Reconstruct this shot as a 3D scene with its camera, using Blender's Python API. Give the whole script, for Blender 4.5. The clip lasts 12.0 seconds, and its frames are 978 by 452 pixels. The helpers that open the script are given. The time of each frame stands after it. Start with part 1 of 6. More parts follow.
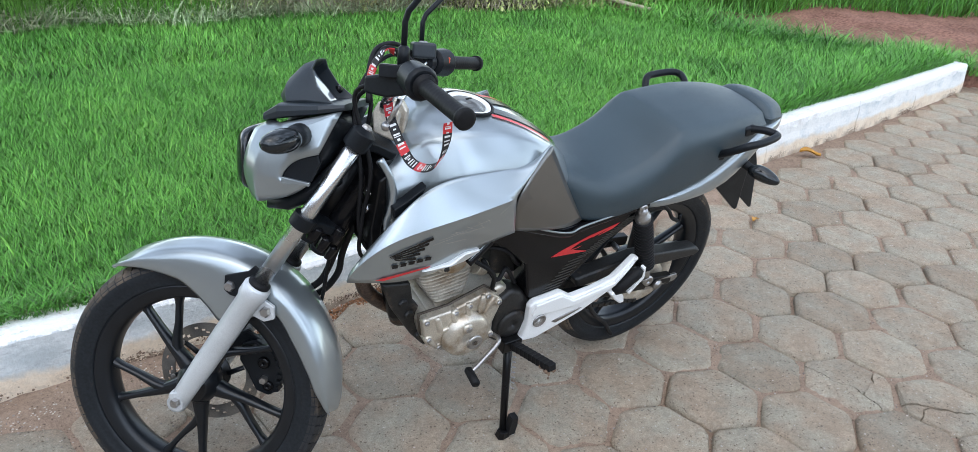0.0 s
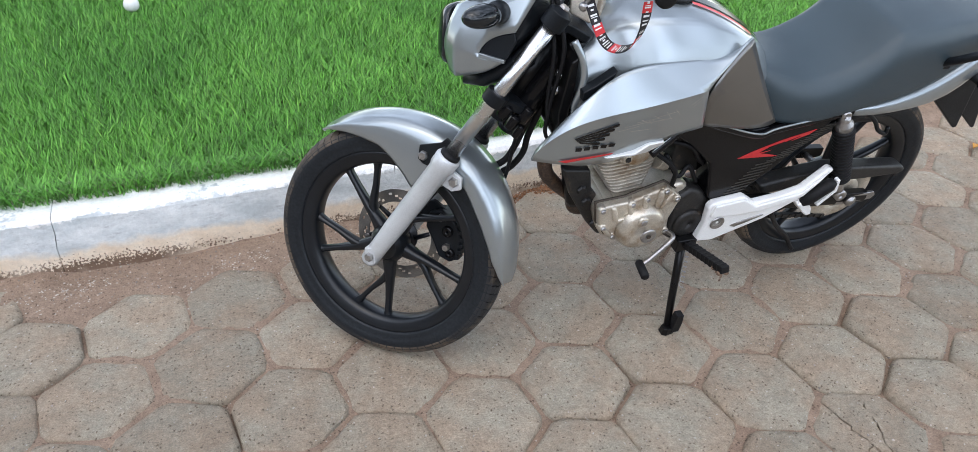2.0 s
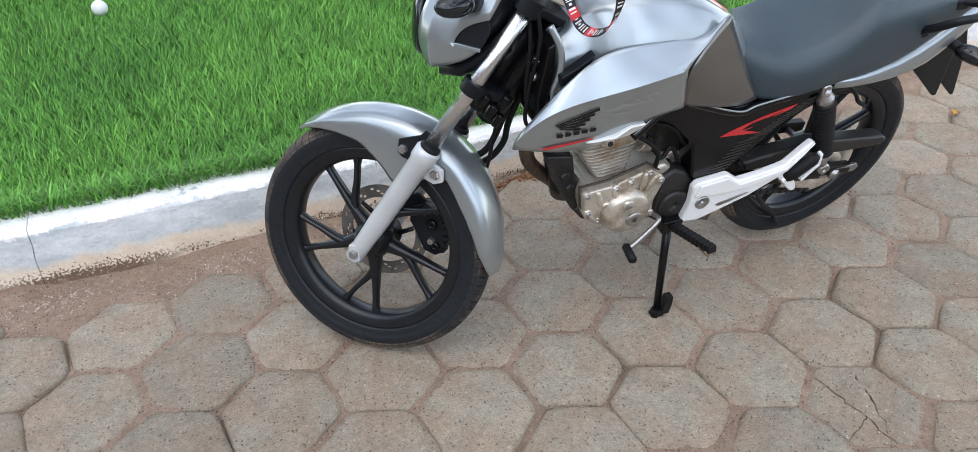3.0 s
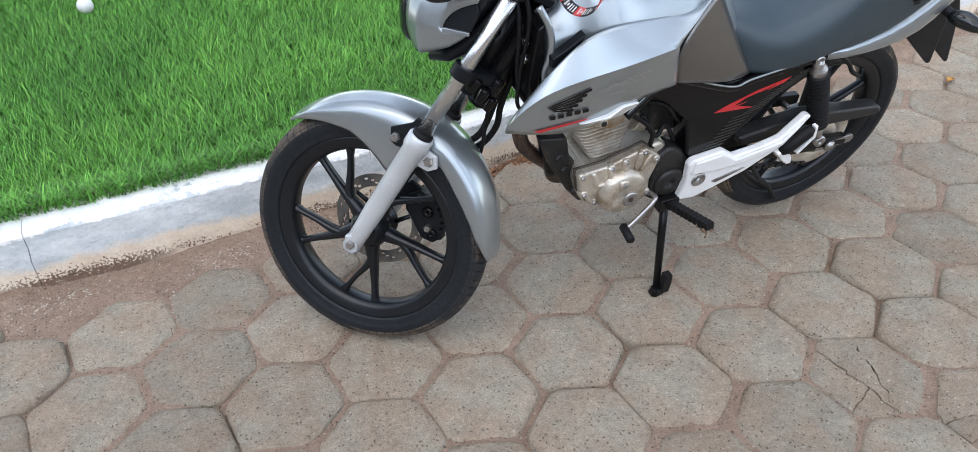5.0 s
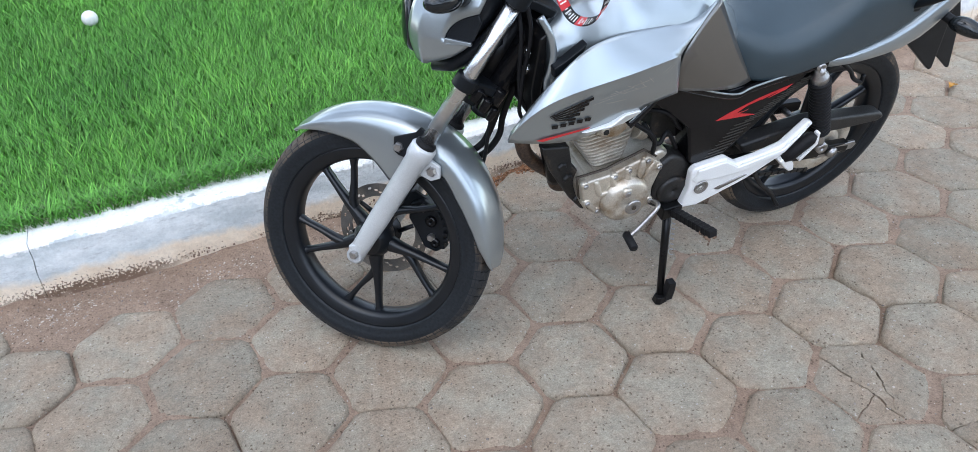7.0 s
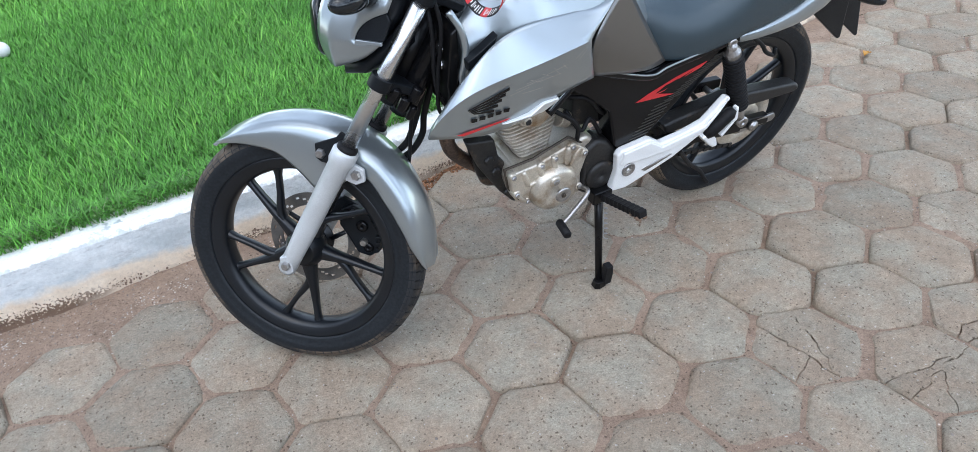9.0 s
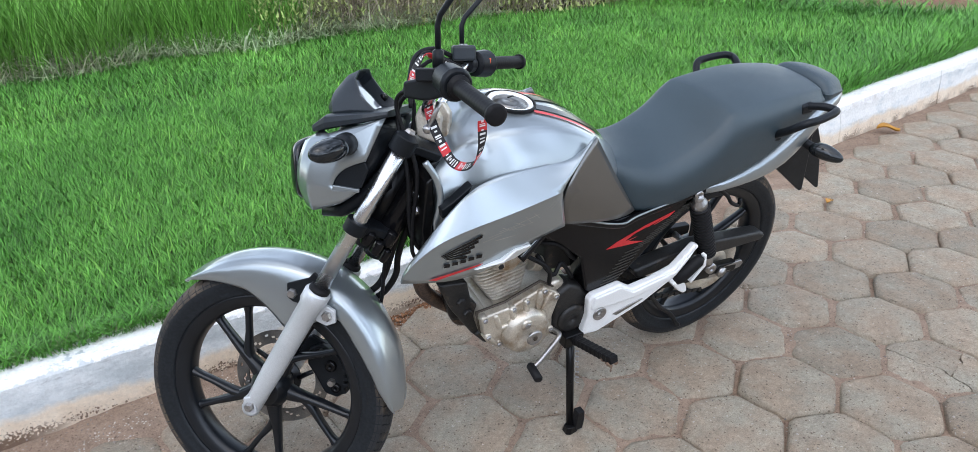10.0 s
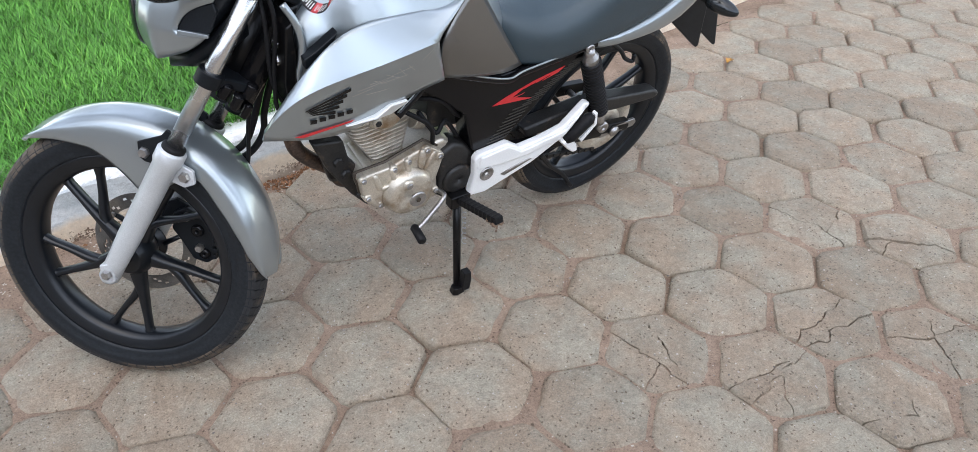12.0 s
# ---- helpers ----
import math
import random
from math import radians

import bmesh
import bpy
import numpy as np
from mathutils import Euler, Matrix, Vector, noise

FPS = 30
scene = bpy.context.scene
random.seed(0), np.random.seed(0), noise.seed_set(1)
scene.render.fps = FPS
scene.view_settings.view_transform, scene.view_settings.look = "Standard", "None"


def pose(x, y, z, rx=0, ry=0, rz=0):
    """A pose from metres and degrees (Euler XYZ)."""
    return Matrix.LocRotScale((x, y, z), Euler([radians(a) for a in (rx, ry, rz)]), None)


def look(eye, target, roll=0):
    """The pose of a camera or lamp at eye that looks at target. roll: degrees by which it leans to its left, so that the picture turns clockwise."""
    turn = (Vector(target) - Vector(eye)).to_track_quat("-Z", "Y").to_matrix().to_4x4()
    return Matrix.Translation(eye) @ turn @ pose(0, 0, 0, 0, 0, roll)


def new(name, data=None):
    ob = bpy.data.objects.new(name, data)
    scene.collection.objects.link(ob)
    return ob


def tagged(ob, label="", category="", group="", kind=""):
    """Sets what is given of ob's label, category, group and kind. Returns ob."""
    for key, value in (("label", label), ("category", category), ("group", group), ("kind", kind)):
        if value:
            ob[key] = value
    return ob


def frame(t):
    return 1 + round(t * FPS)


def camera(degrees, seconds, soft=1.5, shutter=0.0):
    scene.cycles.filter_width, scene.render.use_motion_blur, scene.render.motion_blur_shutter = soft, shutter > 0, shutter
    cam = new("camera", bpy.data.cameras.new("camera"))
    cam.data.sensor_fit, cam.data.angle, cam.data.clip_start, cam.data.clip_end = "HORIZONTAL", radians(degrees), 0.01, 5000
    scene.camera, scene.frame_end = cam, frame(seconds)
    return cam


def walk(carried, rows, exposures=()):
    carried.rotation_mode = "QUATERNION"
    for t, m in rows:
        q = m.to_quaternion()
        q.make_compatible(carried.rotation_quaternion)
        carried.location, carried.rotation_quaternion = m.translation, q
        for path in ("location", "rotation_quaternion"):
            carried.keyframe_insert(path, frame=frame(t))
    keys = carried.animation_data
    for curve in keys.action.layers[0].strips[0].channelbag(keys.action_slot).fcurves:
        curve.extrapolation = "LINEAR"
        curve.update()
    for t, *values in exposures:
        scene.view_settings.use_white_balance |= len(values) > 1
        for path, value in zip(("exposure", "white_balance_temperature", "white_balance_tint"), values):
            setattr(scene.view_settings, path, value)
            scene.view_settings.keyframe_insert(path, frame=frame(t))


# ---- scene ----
cam = camera(65.9, 12.0, soft=0.7)
PATH = [
    (0, (-0.248, -1.516, 1.428), (0.772, -0.044, 0.536), 4.1),
    (0.3, (-0.248, -1.54, 1.446), (0.707, -0.01, 0.581), 3.3),
    (0.5, (-0.248, -1.505, 1.427), (0.741, -0.057, 0.465), 2.5),
    (0.8, (-0.232, -1.53, 1.421), (0.699, -0.057, 0.44), 1.6),
    (1, (-0.256, -1.512, 1.424), (0.648, -0.028, 0.434), 2.9),
    (1.5, (-0.259, -1.54, 1.4), (0.533, -0.053, 0.323), 2.4),
    (1.8, (-0.27, -1.562, 1.393), (0.37, -0.0, 0.32), 1.5),
    (2, (-0.29, -1.563, 1.399), (0.279, -0.007, 0.279), 2.1),
    (2.5, (-0.279, -1.555, 1.397), (0.298, -0.017, 0.256), 0.7),
    (4.5, (-0.275, -1.541, 1.393), (0.319, -0.033, 0.222), -1.1),
    (5, (-0.27, -1.542, 1.392), (0.319, -0.039, 0.212), -2.1),
    (5.5, (-0.268, -1.55, 1.397), (0.317, -0.042, 0.221), -2.7),
    (6, (-0.275, -1.544, 1.395), (0.329, -0.046, 0.215), -0.0),
    (6.5, (-0.285, -1.547, 1.394), (0.246, -0.021, 0.215), -1.3),
    (6.7, (-0.279, -1.545, 1.398), (0.28, -0.014, 0.238), -1.8),
    (8.3, (-0.235, -1.568, 1.375), (0.413, -0.097, 0.185), -4.7),
    (8.5, (-0.215, -1.581, 1.388), (0.466, -0.107, 0.221), -5.4),
    (9, (-0.224, -1.576, 1.379), (0.471, -0.104, 0.217), -5.2),
    (9.5, (-0.234, -1.577, 1.375), (0.447, -0.082, 0.235), -4.8),
    (9.8, (-0.225, -1.557, 1.398), (0.56, -0.027, 0.377), -2.8),
    (10, (-0.206, -1.571, 1.423), (0.637, 0.012, 0.538), -2.3),
    (10.5, (-0.207, -1.576, 1.43), (0.629, -0.003, 0.521), -1.2),
    (11, (-0.177, -1.601, 1.434), (0.81, -0.097, 0.559), -0.5),
    (11.3, (-0.149, -1.613, 1.417), (0.953, -0.212, 0.509), -0.8),
    (11.5, (-0.127, -1.643, 1.405), (0.964, -0.262, 0.454), -2.0),
    (11.6, (-0.134, -1.639, 1.384), (0.93, -0.278, 0.377), -2.2),
    (11.8, (-0.15, -1.589, 1.387), (0.764, -0.245, 0.222), 0.6),
    (12, (-0.098, -1.559, 1.366), (0.827, -0.246, 0.174), 1.2),
]
walk(cam, [(t, look(eye, target, roll)) for t, eye, target, roll in PATH],
     [(0.0, 0.0, 6350, 7), (0.5, 0.0, 6600, 9), (2.5, 0.0, 6650, 10), (5.5, 0.0, 6450, 10), (6.5, 0.05, 6250, 9), (9.5, 0.12, 6200, 8), (10.2, -0.02, 6500, 10), (11.2, 0.0, 6500, 10), (11.8, 0.10, 6600, 10), (12.0, 0.12, 6600, 10)])

# ---- world and light: bright thin cloud ----
world = bpy.data.worlds.new("world")
scene.world = world
world.use_nodes = True
wt = world.node_tree
wt.nodes.clear()
SUN_ELEV, SUN_TURN = radians(66), radians(215)
sky = wt.nodes.new("ShaderNodeTexSky")
sky.sky_type = 'NISHITA'
sky.sun_disc = False
sky.sun_elevation, sky.sun_rotation = SUN_ELEV, SUN_TURN
sky.air_density, sky.dust_density = 1.0, 1.0
hsv = wt.nodes.new("ShaderNodeHueSaturation")
hsv.inputs["Saturation"].default_value = 0.55
wt.links.new(sky.outputs[0], hsv.inputs["Color"])
wco = wt.nodes.new("ShaderNodeTexCoord")
wno = wt.nodes.new("ShaderNodeTexNoise")
wno.inputs["Scale"].default_value, wno.inputs["Detail"].default_value = 2.8, 6
wt.links.new(wco.outputs["Generated"], wno.inputs["Vector"])
wmr = wt.nodes.new("ShaderNodeMapRange")
wmr.inputs[1].default_value, wmr.inputs[2].default_value = 0.38, 0.64
wmr.inputs[3].default_value, wmr.inputs[4].default_value = 0.45, 2.0
wt.links.new(wno.outputs[0], wmr.inputs[0])
wmul = wt.nodes.new("ShaderNodeVectorMath")
wmul.operation = 'SCALE'
wt.links.new(hsv.outputs[0], wmul.inputs[0])
wt.links.new(wmr.outputs[0], wmul.inputs["Scale"])
wbg = wt.nodes.new("ShaderNodeBackground")
wbg.inputs["Strength"].default_value = 0.375
wout = wt.nodes.new("ShaderNodeOutputWorld")
wt.links.new(wmul.outputs[0], wbg.inputs["Color"])
wt.links.new(wbg.outputs[0], wout.inputs["Surface"])
sun = new("sun", bpy.data.lights.new("sun", 'SUN'))
sun.data.energy, sun.data.angle, sun.data.color = 0.62, radians(75), (1.0, 0.97, 0.92)
sun.matrix_world = look((0, 0, 9), (9 * -math.sin(SUN_TURN) / math.tan(SUN_ELEV), 9 * -math.cos(SUN_TURN) / math.tan(SUN_ELEV), 0))


# ---- materials ----
def mat(name, color, rough=0.5, metal=0.0, var=0.12, scale=9.0, fine=0.06, fscale=120.0, bump=0.0, bscale=300.0,
        coat=0.0, island=0.0, each=0.0, tint=None, spec=0.5, wear=None):
    """A surface whose colour varies at two scales, with relief, and from piece to piece."""
    m = bpy.data.materials.new(name)
    m.use_nodes = True
    t = m.node_tree
    N, K = t.nodes.new, t.links.new
    p = t.nodes["Principled BSDF"]
    co = N("ShaderNodeTexCoord")
    big = N("ShaderNodeTexNoise")
    big.inputs["Scale"].default_value, big.inputs["Detail"].default_value = scale, 6
    small = N("ShaderNodeTexNoise")
    small.inputs["Scale"].default_value, small.inputs["Detail"].default_value = fscale, 4
    K(co.outputs["Object"], big.inputs["Vector"])
    K(co.outputs["Object"], small.inputs["Vector"])
    a = N("ShaderNodeMix")
    a.data_type = 'RGBA'
    c2 = tint or tuple(c * (1 - 2 * var) for c in color)
    a.inputs[6].default_value, a.inputs[7].default_value = (*color, 1), (*c2, 1)
    r = N("ShaderNodeMapRange")
    r.inputs[1].default_value, r.inputs[2].default_value = 0.35, 0.68
    K(big.outputs[0], r.inputs[0])
    K(r.outputs[0], a.inputs[0])
    val = N("ShaderNodeMapRange")
    val.inputs[1].default_value, val.inputs[2].default_value = 0.3, 0.7
    val.inputs[3].default_value, val.inputs[4].default_value = 1 - 2 * fine, 1 + 2 * fine
    K(small.outputs[0], val.inputs[0])
    h = N("ShaderNodeHueSaturation")
    K(a.outputs[2], h.inputs["Color"])
    last = val.outputs[0]
    if island or each:
        src = N("ShaderNodeNewGeometry").outputs["Random Per Island"] if island else N("ShaderNodeObjectInfo").outputs["Random"]
        v2 = N("ShaderNodeMapRange")
        v2.inputs[3].default_value, v2.inputs[4].default_value = 1 - (island or each), 1 + (island or each)
        K(src, v2.inputs[0])
        mu = N("ShaderNodeMath")
        mu.operation = 'MULTIPLY'
        K(last, mu.inputs[0])
        K(v2.outputs[0], mu.inputs[1])
        last = mu.outputs[0]
    K(last, h.inputs["Value"])
    out = h.outputs[0]
    if wear:
        wcol, wscale, lo, hi = wear
        wn = N("ShaderNodeTexNoise")
        wn.inputs["Scale"].default_value, wn.inputs["Detail"].default_value, wn.inputs["Roughness"].default_value = wscale, 8, 0.65
        K(co.outputs["Object"], wn.inputs["Vector"])
        wr = N("ShaderNodeMapRange")
        wr.inputs[1].default_value, wr.inputs[2].default_value = lo, hi
        K(wn.outputs[0], wr.inputs[0])
        w = N("ShaderNodeMix")
        w.data_type = 'RGBA'
        K(wr.outputs[0], w.inputs[0])
        K(out, w.inputs[6])
        w.inputs[7].default_value = (*wcol, 1)
        out = w.outputs[2]
    K(out, p.inputs["Base Color"])
    rr = N("ShaderNodeMapRange")
    rr.inputs[3].default_value, rr.inputs[4].default_value = max(0.02, rough - 0.07), min(1, rough + 0.07)
    K(big.outputs[0], rr.inputs[0])
    K(rr.outputs[0], p.inputs["Roughness"])
    p.inputs["Metallic"].default_value = metal
    p.inputs["Specular IOR Level"].default_value = spec
    p.inputs["Coat Weight"].default_value = coat
    p.inputs["Coat Roughness"].default_value = 0.06
    if bump:
        bn = N("ShaderNodeTexNoise")
        bn.inputs["Scale"].default_value, bn.inputs["Detail"].default_value = bscale, 5
        K(co.outputs["Object"], bn.inputs["Vector"])
        b = N("ShaderNodeBump")
        b.inputs["Strength"].default_value, b.inputs["Distance"].default_value = min(1, bump), 0.002
        K(bn.outputs[0], b.inputs["Height"])
        K(b.outputs[0], p.inputs["Normal"])
    return m


M_SILVER = mat("silver_paint", (0.335, 0.375, 0.392), 0.30, 0.75, 0.03, 4, 0.04, 1500, coat=1.0)
M_GREY = mat("grey_plastic_paint", (0.205, 0.200, 0.190), 0.30, 0.85, 0.04, 5, 0.03, 900, coat=0.15)
M_BLACK = mat("black_plastic", (0.010, 0.012, 0.0145), 0.38, 0, 0.15, 14, 0.1, 300, bump=0.12, bscale=900, spec=0.2)
M_PLASTIC = mat("faded_black_plastic", (0.020, 0.026, 0.032), 0.40, 0, 0.15, 10, 0.06, 400, bump=0.1, bscale=900, spec=0.4)
M_GLOSS = mat("gloss_black", (0.006, 0.006, 0.007), 0.17, 0, 0.1, 14, 0.03, 300, spec=0.24)
M_FRAME = mat("black_frame_paint", (0.006, 0.006, 0.0065), 0.3, 0, 0.2, 14, 0.1, 200, wear=((0.06, 0.045, 0.035), 30, 0.64, 0.80), spec=0.25)
M_DIRTYBLACK = mat("dusty_black", (0.016, 0.0155, 0.015), 0.5, 0, 0.2, 14, 0.2, 150, bump=0.3, wear=((0.12, 0.085, 0.06), 22, 0.60, 0.78))
M_VINYL = mat("black_vinyl", (0.036, 0.056, 0.068), 0.42, 0, 0.08, 6, 0.05, 500, bump=0.3, bscale=1300, spec=0.5)
M_RUBBER = mat("rubber", (0.012, 0.012, 0.013), 0.5, 0, 0.2, 10, 0.12, 160, bump=0.2, bscale=500, spec=0.16)
M_TYRE = mat("tyre_rubber", (0.014, 0.0170, 0.0205), 0.5, 0, 0.15, 8, 0.15, 140, bump=0.25, bscale=350, spec=0.25, wear=((0.10, 0.075, 0.06), 9, 0.62, 0.85))
M_TREAD = mat("dusty_tread", (0.015, 0.016, 0.018), 0.7, 0, 0.2, 12, 0.2, 120, bump=0.4, bscale=200, wear=((0.17, 0.125, 0.085), 6, 0.47, 0.68))
M_RIM = mat("black_cast_wheel", (0.008, 0.0100, 0.0130), 0.30, 0, 0.2, 12, 0.08, 300, bump=0.08, spec=0.4)
M_ALU = mat("cast_aluminium", (0.66, 0.605, 0.51), 0.36, 0.6, 0.12, 18, 0.06, 300, bump=0.12, bscale=700, wear=((0.27, 0.18, 0.10), 13, 0.50, 0.70))
# dark colour puts shade into the gaps between the cylinder's fins
M_CORE = mat("dark_aluminium", (0.085, 0.066, 0.048), 0.6, 0.4, 0.2, 18, 0.12, 200)
M_DISC = mat("brake_disc_steel", (0.27, 0.26, 0.245), 0.36, 0.8, 0.1, 30, 0.08, 300)
M_SCRATCH = mat("bare_scratch", (0.50, 0.485, 0.46), 0.5, 0.2, 0.1, 60, 0.1, 300)
M_FORK = mat("silver_fork_paint", (0.58, 0.60, 0.61), 0.40, 0.35, 0.05, 12, 0.04, 400, bump=0.08, wear=((0.34, 0.29, 0.24), 26, 0.68, 0.84))
M_WHITEALU = mat("silver_bracket_paint", (0.88, 0.89, 0.88), 0.38, 0.1, 0.03, 8, 0.02, 300, wear=((0.5, 0.44, 0.37), 15, 0.66, 0.84))
M_CHROME = mat("chrome", (0.72, 0.73, 0.74), 0.27, 1.0, 0.03, 12, 0.02, 200)
M_STEEL = mat("steel", (0.42, 0.41, 0.40), 0.34, 0.9, 0.1, 20, 0.08, 250)
M_RUST = mat("brown_exhaust", (0.10, 0.07, 0.055), 0.55, 0.5, 0.2, 14, 0.2, 160, bump=0.2, wear=((0.20, 0.12, 0.07), 20, 0.5, 0.7))
M_RED = mat("red_decal", (0.62, 0.03, 0.035), 0.35, 0, 0.06, 30, 0.04, 300)
M_STRIPE = mat("dark_grey_decal", (0.045, 0.042, 0.036), 0.4, 0, 0.1, 30, 0.04, 300, spec=0.3)
M_WHITE = mat("white_mark", (0.75, 0.74, 0.73), 0.5, 0, 0.05, 30, 0.04, 300)
M_STRAP = mat("black_woven_strap", (0.016, 0.014, 0.015), 0.7, 0, 0.2, 40, 0.2, 900, bump=0.3, bscale=1500)
M_ORANGE = mat("red_switch", (0.65, 0.09, 0.03), 0.4, 0, 0.05)
M_LENS = mat("smoked_lens", (0.012, 0.015, 0.017), 0.12, 0, 0.1, 20, 0.03, 300, spec=0.5)
M_SCREEN = mat("meter_glass", (0.26, 0.28, 0.31), 0.08, 0, 0.04, 20, 0.02, 300, coat=0.8)



def stone_mat(name, clean, dusty, joined):
    """Old concrete: clean grey and dusty tan areas, pits, pale chips and a rough skin."""
    m = bpy.data.materials.new(name)
    m.use_nodes = True
    t = m.node_tree
    N, K = t.nodes.new, t.links.new
    p = t.nodes["Principled BSDF"]
    geo, info = N("ShaderNodeNewGeometry"), N("ShaderNodeObjectInfo")
    pos = geo.outputs["Position"]

    def nz(scale, detail, lo, hi, a, b, rough=0.6):
        n_, r_ = N("ShaderNodeTexNoise"), N("ShaderNodeMapRange")
        n_.inputs["Scale"].default_value, n_.inputs["Detail"].default_value, n_.inputs["Roughness"].default_value = scale, detail, rough
        K(pos, n_.inputs["Vector"])
        K(n_.outputs[0], r_.inputs[0])
        for q, v in enumerate((lo, hi, a, b)):
            r_.inputs[q + 1].default_value = v
        return r_.outputs[0]

    def mixc(fac, a, b):
        x = N("ShaderNodeMix")
        x.data_type = 'RGBA'
        K(fac, x.inputs[0])
        for q, v in ((6, a), (7, b)):
            if isinstance(v, tuple):
                x.inputs[q].default_value = (*v, 1)
            else:
                K(v, x.inputs[q])
        return x.outputs[2]

    def mul(a, b):
        x = N("ShaderNodeMath")
        x.operation = 'MULTIPLY'
        K(a, x.inputs[0])
        K(b, x.inputs[1])
        return x.outputs[0]

    def spots(scale, share, size):
        """1 inside small round spots, at a share of the cells."""
        v = N("ShaderNodeTexVoronoi")
        v.inputs["Scale"].default_value = scale
        wn, ws, wa = N("ShaderNodeTexNoise"), N("ShaderNodeVectorMath"), N("ShaderNodeVectorMath")
        wn.inputs["Scale"].default_value = 160
        ws.operation, wa.operation = 'SCALE', 'ADD'
        ws.inputs["Scale"].default_value = 0.010
        K(pos, wn.inputs["Vector"])
        K(wn.outputs["Color"], ws.inputs[0])
        K(ws.outputs[0], wa.inputs[0])
        K(pos, wa.inputs[1])
        K(wa.outputs[0], v.inputs["Vector"])
        r_ = N("ShaderNodeMapRange")
        for q, x in enumerate((size * 0.6, size, 1, 0)):
            r_.inputs[q + 1].default_value = x
        K(v.outputs["Distance"], r_.inputs[0])
        s_ = N("ShaderNodeSeparateColor")
        K(v.outputs["Color"], s_.inputs[0])
        c_ = N("ShaderNodeMath")
        c_.operation = 'LESS_THAN'
        c_.inputs[1].default_value = share
        K(s_.outputs[0], c_.inputs[0])
        return mul(r_.outputs[0], c_.outputs[0])

    col = mixc(nz(6.5, 7, 0.40, 0.62, 0, 1), dusty, clean)
    pit, chip = spots(105, 0.30, 0.34), spots(85, 0.11, 0.25)
    col = mixc(pit, col, tuple(c * 0.52 for c in dusty))
    col = mixc(chip, col, (0.52, 0.48, 0.42))
    h = N("ShaderNodeHueSaturation")
    K(col, h.inputs["Color"])
    rnd = N("ShaderNodeMapRange")
    rnd.inputs[3].default_value, rnd.inputs[4].default_value = 0.87, 1.11
    K(geo.outputs["Random Per Island"] if joined else info.outputs["Random"], rnd.inputs[0])
    K(mul(mul(nz(230, 8, 0.34, 0.66, 0.70, 1.30, 0.8), mul(nz(14, 7, 0.3, 0.7, 0.88, 1.12), nz(62, 7, 0.3, 0.7, 0.80, 1.20, 0.75))), rnd.outputs[0]), h.inputs["Value"])
    K(h.outputs[0], p.inputs["Base Color"])
    p.inputs["Roughness"].default_value = 0.9
    p.inputs["Specular IOR Level"].default_value = 0.2
    hs = N("ShaderNodeMath")
    hs.operation = 'SUBTRACT'
    K(nz(120, 8, 0.2, 0.8, 0, 2.0, 0.75), hs.inputs[0])
    K(pit, hs.inputs[1])
    b = N("ShaderNodeBump")
    b.inputs["Strength"].default_value, b.inputs["Distance"].default_value = 0.9, 0.004
    K(hs.outputs[0], b.inputs["Height"])
    K(b.outputs[0], p.inputs["Normal"])
    return m


M_PAVER = stone_mat("paver_concrete", (0.380, 0.340, 0.268), (0.385, 0.303, 0.224), False)
M_PAVERS = stone_mat("paver_concrete_far", (0.380, 0.340, 0.268), (0.385, 0.303, 0.224), True)
M_DIRT = stone_mat("tan_dirt", (0.372, 0.272, 0.202), (0.315, 0.224, 0.164), False)
M_MUD = mat("dried_mud", (0.22, 0.145, 0.10), 0.9, 0, 0.15, 40, 0.12, 150)
M_UNSEEN_WALL = mat("unseen_wall_beige", (0.30, 0.26, 0.22), 0.9, 0, 0.1, 0.8, 0.08, 20, bump=0.4, bscale=60)
M_REDDIRT = mat("red_laterite", (0.24, 0.125, 0.09), 0.95, 0, 0.15, 3, 0.22, 40, bump=1.0, bscale=120, tint=(0.17, 0.085, 0.06), spec=0.15)
M_LIME = mat("lime_flakes", (0.66, 0.60, 0.52), 0.92, 0, 0.1, 8, 0.07, 50, spec=0.2)
M_CLOD = mat("red_brown_clods", (0.30, 0.155, 0.085), 0.95, 0, 0.2, 30, 0.15, 150, island=0.35, spec=0.15)


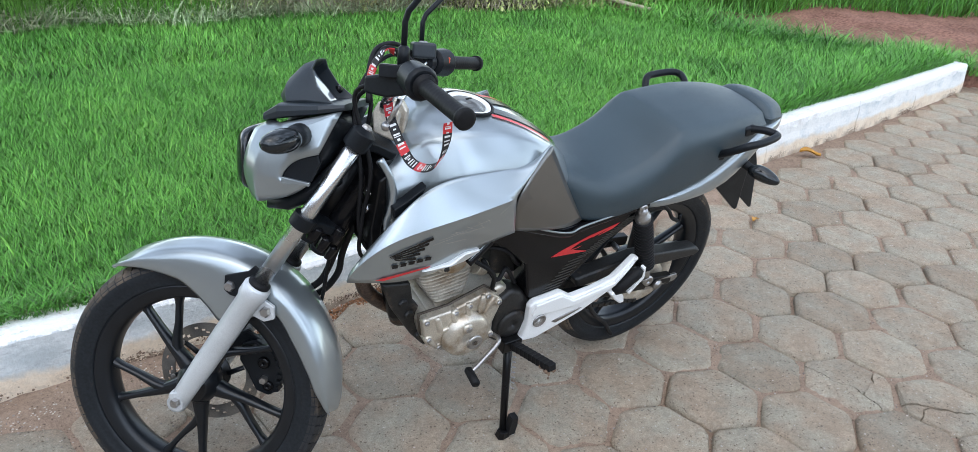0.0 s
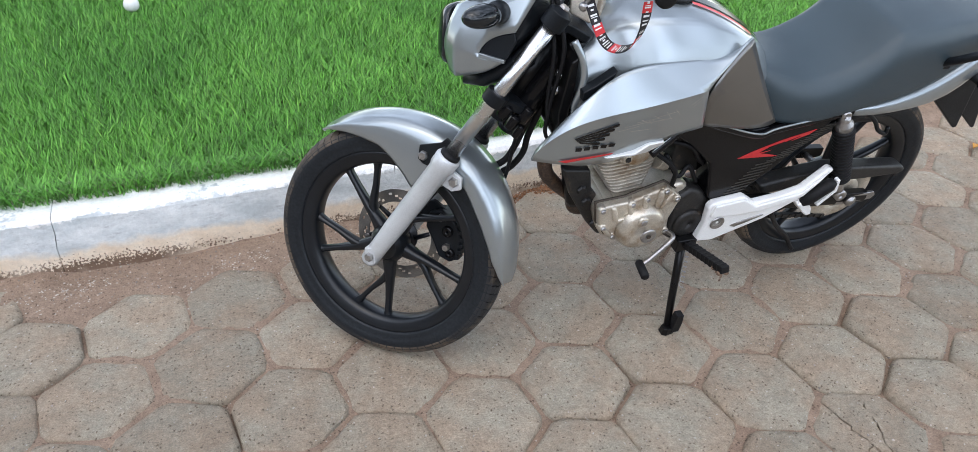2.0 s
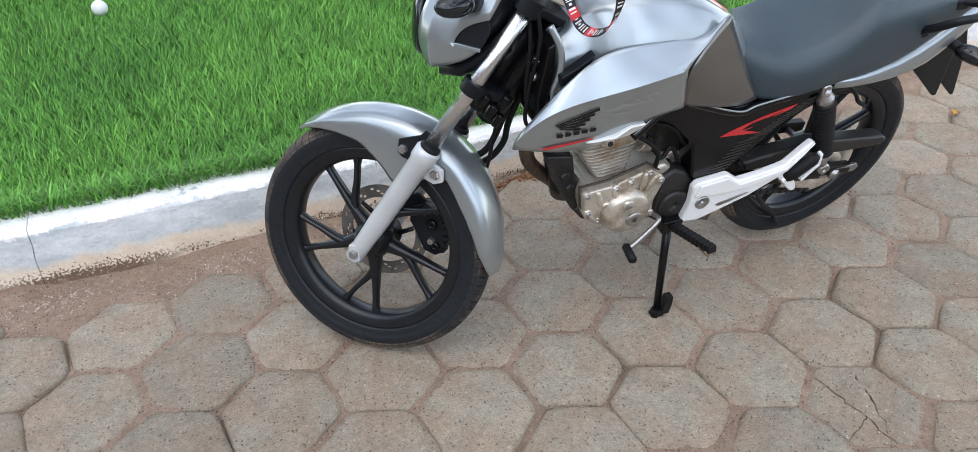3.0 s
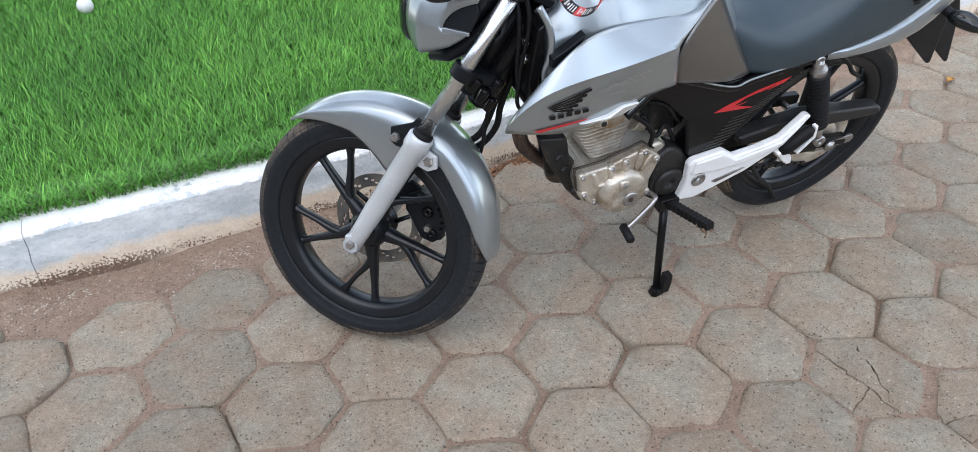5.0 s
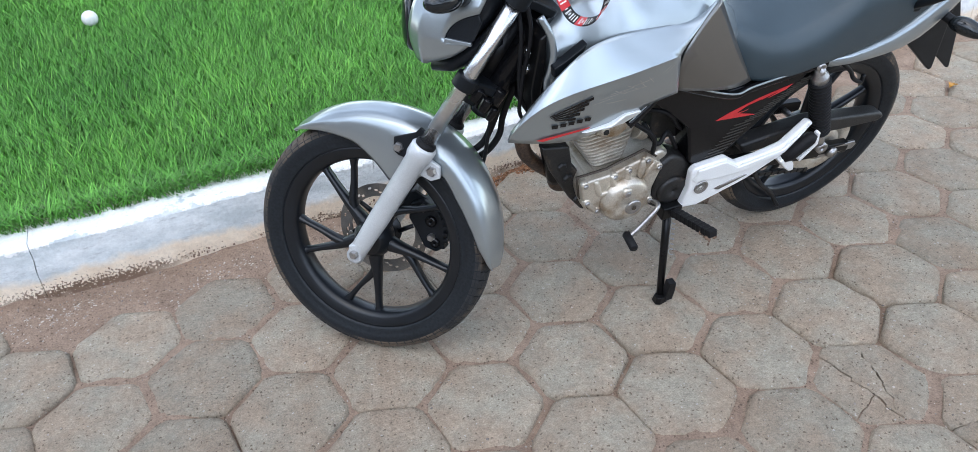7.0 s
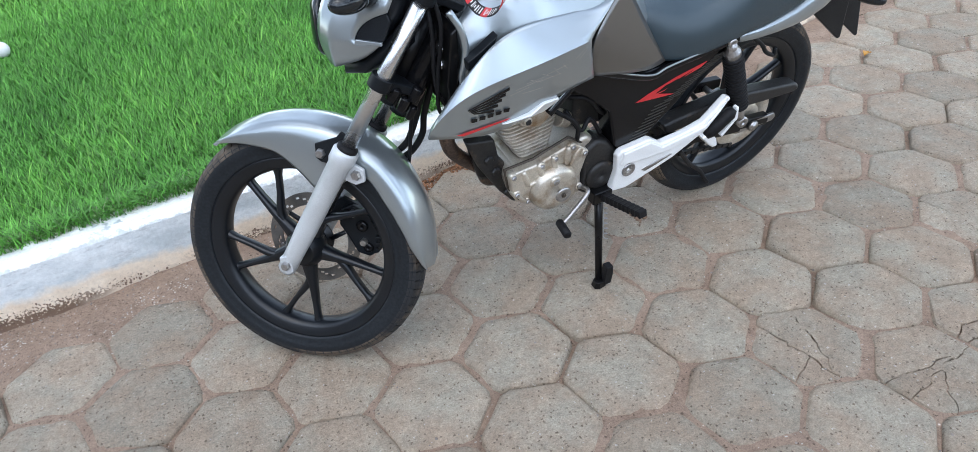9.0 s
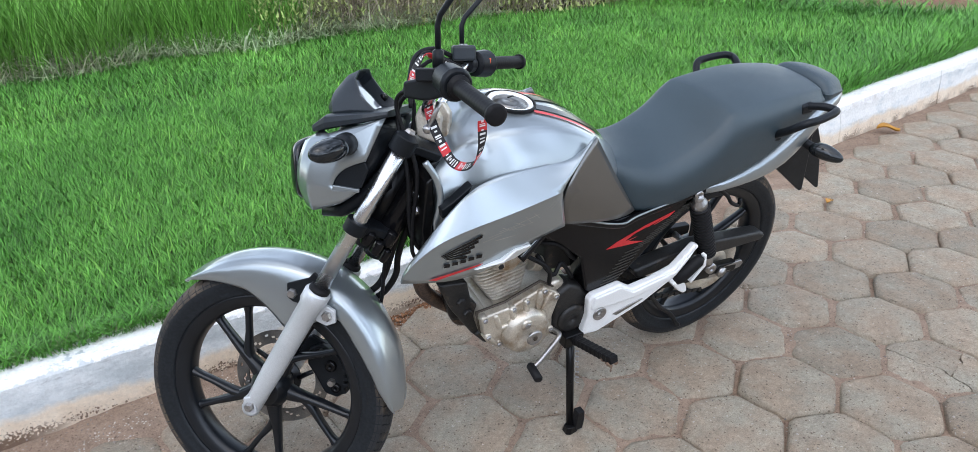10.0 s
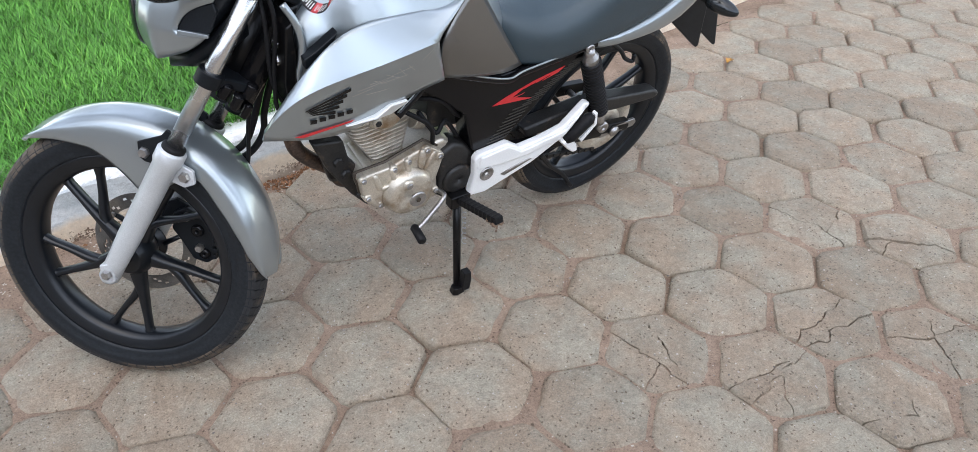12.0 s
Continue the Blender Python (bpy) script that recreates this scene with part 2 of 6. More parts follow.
def kerb_mat():
    """Whitewash on the top with a ragged lower edge, scuffed blue-grey concrete below it and a bare beige foot splashed with mud."""
    m = bpy.data.materials.new("whitewashed_concrete")
    m.use_nodes = True
    t = m.node_tree
    N, K = t.nodes.new, t.links.new
    p = t.nodes["Principled BSDF"]
    pos = N("ShaderNodeNewGeometry").outputs["Position"]
    sep = N("ShaderNodeSeparateXYZ")
    K(pos, sep.inputs[0])

    def nz(scale, detail, lo, hi, a, b, stretch=(1, 1, 1), rough=0.6):
        v_, n_, r_ = N("ShaderNodeVectorMath"), N("ShaderNodeTexNoise"), N("ShaderNodeMapRange")
        v_.operation = 'MULTIPLY'
        v_.inputs[1].default_value = stretch
        K(pos, v_.inputs[0])
        K(v_.outputs[0], n_.inputs["Vector"])
        n_.inputs["Scale"].default_value, n_.inputs["Detail"].default_value, n_.inputs["Roughness"].default_value = scale, detail, rough
        K(n_.outputs[0], r_.inputs[0])
        for q, x in enumerate((lo, hi, a, b)):
            r_.inputs[q + 1].default_value = x
        return r_.outputs[0]

    def op(kind, a, b):
        x = N("ShaderNodeMath")
        x.operation = kind
        for q, v in enumerate((a, b)):
            if isinstance(v, (int, float)):
                x.inputs[q].default_value = v
            else:
                K(v, x.inputs[q])
        return x.outputs[0]

    def ramp(v, lo, hi):
        r_ = N("ShaderNodeMapRange")
        r_.inputs[1].default_value, r_.inputs[2].default_value = lo, hi
        K(v, r_.inputs[0])
        return r_.outputs[0]

    def mixc(fac, a, b):
        x = N("ShaderNodeMix")
        x.data_type = 'RGBA'
        K(fac, x.inputs[0])
        for q, v in ((6, a), (7, b)):
            if isinstance(v, tuple):
                x.inputs[q].default_value = (*v, 1)
            else:
                K(v, x.inputs[q])
        return x.outputs[2]

    z = sep.outputs["Z"]
    face = mixc(nz(7, 8, 0.38, 0.66, 0, 1, (1, 1, 2.2), 0.7), (0.50, 0.545, 0.558), (0.74, 0.765, 0.765))
    face = mixc(nz(16, 8, 0.56, 0.70, 0, 0.75, (1, 1, 3.5), 0.75), face, (0.36, 0.37, 0.38))
    lime = N("ShaderNodeMapRange")
    for q, x in enumerate((1.2, 2.8, 0, 0.8)):
        lime.inputs[q + 1].default_value = x
    K(sep.outputs["X"], lime.inputs[0])
    face = mixc(op('MULTIPLY', lime.outputs[0], nz(5, 6, 0.34, 0.52, 0, 1, (1, 1, 2))), face, (0.84, 0.83, 0.80))
    foot = mixc(nz(12, 6, 0.4, 0.7, 0, 1), (0.82, 0.71, 0.57), (0.72, 0.59, 0.45))
    col = mixc(ramp(op('ADD', z, nz(5, 6, 0.25, 0.75, -0.030, 0.030)), 0.052, 0.078), foot, face)
    white = mixc(nz(4, 7, 0.56, 0.74, 0, 0.8, (1, 1, 1), 0.7), (0.90, 0.90, 0.89), (0.50, 0.46, 0.40))
    edge = op('ADD', z, op('ADD', nz(6, 5, 0.25, 0.75, -0.016, 0.016), nz(48, 5, 0.25, 0.75, -0.009, 0.009)))
    col = mixc(ramp(edge, 0.159, 0.163), col, white)
    mud = op('MULTIPLY', ramp(op('SUBTRACT', nz(120, 5, 0.30, 0.70, 0.0, 0.072), op('MULTIPLY', z, 1.0)), 0.016, 0.024), nz(3.2, 3, 0.42, 0.58, 0, 1))
    col = mixc(mud, col, (0.20, 0.135, 0.095))
    h = N("ShaderNodeHueSaturation")
    K(col, h.inputs["Color"])
    K(nz(90, 7, 0.3, 0.7, 0.88, 1.12, (1, 1, 1), 0.75), h.inputs["Value"])
    K(h.outputs[0], p.inputs["Base Color"])
    p.inputs["Roughness"].default_value, p.inputs["Specular IOR Level"].default_value = 0.88, 0.2
    b = N("ShaderNodeBump")
    b.inputs["Strength"].default_value, b.inputs["Distance"].default_value = 0.8, 0.005
    K(op('ADD', nz(45, 8, 0.2, 0.8, 0, 1, (1, 1, 1), 0.75), op('MULTIPLY', ramp(edge, 0.154, 0.166), 0.3)), b.inputs["Height"])
    K(b.outputs[0], p.inputs["Normal"])
    return m


M_KERB = kerb_mat()
M_SOIL = mat("lawn_soil", (0.045, 0.060, 0.020), 0.95, 0, 0.2, 4, 0.2, 60, tint=(0.055, 0.042, 0.025), spec=0.1)
M_GRASS = mat("grass_blades", (0.142, 0.368, 0.058), 0.45, 0, 0.15, 1.6, 0.1, 30, island=0.66, tint=(0.080, 0.240, 0.036), spec=0.3)

M_LIGHTGRASS = mat("young_grass_blades", (0.20, 0.43, 0.065), 0.45, 0, 0.15, 1.6, 0.1, 30, island=0.4, tint=(0.14, 0.35, 0.055), spec=0.3)
M_WEED = mat("weed_blades", (0.16, 0.38, 0.060), 0.6, 0, 0.2, 1.5, 0.15, 30, island=0.45, tint=(0.13, 0.28, 0.05), spec=0.25)
M_HERB = mat("herb_leaves", (0.36, 0.44, 0.15), 0.65, 0, 0.2, 2.0, 0.15, 30, island=0.45, tint=(0.38, 0.35, 0.17), spec=0.2)
M_DRY = mat("dry_stalks", (0.55, 0.48, 0.38), 0.8, 0, 0.15, 3, 0.12, 40, island=0.35, tint=(0.24, 0.19, 0.13), spec=0.2)
M_PALEGRASS = mat("pale_grass", (0.50, 0.62, 0.36), 0.55, 0, 0.2, 1.5, 0.15, 30, island=0.35, tint=(0.30, 0.31, 0.19), spec=0.3)
M_LEAF = mat("orange_leaf", (0.50, 0.24, 0.03), 0.6, 0, 0.15, 30, 0.12, 80)
M_STONE = mat("pebbles", (0.42, 0.36, 0.31), 0.85, 0, 0.15, 30, 0.12, 80, island=0.5)


# ---- mesh helpers ----
def part(name, bm, material, parent=None, label="", m=None, smooth=True, bevel=0.0, subsurf=0, solid=0.0):
    """Links a bmesh as one mesh object, under a thing or under a part."""
    me = bpy.data.meshes.new(name)
    bmesh.ops.recalc_face_normals(bm, faces=bm.faces[:])
    bm.to_mesh(me)
    bm.free()
    for mm in (material if isinstance(material, (list, tuple)) else [material]):
        me.materials.append(mm)
    if smooth:
        me.polygons.foreach_set("use_smooth", [True] * len(me.polygons))
    ob = new(name, me)
    if parent:
        ob.parent = parent
    if m is not None:
        ob.matrix_local = m
    if subsurf and solid < 0:
        mod = ob.modifiers.new("subsurf", 'SUBSURF')
        mod.levels = mod.render_levels = subsurf
        subsurf = 0
    if solid:
        mod = ob.modifiers.new("solid", 'SOLIDIFY')
        mod.thickness, mod.offset = abs(solid), -1
    if bevel:
        mod = ob.modifiers.new("bevel", 'BEVEL')
        mod.width, mod.segments, mod.limit_method, mod.angle_limit, mod.harden_normals = bevel, 2, 'ANGLE', radians(28), True
    if subsurf:
        mod = ob.modifiers.new("subsurf", 'SUBSURF')
        mod.levels = mod.render_levels = subsurf
    if label:
        tagged(ob, label=label)
    return ob


def loft(bm, rings, cap=True, closed=True):
    """Skin over rings of equal length."""
    rows = [[bm.verts.new(p) for p in r] for r in rings]
    n = len(rows[0])
    for a, b in zip(rows, rows[1:]):
        for i in range(n if closed else n - 1):
            j = (i + 1) % n
            bm.faces.new((a[i], a[j], b[j], b[i]))
    if cap and closed:
        bm.faces.new(rows[0][::-1])
        bm.faces.new(rows[-1])
    return rows


def catmull(pts, steps=6):
    P = [Vector(p) for p in pts]
    P = [2 * P[0] - P[1]] + P + [2 * P[-1] - P[-2]]
    out = []
    for i in range(1, len(P) - 2):
        for s in range(steps):
            t = s / steps
            a, b, c, d = P[i - 1], P[i], P[i + 1], P[i + 2]
            out.append(0.5 * (2 * b + (c - a) * t + (2 * a - 5 * b + 4 * c - d) * t * t + (3 * b - a - 3 * c + d) * t ** 3))
    return out + [P[-2]]


def tube(bm, pts, r, n=10, cap=True):
    """A round tube along pts; r is one radius or one for each point."""
    pts = [Vector(p) for p in pts]
    rs = r if isinstance(r, (list, tuple)) else [r] * len(pts)
    rings, up = [], None
    for i, p in enumerate(pts):
        d = (pts[min(i + 1, len(pts) - 1)] - pts[max(i - 1, 0)]).normalized()
        if up is None:
            up = d.orthogonal().normalized()
        up = (up - d * up.dot(d)).normalized()
        s = d.cross(up)
        rings.append([p + rs[i] * (up * math.cos(a) + s * math.sin(a)) for a in (2 * math.pi * k / n for k in range(n))])
    loft(bm, rings, cap)


def lathe(bm, profile, c=(0, 0, 0), n=64, a0=0.0, a1=2 * math.pi, shut=True):
    """Turns (radius, v) round the v axis through c; shut joins the profile's ends."""
    full = abs(a1 - a0 - 2 * math.pi) < 1e-6
    cols = []
    for k in range(n if full else n + 1):
        a = a0 + (a1 - a0) * k / n
        cols.append([bm.verts.new((c[0] + r * math.cos(a), c[1] + v, c[2] + r * math.sin(a))) for r, v in profile])
    m = len(profile)
    for k in range(n):
        A, B = cols[k], cols[(k + 1) % len(cols)]
        for i in range(m if shut else m - 1):
            bm.faces.new((A[i], A[(i + 1) % m], B[(i + 1) % m], B[i]))


def slab(bm, outline, v0, v1):
    """A plate with its outline in (u, w), from v0 to v1 (numbers, or one for each corner)."""
    k = len(outline)
    va = v0 if isinstance(v0, (list, tuple)) else [v0] * k
    vb = v1 if isinstance(v1, (list, tuple)) else [v1] * k
    A = [bm.verts.new((p[0], a, p[1])) for p, a in zip(outline, va)]
    B = [bm.verts.new((p[0], b, p[1])) for p, b in zip(outline, vb)]
    bm.faces.new(A)
    bm.faces.new(B[::-1])
    for i in range(k):
        j = (i + 1) % k
        bm.faces.new((A[i], B[i], B[j], A[j]))


def block(bm, c, s, rot=(0, 0, 0)):
    m = pose(*c, *rot) @ Matrix.Diagonal((*s, 1))
    bmesh.ops.create_cube(bm, size=1, matrix=m)




def mesh_from(name, verts, faces, material, smooth=False):
    me = bpy.data.meshes.new(name)
    me.from_pydata(verts, [], faces)
    for mm in (material if isinstance(material, (list, tuple)) else [material]):
        me.materials.append(mm)
    if smooth:
        me.polygons.foreach_set("use_smooth", [True] * len(me.polygons))
    return me


# ---- ground ----
def hgt(x, y):
    heap = min(1.0, max(0.0, (y - kerb_y(x) + 0.34) / 0.26)) * (0.5 + noise.noise((x * 3.1, y * 3.1, 8)))
    return noise.noise((x * 2.6, y * 2.6, 0)) * 0.006 + noise.noise((x * 8, y * 8, 5)) * 0.007 + noise.noise((x * 30, y * 30, 2)) * 0.0045 + 0.012 * heap - 0.005 * min(1.0, max(0.0, (x - 1.6) / 1.2)) - 0.016 * min(1.0, max(0.0, (noise.noise((x * 2.9, y * 2.9, 13)) + 0.02) * 3)) + 0.002 * math.exp(-((x - 0.45) / 0.38) ** 2 - ((y - 0.20) / 0.20) ** 2)


KERB = [(-4.0, 0.52), (-2.0, 0.515), (-0.6, 0.515), (0.4, 0.555), (1.6, 0.67), (3.2, 0.845), (4.4, 0.985), (6.0, 1.215)]


def rise(x):
    """The kerb and the lawn stand higher over the paving towards their far end."""
    return 0.034 * min(1.0, max(0.0, (x - 1.5) / 2.0))


def kerb_y(x):
    return float(np.interp(x, [p[0] for p in KERB], [p[1] for p in KERB]))


def sheet(name, x0, x1, y0, y1, step, fn, material):
    xs = np.arange(x0, x1 + step / 2, step)
    ys = np.arange(y0, y1 + step / 2, step)
    V = [(x, y, fn(x, y)) for y in ys for x in xs]
    n = len(xs)
    F = [(j * n + i, j * n + i + 1, (j + 1) * n + i + 1, (j + 1) * n + i) for j in range(len(ys) - 1) for i in range(n - 1)]
    return new(name, mesh_from(name, V, F, material, True))


ground = sheet("ground", -2.6, 4.0, -2.6, 0.7, 0.016, lambda x, y: -0.0082 + hgt(x, y), M_DIRT)
tagged(ground, "red-brown dirt between and under the paving stones", "ground", kind="structure")
bm = bmesh.new()
R = 400.0
for x0, x1, y0, y1 in ((-R, R, -R, -2.6), (-R, -2.6, -2.6, R), (4.0, R, -2.6, R), (-2.6, 4.0, 0.7, R)):
    bm.faces.new([bm.verts.new(p) for p in ((x0, y0, -0.012), (x1, y0, -0.012), (x1, y1, -0.012), (x0, y1, -0.012))])
far = part("dirt_surround", bm, M_DIRT, ground)

# plain unseen walls added behind and beside the viewer to darken reflections
bm = bmesh.new()
block(bm, (2.0, -12.0, 1.6), (30.0, 0.2, 3.2))
bm2 = bmesh.new()
block(bm2, (-9.0, -4.45, 2.3), (0.2, 14.8, 4.6))
tagged(part("unseen_wall_west", bm2, M_UNSEEN_WALL, bevel=0.01), "unseen plain beige wall added at the side to darken reflections", "wall", kind="structure")
tagged(part("unseen_wall_south", bm, M_UNSEEN_WALL, bevel=0.01), "unseen plain beige wall added behind the viewer to darken reflections", "wall", kind="structure")

# ---- kerb stones ----
kerb_group = "kerb stones along the lawn"


def kerb_stone(xa, xb, end=False):
    bm = bmesh.new()
    rings = []
    n = max(16, int((xb - xa) * 60))
    for k in range(n + 1):
        x = xa + (xb - xa) * k / n
        y = kerb_y(x)
        z = 0.17 + rise(x) + noise.noise((x * 1.7, 1, 2)) * 0.006
        w = 0.15
        j = lambda s: noise.noise((x * 9, s * 3.1, 4)) * 0.0035
        rings.append([(x, y + j(1), -0.03), (x, y + 0.004 + j(2), 0.074 + 0.020 * noise.noise((x * 2.5, 7, 1)) + 0.012 * noise.noise((x * 17, 7, 1))), (x, y + 0.010 + j(3), 0.12), (x, y + 0.016 + j(4), z - 0.012), (x, y + 0.028 + j(5), z + j(8)),
                      (x, y + w - 0.012, z + j(6)), (x, y + w, z - 0.012), (x, y + w, -0.03)])
    for end, ring in ((xa, rings[0]), (xb, rings[-1])):
        for q, (x, y, z) in enumerate(ring):
            ring[q] = (x + 0.012 * noise.noise((round(end, 1) * 3.7, q * 1.9, 2)), y, z)
    loft(bm, rings)
    return tagged(part("kerb_stone", bm, M_KERB, bevel=0.0015, smooth=False), "whitewashed concrete kerb stone with scuffed grey face", "kerb", kerb_group)


for xa, xb in ((-4.0, -2.9), (-2.899, -1.9), (-1.899, -0.863), (-0.8615, 0.15), (0.151, 1.16), (1.161, 2.17), (2.171, 3.18), (3.183, 4.19), (4.195, 5.05), (5.056, 5.96)):
    kerb_stone(xa, xb)


# ---- lawn ----
EDGE = [(-4, 4.15), (0.9, 4.24), (2.5, 4.05), (4.4, 3.45), (5.0, 2.6), (5.9, 1.75), (6.3, 1.2)]
def lawn_z(x, y):
    return 0.145 + rise(x) + 0.02 * noise.noise((x * 0.7, y * 0.7, 3)) + 0.035 * max(0, min(1, (y - 1) / 4)) - max(0.0, x - 5.6) * 0.12


lawn = sheet("lawn_ground", -4.0, 16.0, 0.5, 16.0, 0.1, lambda x, y: lawn_z(x, y) if y > kerb_y(x) + 0.125 and x < 5.88 and (x < 4.2 or y < float(np.interp(x, [p[0] for p in EDGE], [p[1] for p in EDGE])) + 0.15) else -0.05, M_SOIL)
tagged(lawn, "dark soil of the raised lawn behind the kerb", "lawn", kind="structure")


def blades(name, xy, length, width, bend, material, base, seed, lean=0.5, segs=2):
    """Many tapered, curved blades as one mesh."""
    g = np.random.default_rng(seed)
    n = len(xy)
    ang = g.uniform(0, 2 * np.pi, n)
    L = length * g.uniform(0.55, 1.25, n)
    W = width * g.uniform(0.7, 1.3, n)
    tilt = lean * g.uniform(0.1, 1.0, n)
    dx, dy = np.cos(ang), np.sin(ang)
    px, py = -dy, dx
    B = np.c_[xy, base]
    rows = []
    for k in range(segs + 1):
        t = k / segs
        out = L * (tilt * t + bend * t * t)
        up = L * t * np.sqrt(np.maximum(0.15, 1 - (tilt * 0.8 + bend * t * 0.7) ** 2))
        c = B + np.c_[dx * out, dy * out, up]
        w = W * (1 - t) ** 0.7 * 0.5
        if k < segs:
            rows += [c - np.c_[px * w, py * w, 0 * w], c + np.c_[px * w, py * w, 0 * w]]
        else:
            rows.append(c)
    m = len(rows)
    V = np.stack(rows, 1).reshape(-1, 3)
    me = bpy.data.meshes.new(name)
    tri = []
    for k in range(segs - 1):
        a = 2 * k
        tri += [(a, a + 1, a + 3), (a, a + 3, a + 2)]
    a = 2 * (segs - 1)
    tri.append((a, a + 1, a + 2))
    T = (np.array(tri)[None] + (np.arange(n) * m)[:, None, None]).reshape(-1, 3)
    me.vertices.add(len(V))
    me.vertices.foreach_set("co", V.astype(np.float32).ravel())
    me.loops.add(T.size)
    me.loops.foreach_set("vertex_index", T.astype(np.int32).ravel())
    me.polygons.add(len(T))
    me.polygons.foreach_set("loop_start", np.arange(0, T.size, 3, dtype=np.int32))
    me.materials.append(material)
    me.update(calc_edges=True)
    me.validate()
    return new(name, me)


def scatter(n, x0, x1, y0, y1, seed, keep):
    g = np.random.default_rng(seed)
    P = np.c_[g.uniform(x0, x1, n), g.uniform(y0, y1, n)]
    return P[keep(P)]


ky = lambda P: np.interp(P[:, 0], [p[0] for p in KERB], [p[1] for p in KERB])
zl = lambda P: np.array([lawn_z(x, y) for x, y in P])
edge_n = lambda P: np.interp(P[:, 0], [p[0] for p in EDGE], [p[1] for p in EDGE]) + 0.08 * np.sin(P[:, 0] * 5)
on_lawn = lambda P: (P[:, 1] > ky(P) + 0.112) & (P[:, 1] < edge_n(P) + 0.12) & (P[:, 0] < 5.95)
P = scatter(300000, -2.2, 3.2, 0.55, 3.0, 1, on_lawn)
tagged(blades("grass", P, 0.056, 0.0044, 0.42, M_GRASS, zl(P), 2, 0.60), "thick bright green lawn grass behind the kerb", "grass", kind="stuff")
P = scatter(200000, -2.6, 7.5, 2.6, 5.6, 3, on_lawn)
P = np.r_[P, scatter(70000, 3.0, 7.0, 0.8, 3.0, 4, on_lawn), scatter(45000, -4.0, -2.2, 0.6, 4.0, 14, on_lawn)]
tagged(blades("grass", P, 0.060, 0.0066, 0.42, M_GRASS, zl(P), 5, 0.55), "bright green lawn grass further back", "grass", kind="stuff")
P = scatter(9000, -2.2, 6.0, 0.6, 5.0, 6, on_lawn)
nz = np.array([noise.noise((x * 1.3, y * 1.3, 9)) for x, y in P])
P = P[nz > 0.0]
tagged(blades("grass", P, 0.085, 0.0052, 0.5, M_LIGHTGRASS, zl(P), 7, 0.45, 3), "longer grass blades standing out of the lawn", "grass", kind="stuff")
P = scatter(34000, -2.4, 5.0, 0.6, 4.2, 64, on_lawn)
P = P[np.array([noise.noise((x * 2.1, y * 2.1, 4)) + 0.5 * noise.noise((x * 9, y * 9, 4)) for x, y in P]) > 0.12]
tagged(blades("grass", P, 0.072, 0.0044, 0.40, M_LIGHTGRASS, zl(P), 65, 0.40, 3), "pale young grass blades in tufts", "grass", kind="stuff")
g = np.random.default_rng(66)
x = g.uniform(-2.2, 2.4, 2600)
P = np.c_[x, np.interp(x, [p[0] for p in KERB], [p[1] for p in KERB]) + g.uniform(0.125, 0.175, 2600)]
tagged(blades("dry_grass", P, 0.045, 0.0035, 0.7, M_DRY, 0.160 + np.array([rise(x) for x in P[:, 0]]), 67, 0.9, 3), "brown dead grass along the edge of the kerb", "grass", kind="stuff")
# blades that hang over the kerb
g = np.random.default_rng(8)
x = g.uniform(-2.2, 5.9, 16000)
P = np.c_[x, np.interp(x, [p[0] for p in KERB], [p[1] for p in KERB]) + g.uniform(0.100, 0.19, 16000)]
tagged(blades("grass", P, 0.070, 0.005, 0.55, M_GRASS, 0.162 + np.array([rise(x) for x in P[:, 0]]), 9, 0.55, 3), "grass fringe hanging over the kerb top", "grass", kind="stuff")

g = np.random.default_rng(18)
x = g.uniform(2.6, 5.9, 9000)
P = np.c_[x, np.interp(x, [p[0] for p in KERB], [p[1] for p in KERB]) + 0.13 + np.abs(g.normal(0, 0.22, 9000))]
tagged(blades("grass", P, 0.15, 0.007, 0.5, M_GRASS, 0.140 + np.array([rise(x) for x in P[:, 0]]), 19, 0.6, 3), "uncut longer grass along the kerb", "grass", kind="stuff")

# ---- rough growth beyond the lawn ----
lz = lambda P, h=0.0: np.array([max(lawn_z(x, y), 0.02) for x, y in P]) + h
beyond = lambda P: P[:, 1] > edge_n(P)
P = scatter(42000, -4.0, 1.5, 4.0, 8.5, 31, lambda P: beyond(P) & (P[:, 0] < 1.25 + 0.3 * np.sin(P[:, 1] * 3)))
tagged(blades("tall_grass", P, 0.62, 0.009, 0.35, M_WEED, lz(P), 32, 0.35, 4), "tall dense green grass beyond the lawn", "tall grass", kind="stuff")
P = scatter(4400, -1.5, 2.9, 4.0, 4.55, 33, lambda P: P[:, 1] > edge_n(P) - 0.08)
tagged(blades("edge_grass", P, 0.24, 0.011, 0.8, M_PALEGRASS, lz(P), 34, 0.75, 4), "pale drooping grass along the edge of the lawn", "grass", kind="stuff")
P = scatter(52000, 1.0, 5.2, 3.6, 7.5, 35, lambda P: beyond(P))
g = np.random.default_rng(36)
hh = np.array([max(0.05, 0.42 + 0.5 * noise.noise((x * 1.5, y * 1.5, 1))) for x, y in P]) * g.uniform(0, 1, len(P))
tagged(blades("weeds", P, 0.055, 0.020, 0.3, M_HERB, lz(P) + hh, 37, 0.9), "tangled olive green weeds", "weeds", kind="stuff")
P = scatter(9000, 1.1, 5.0, 3.75, 7.5, 38, lambda P: beyond(P))
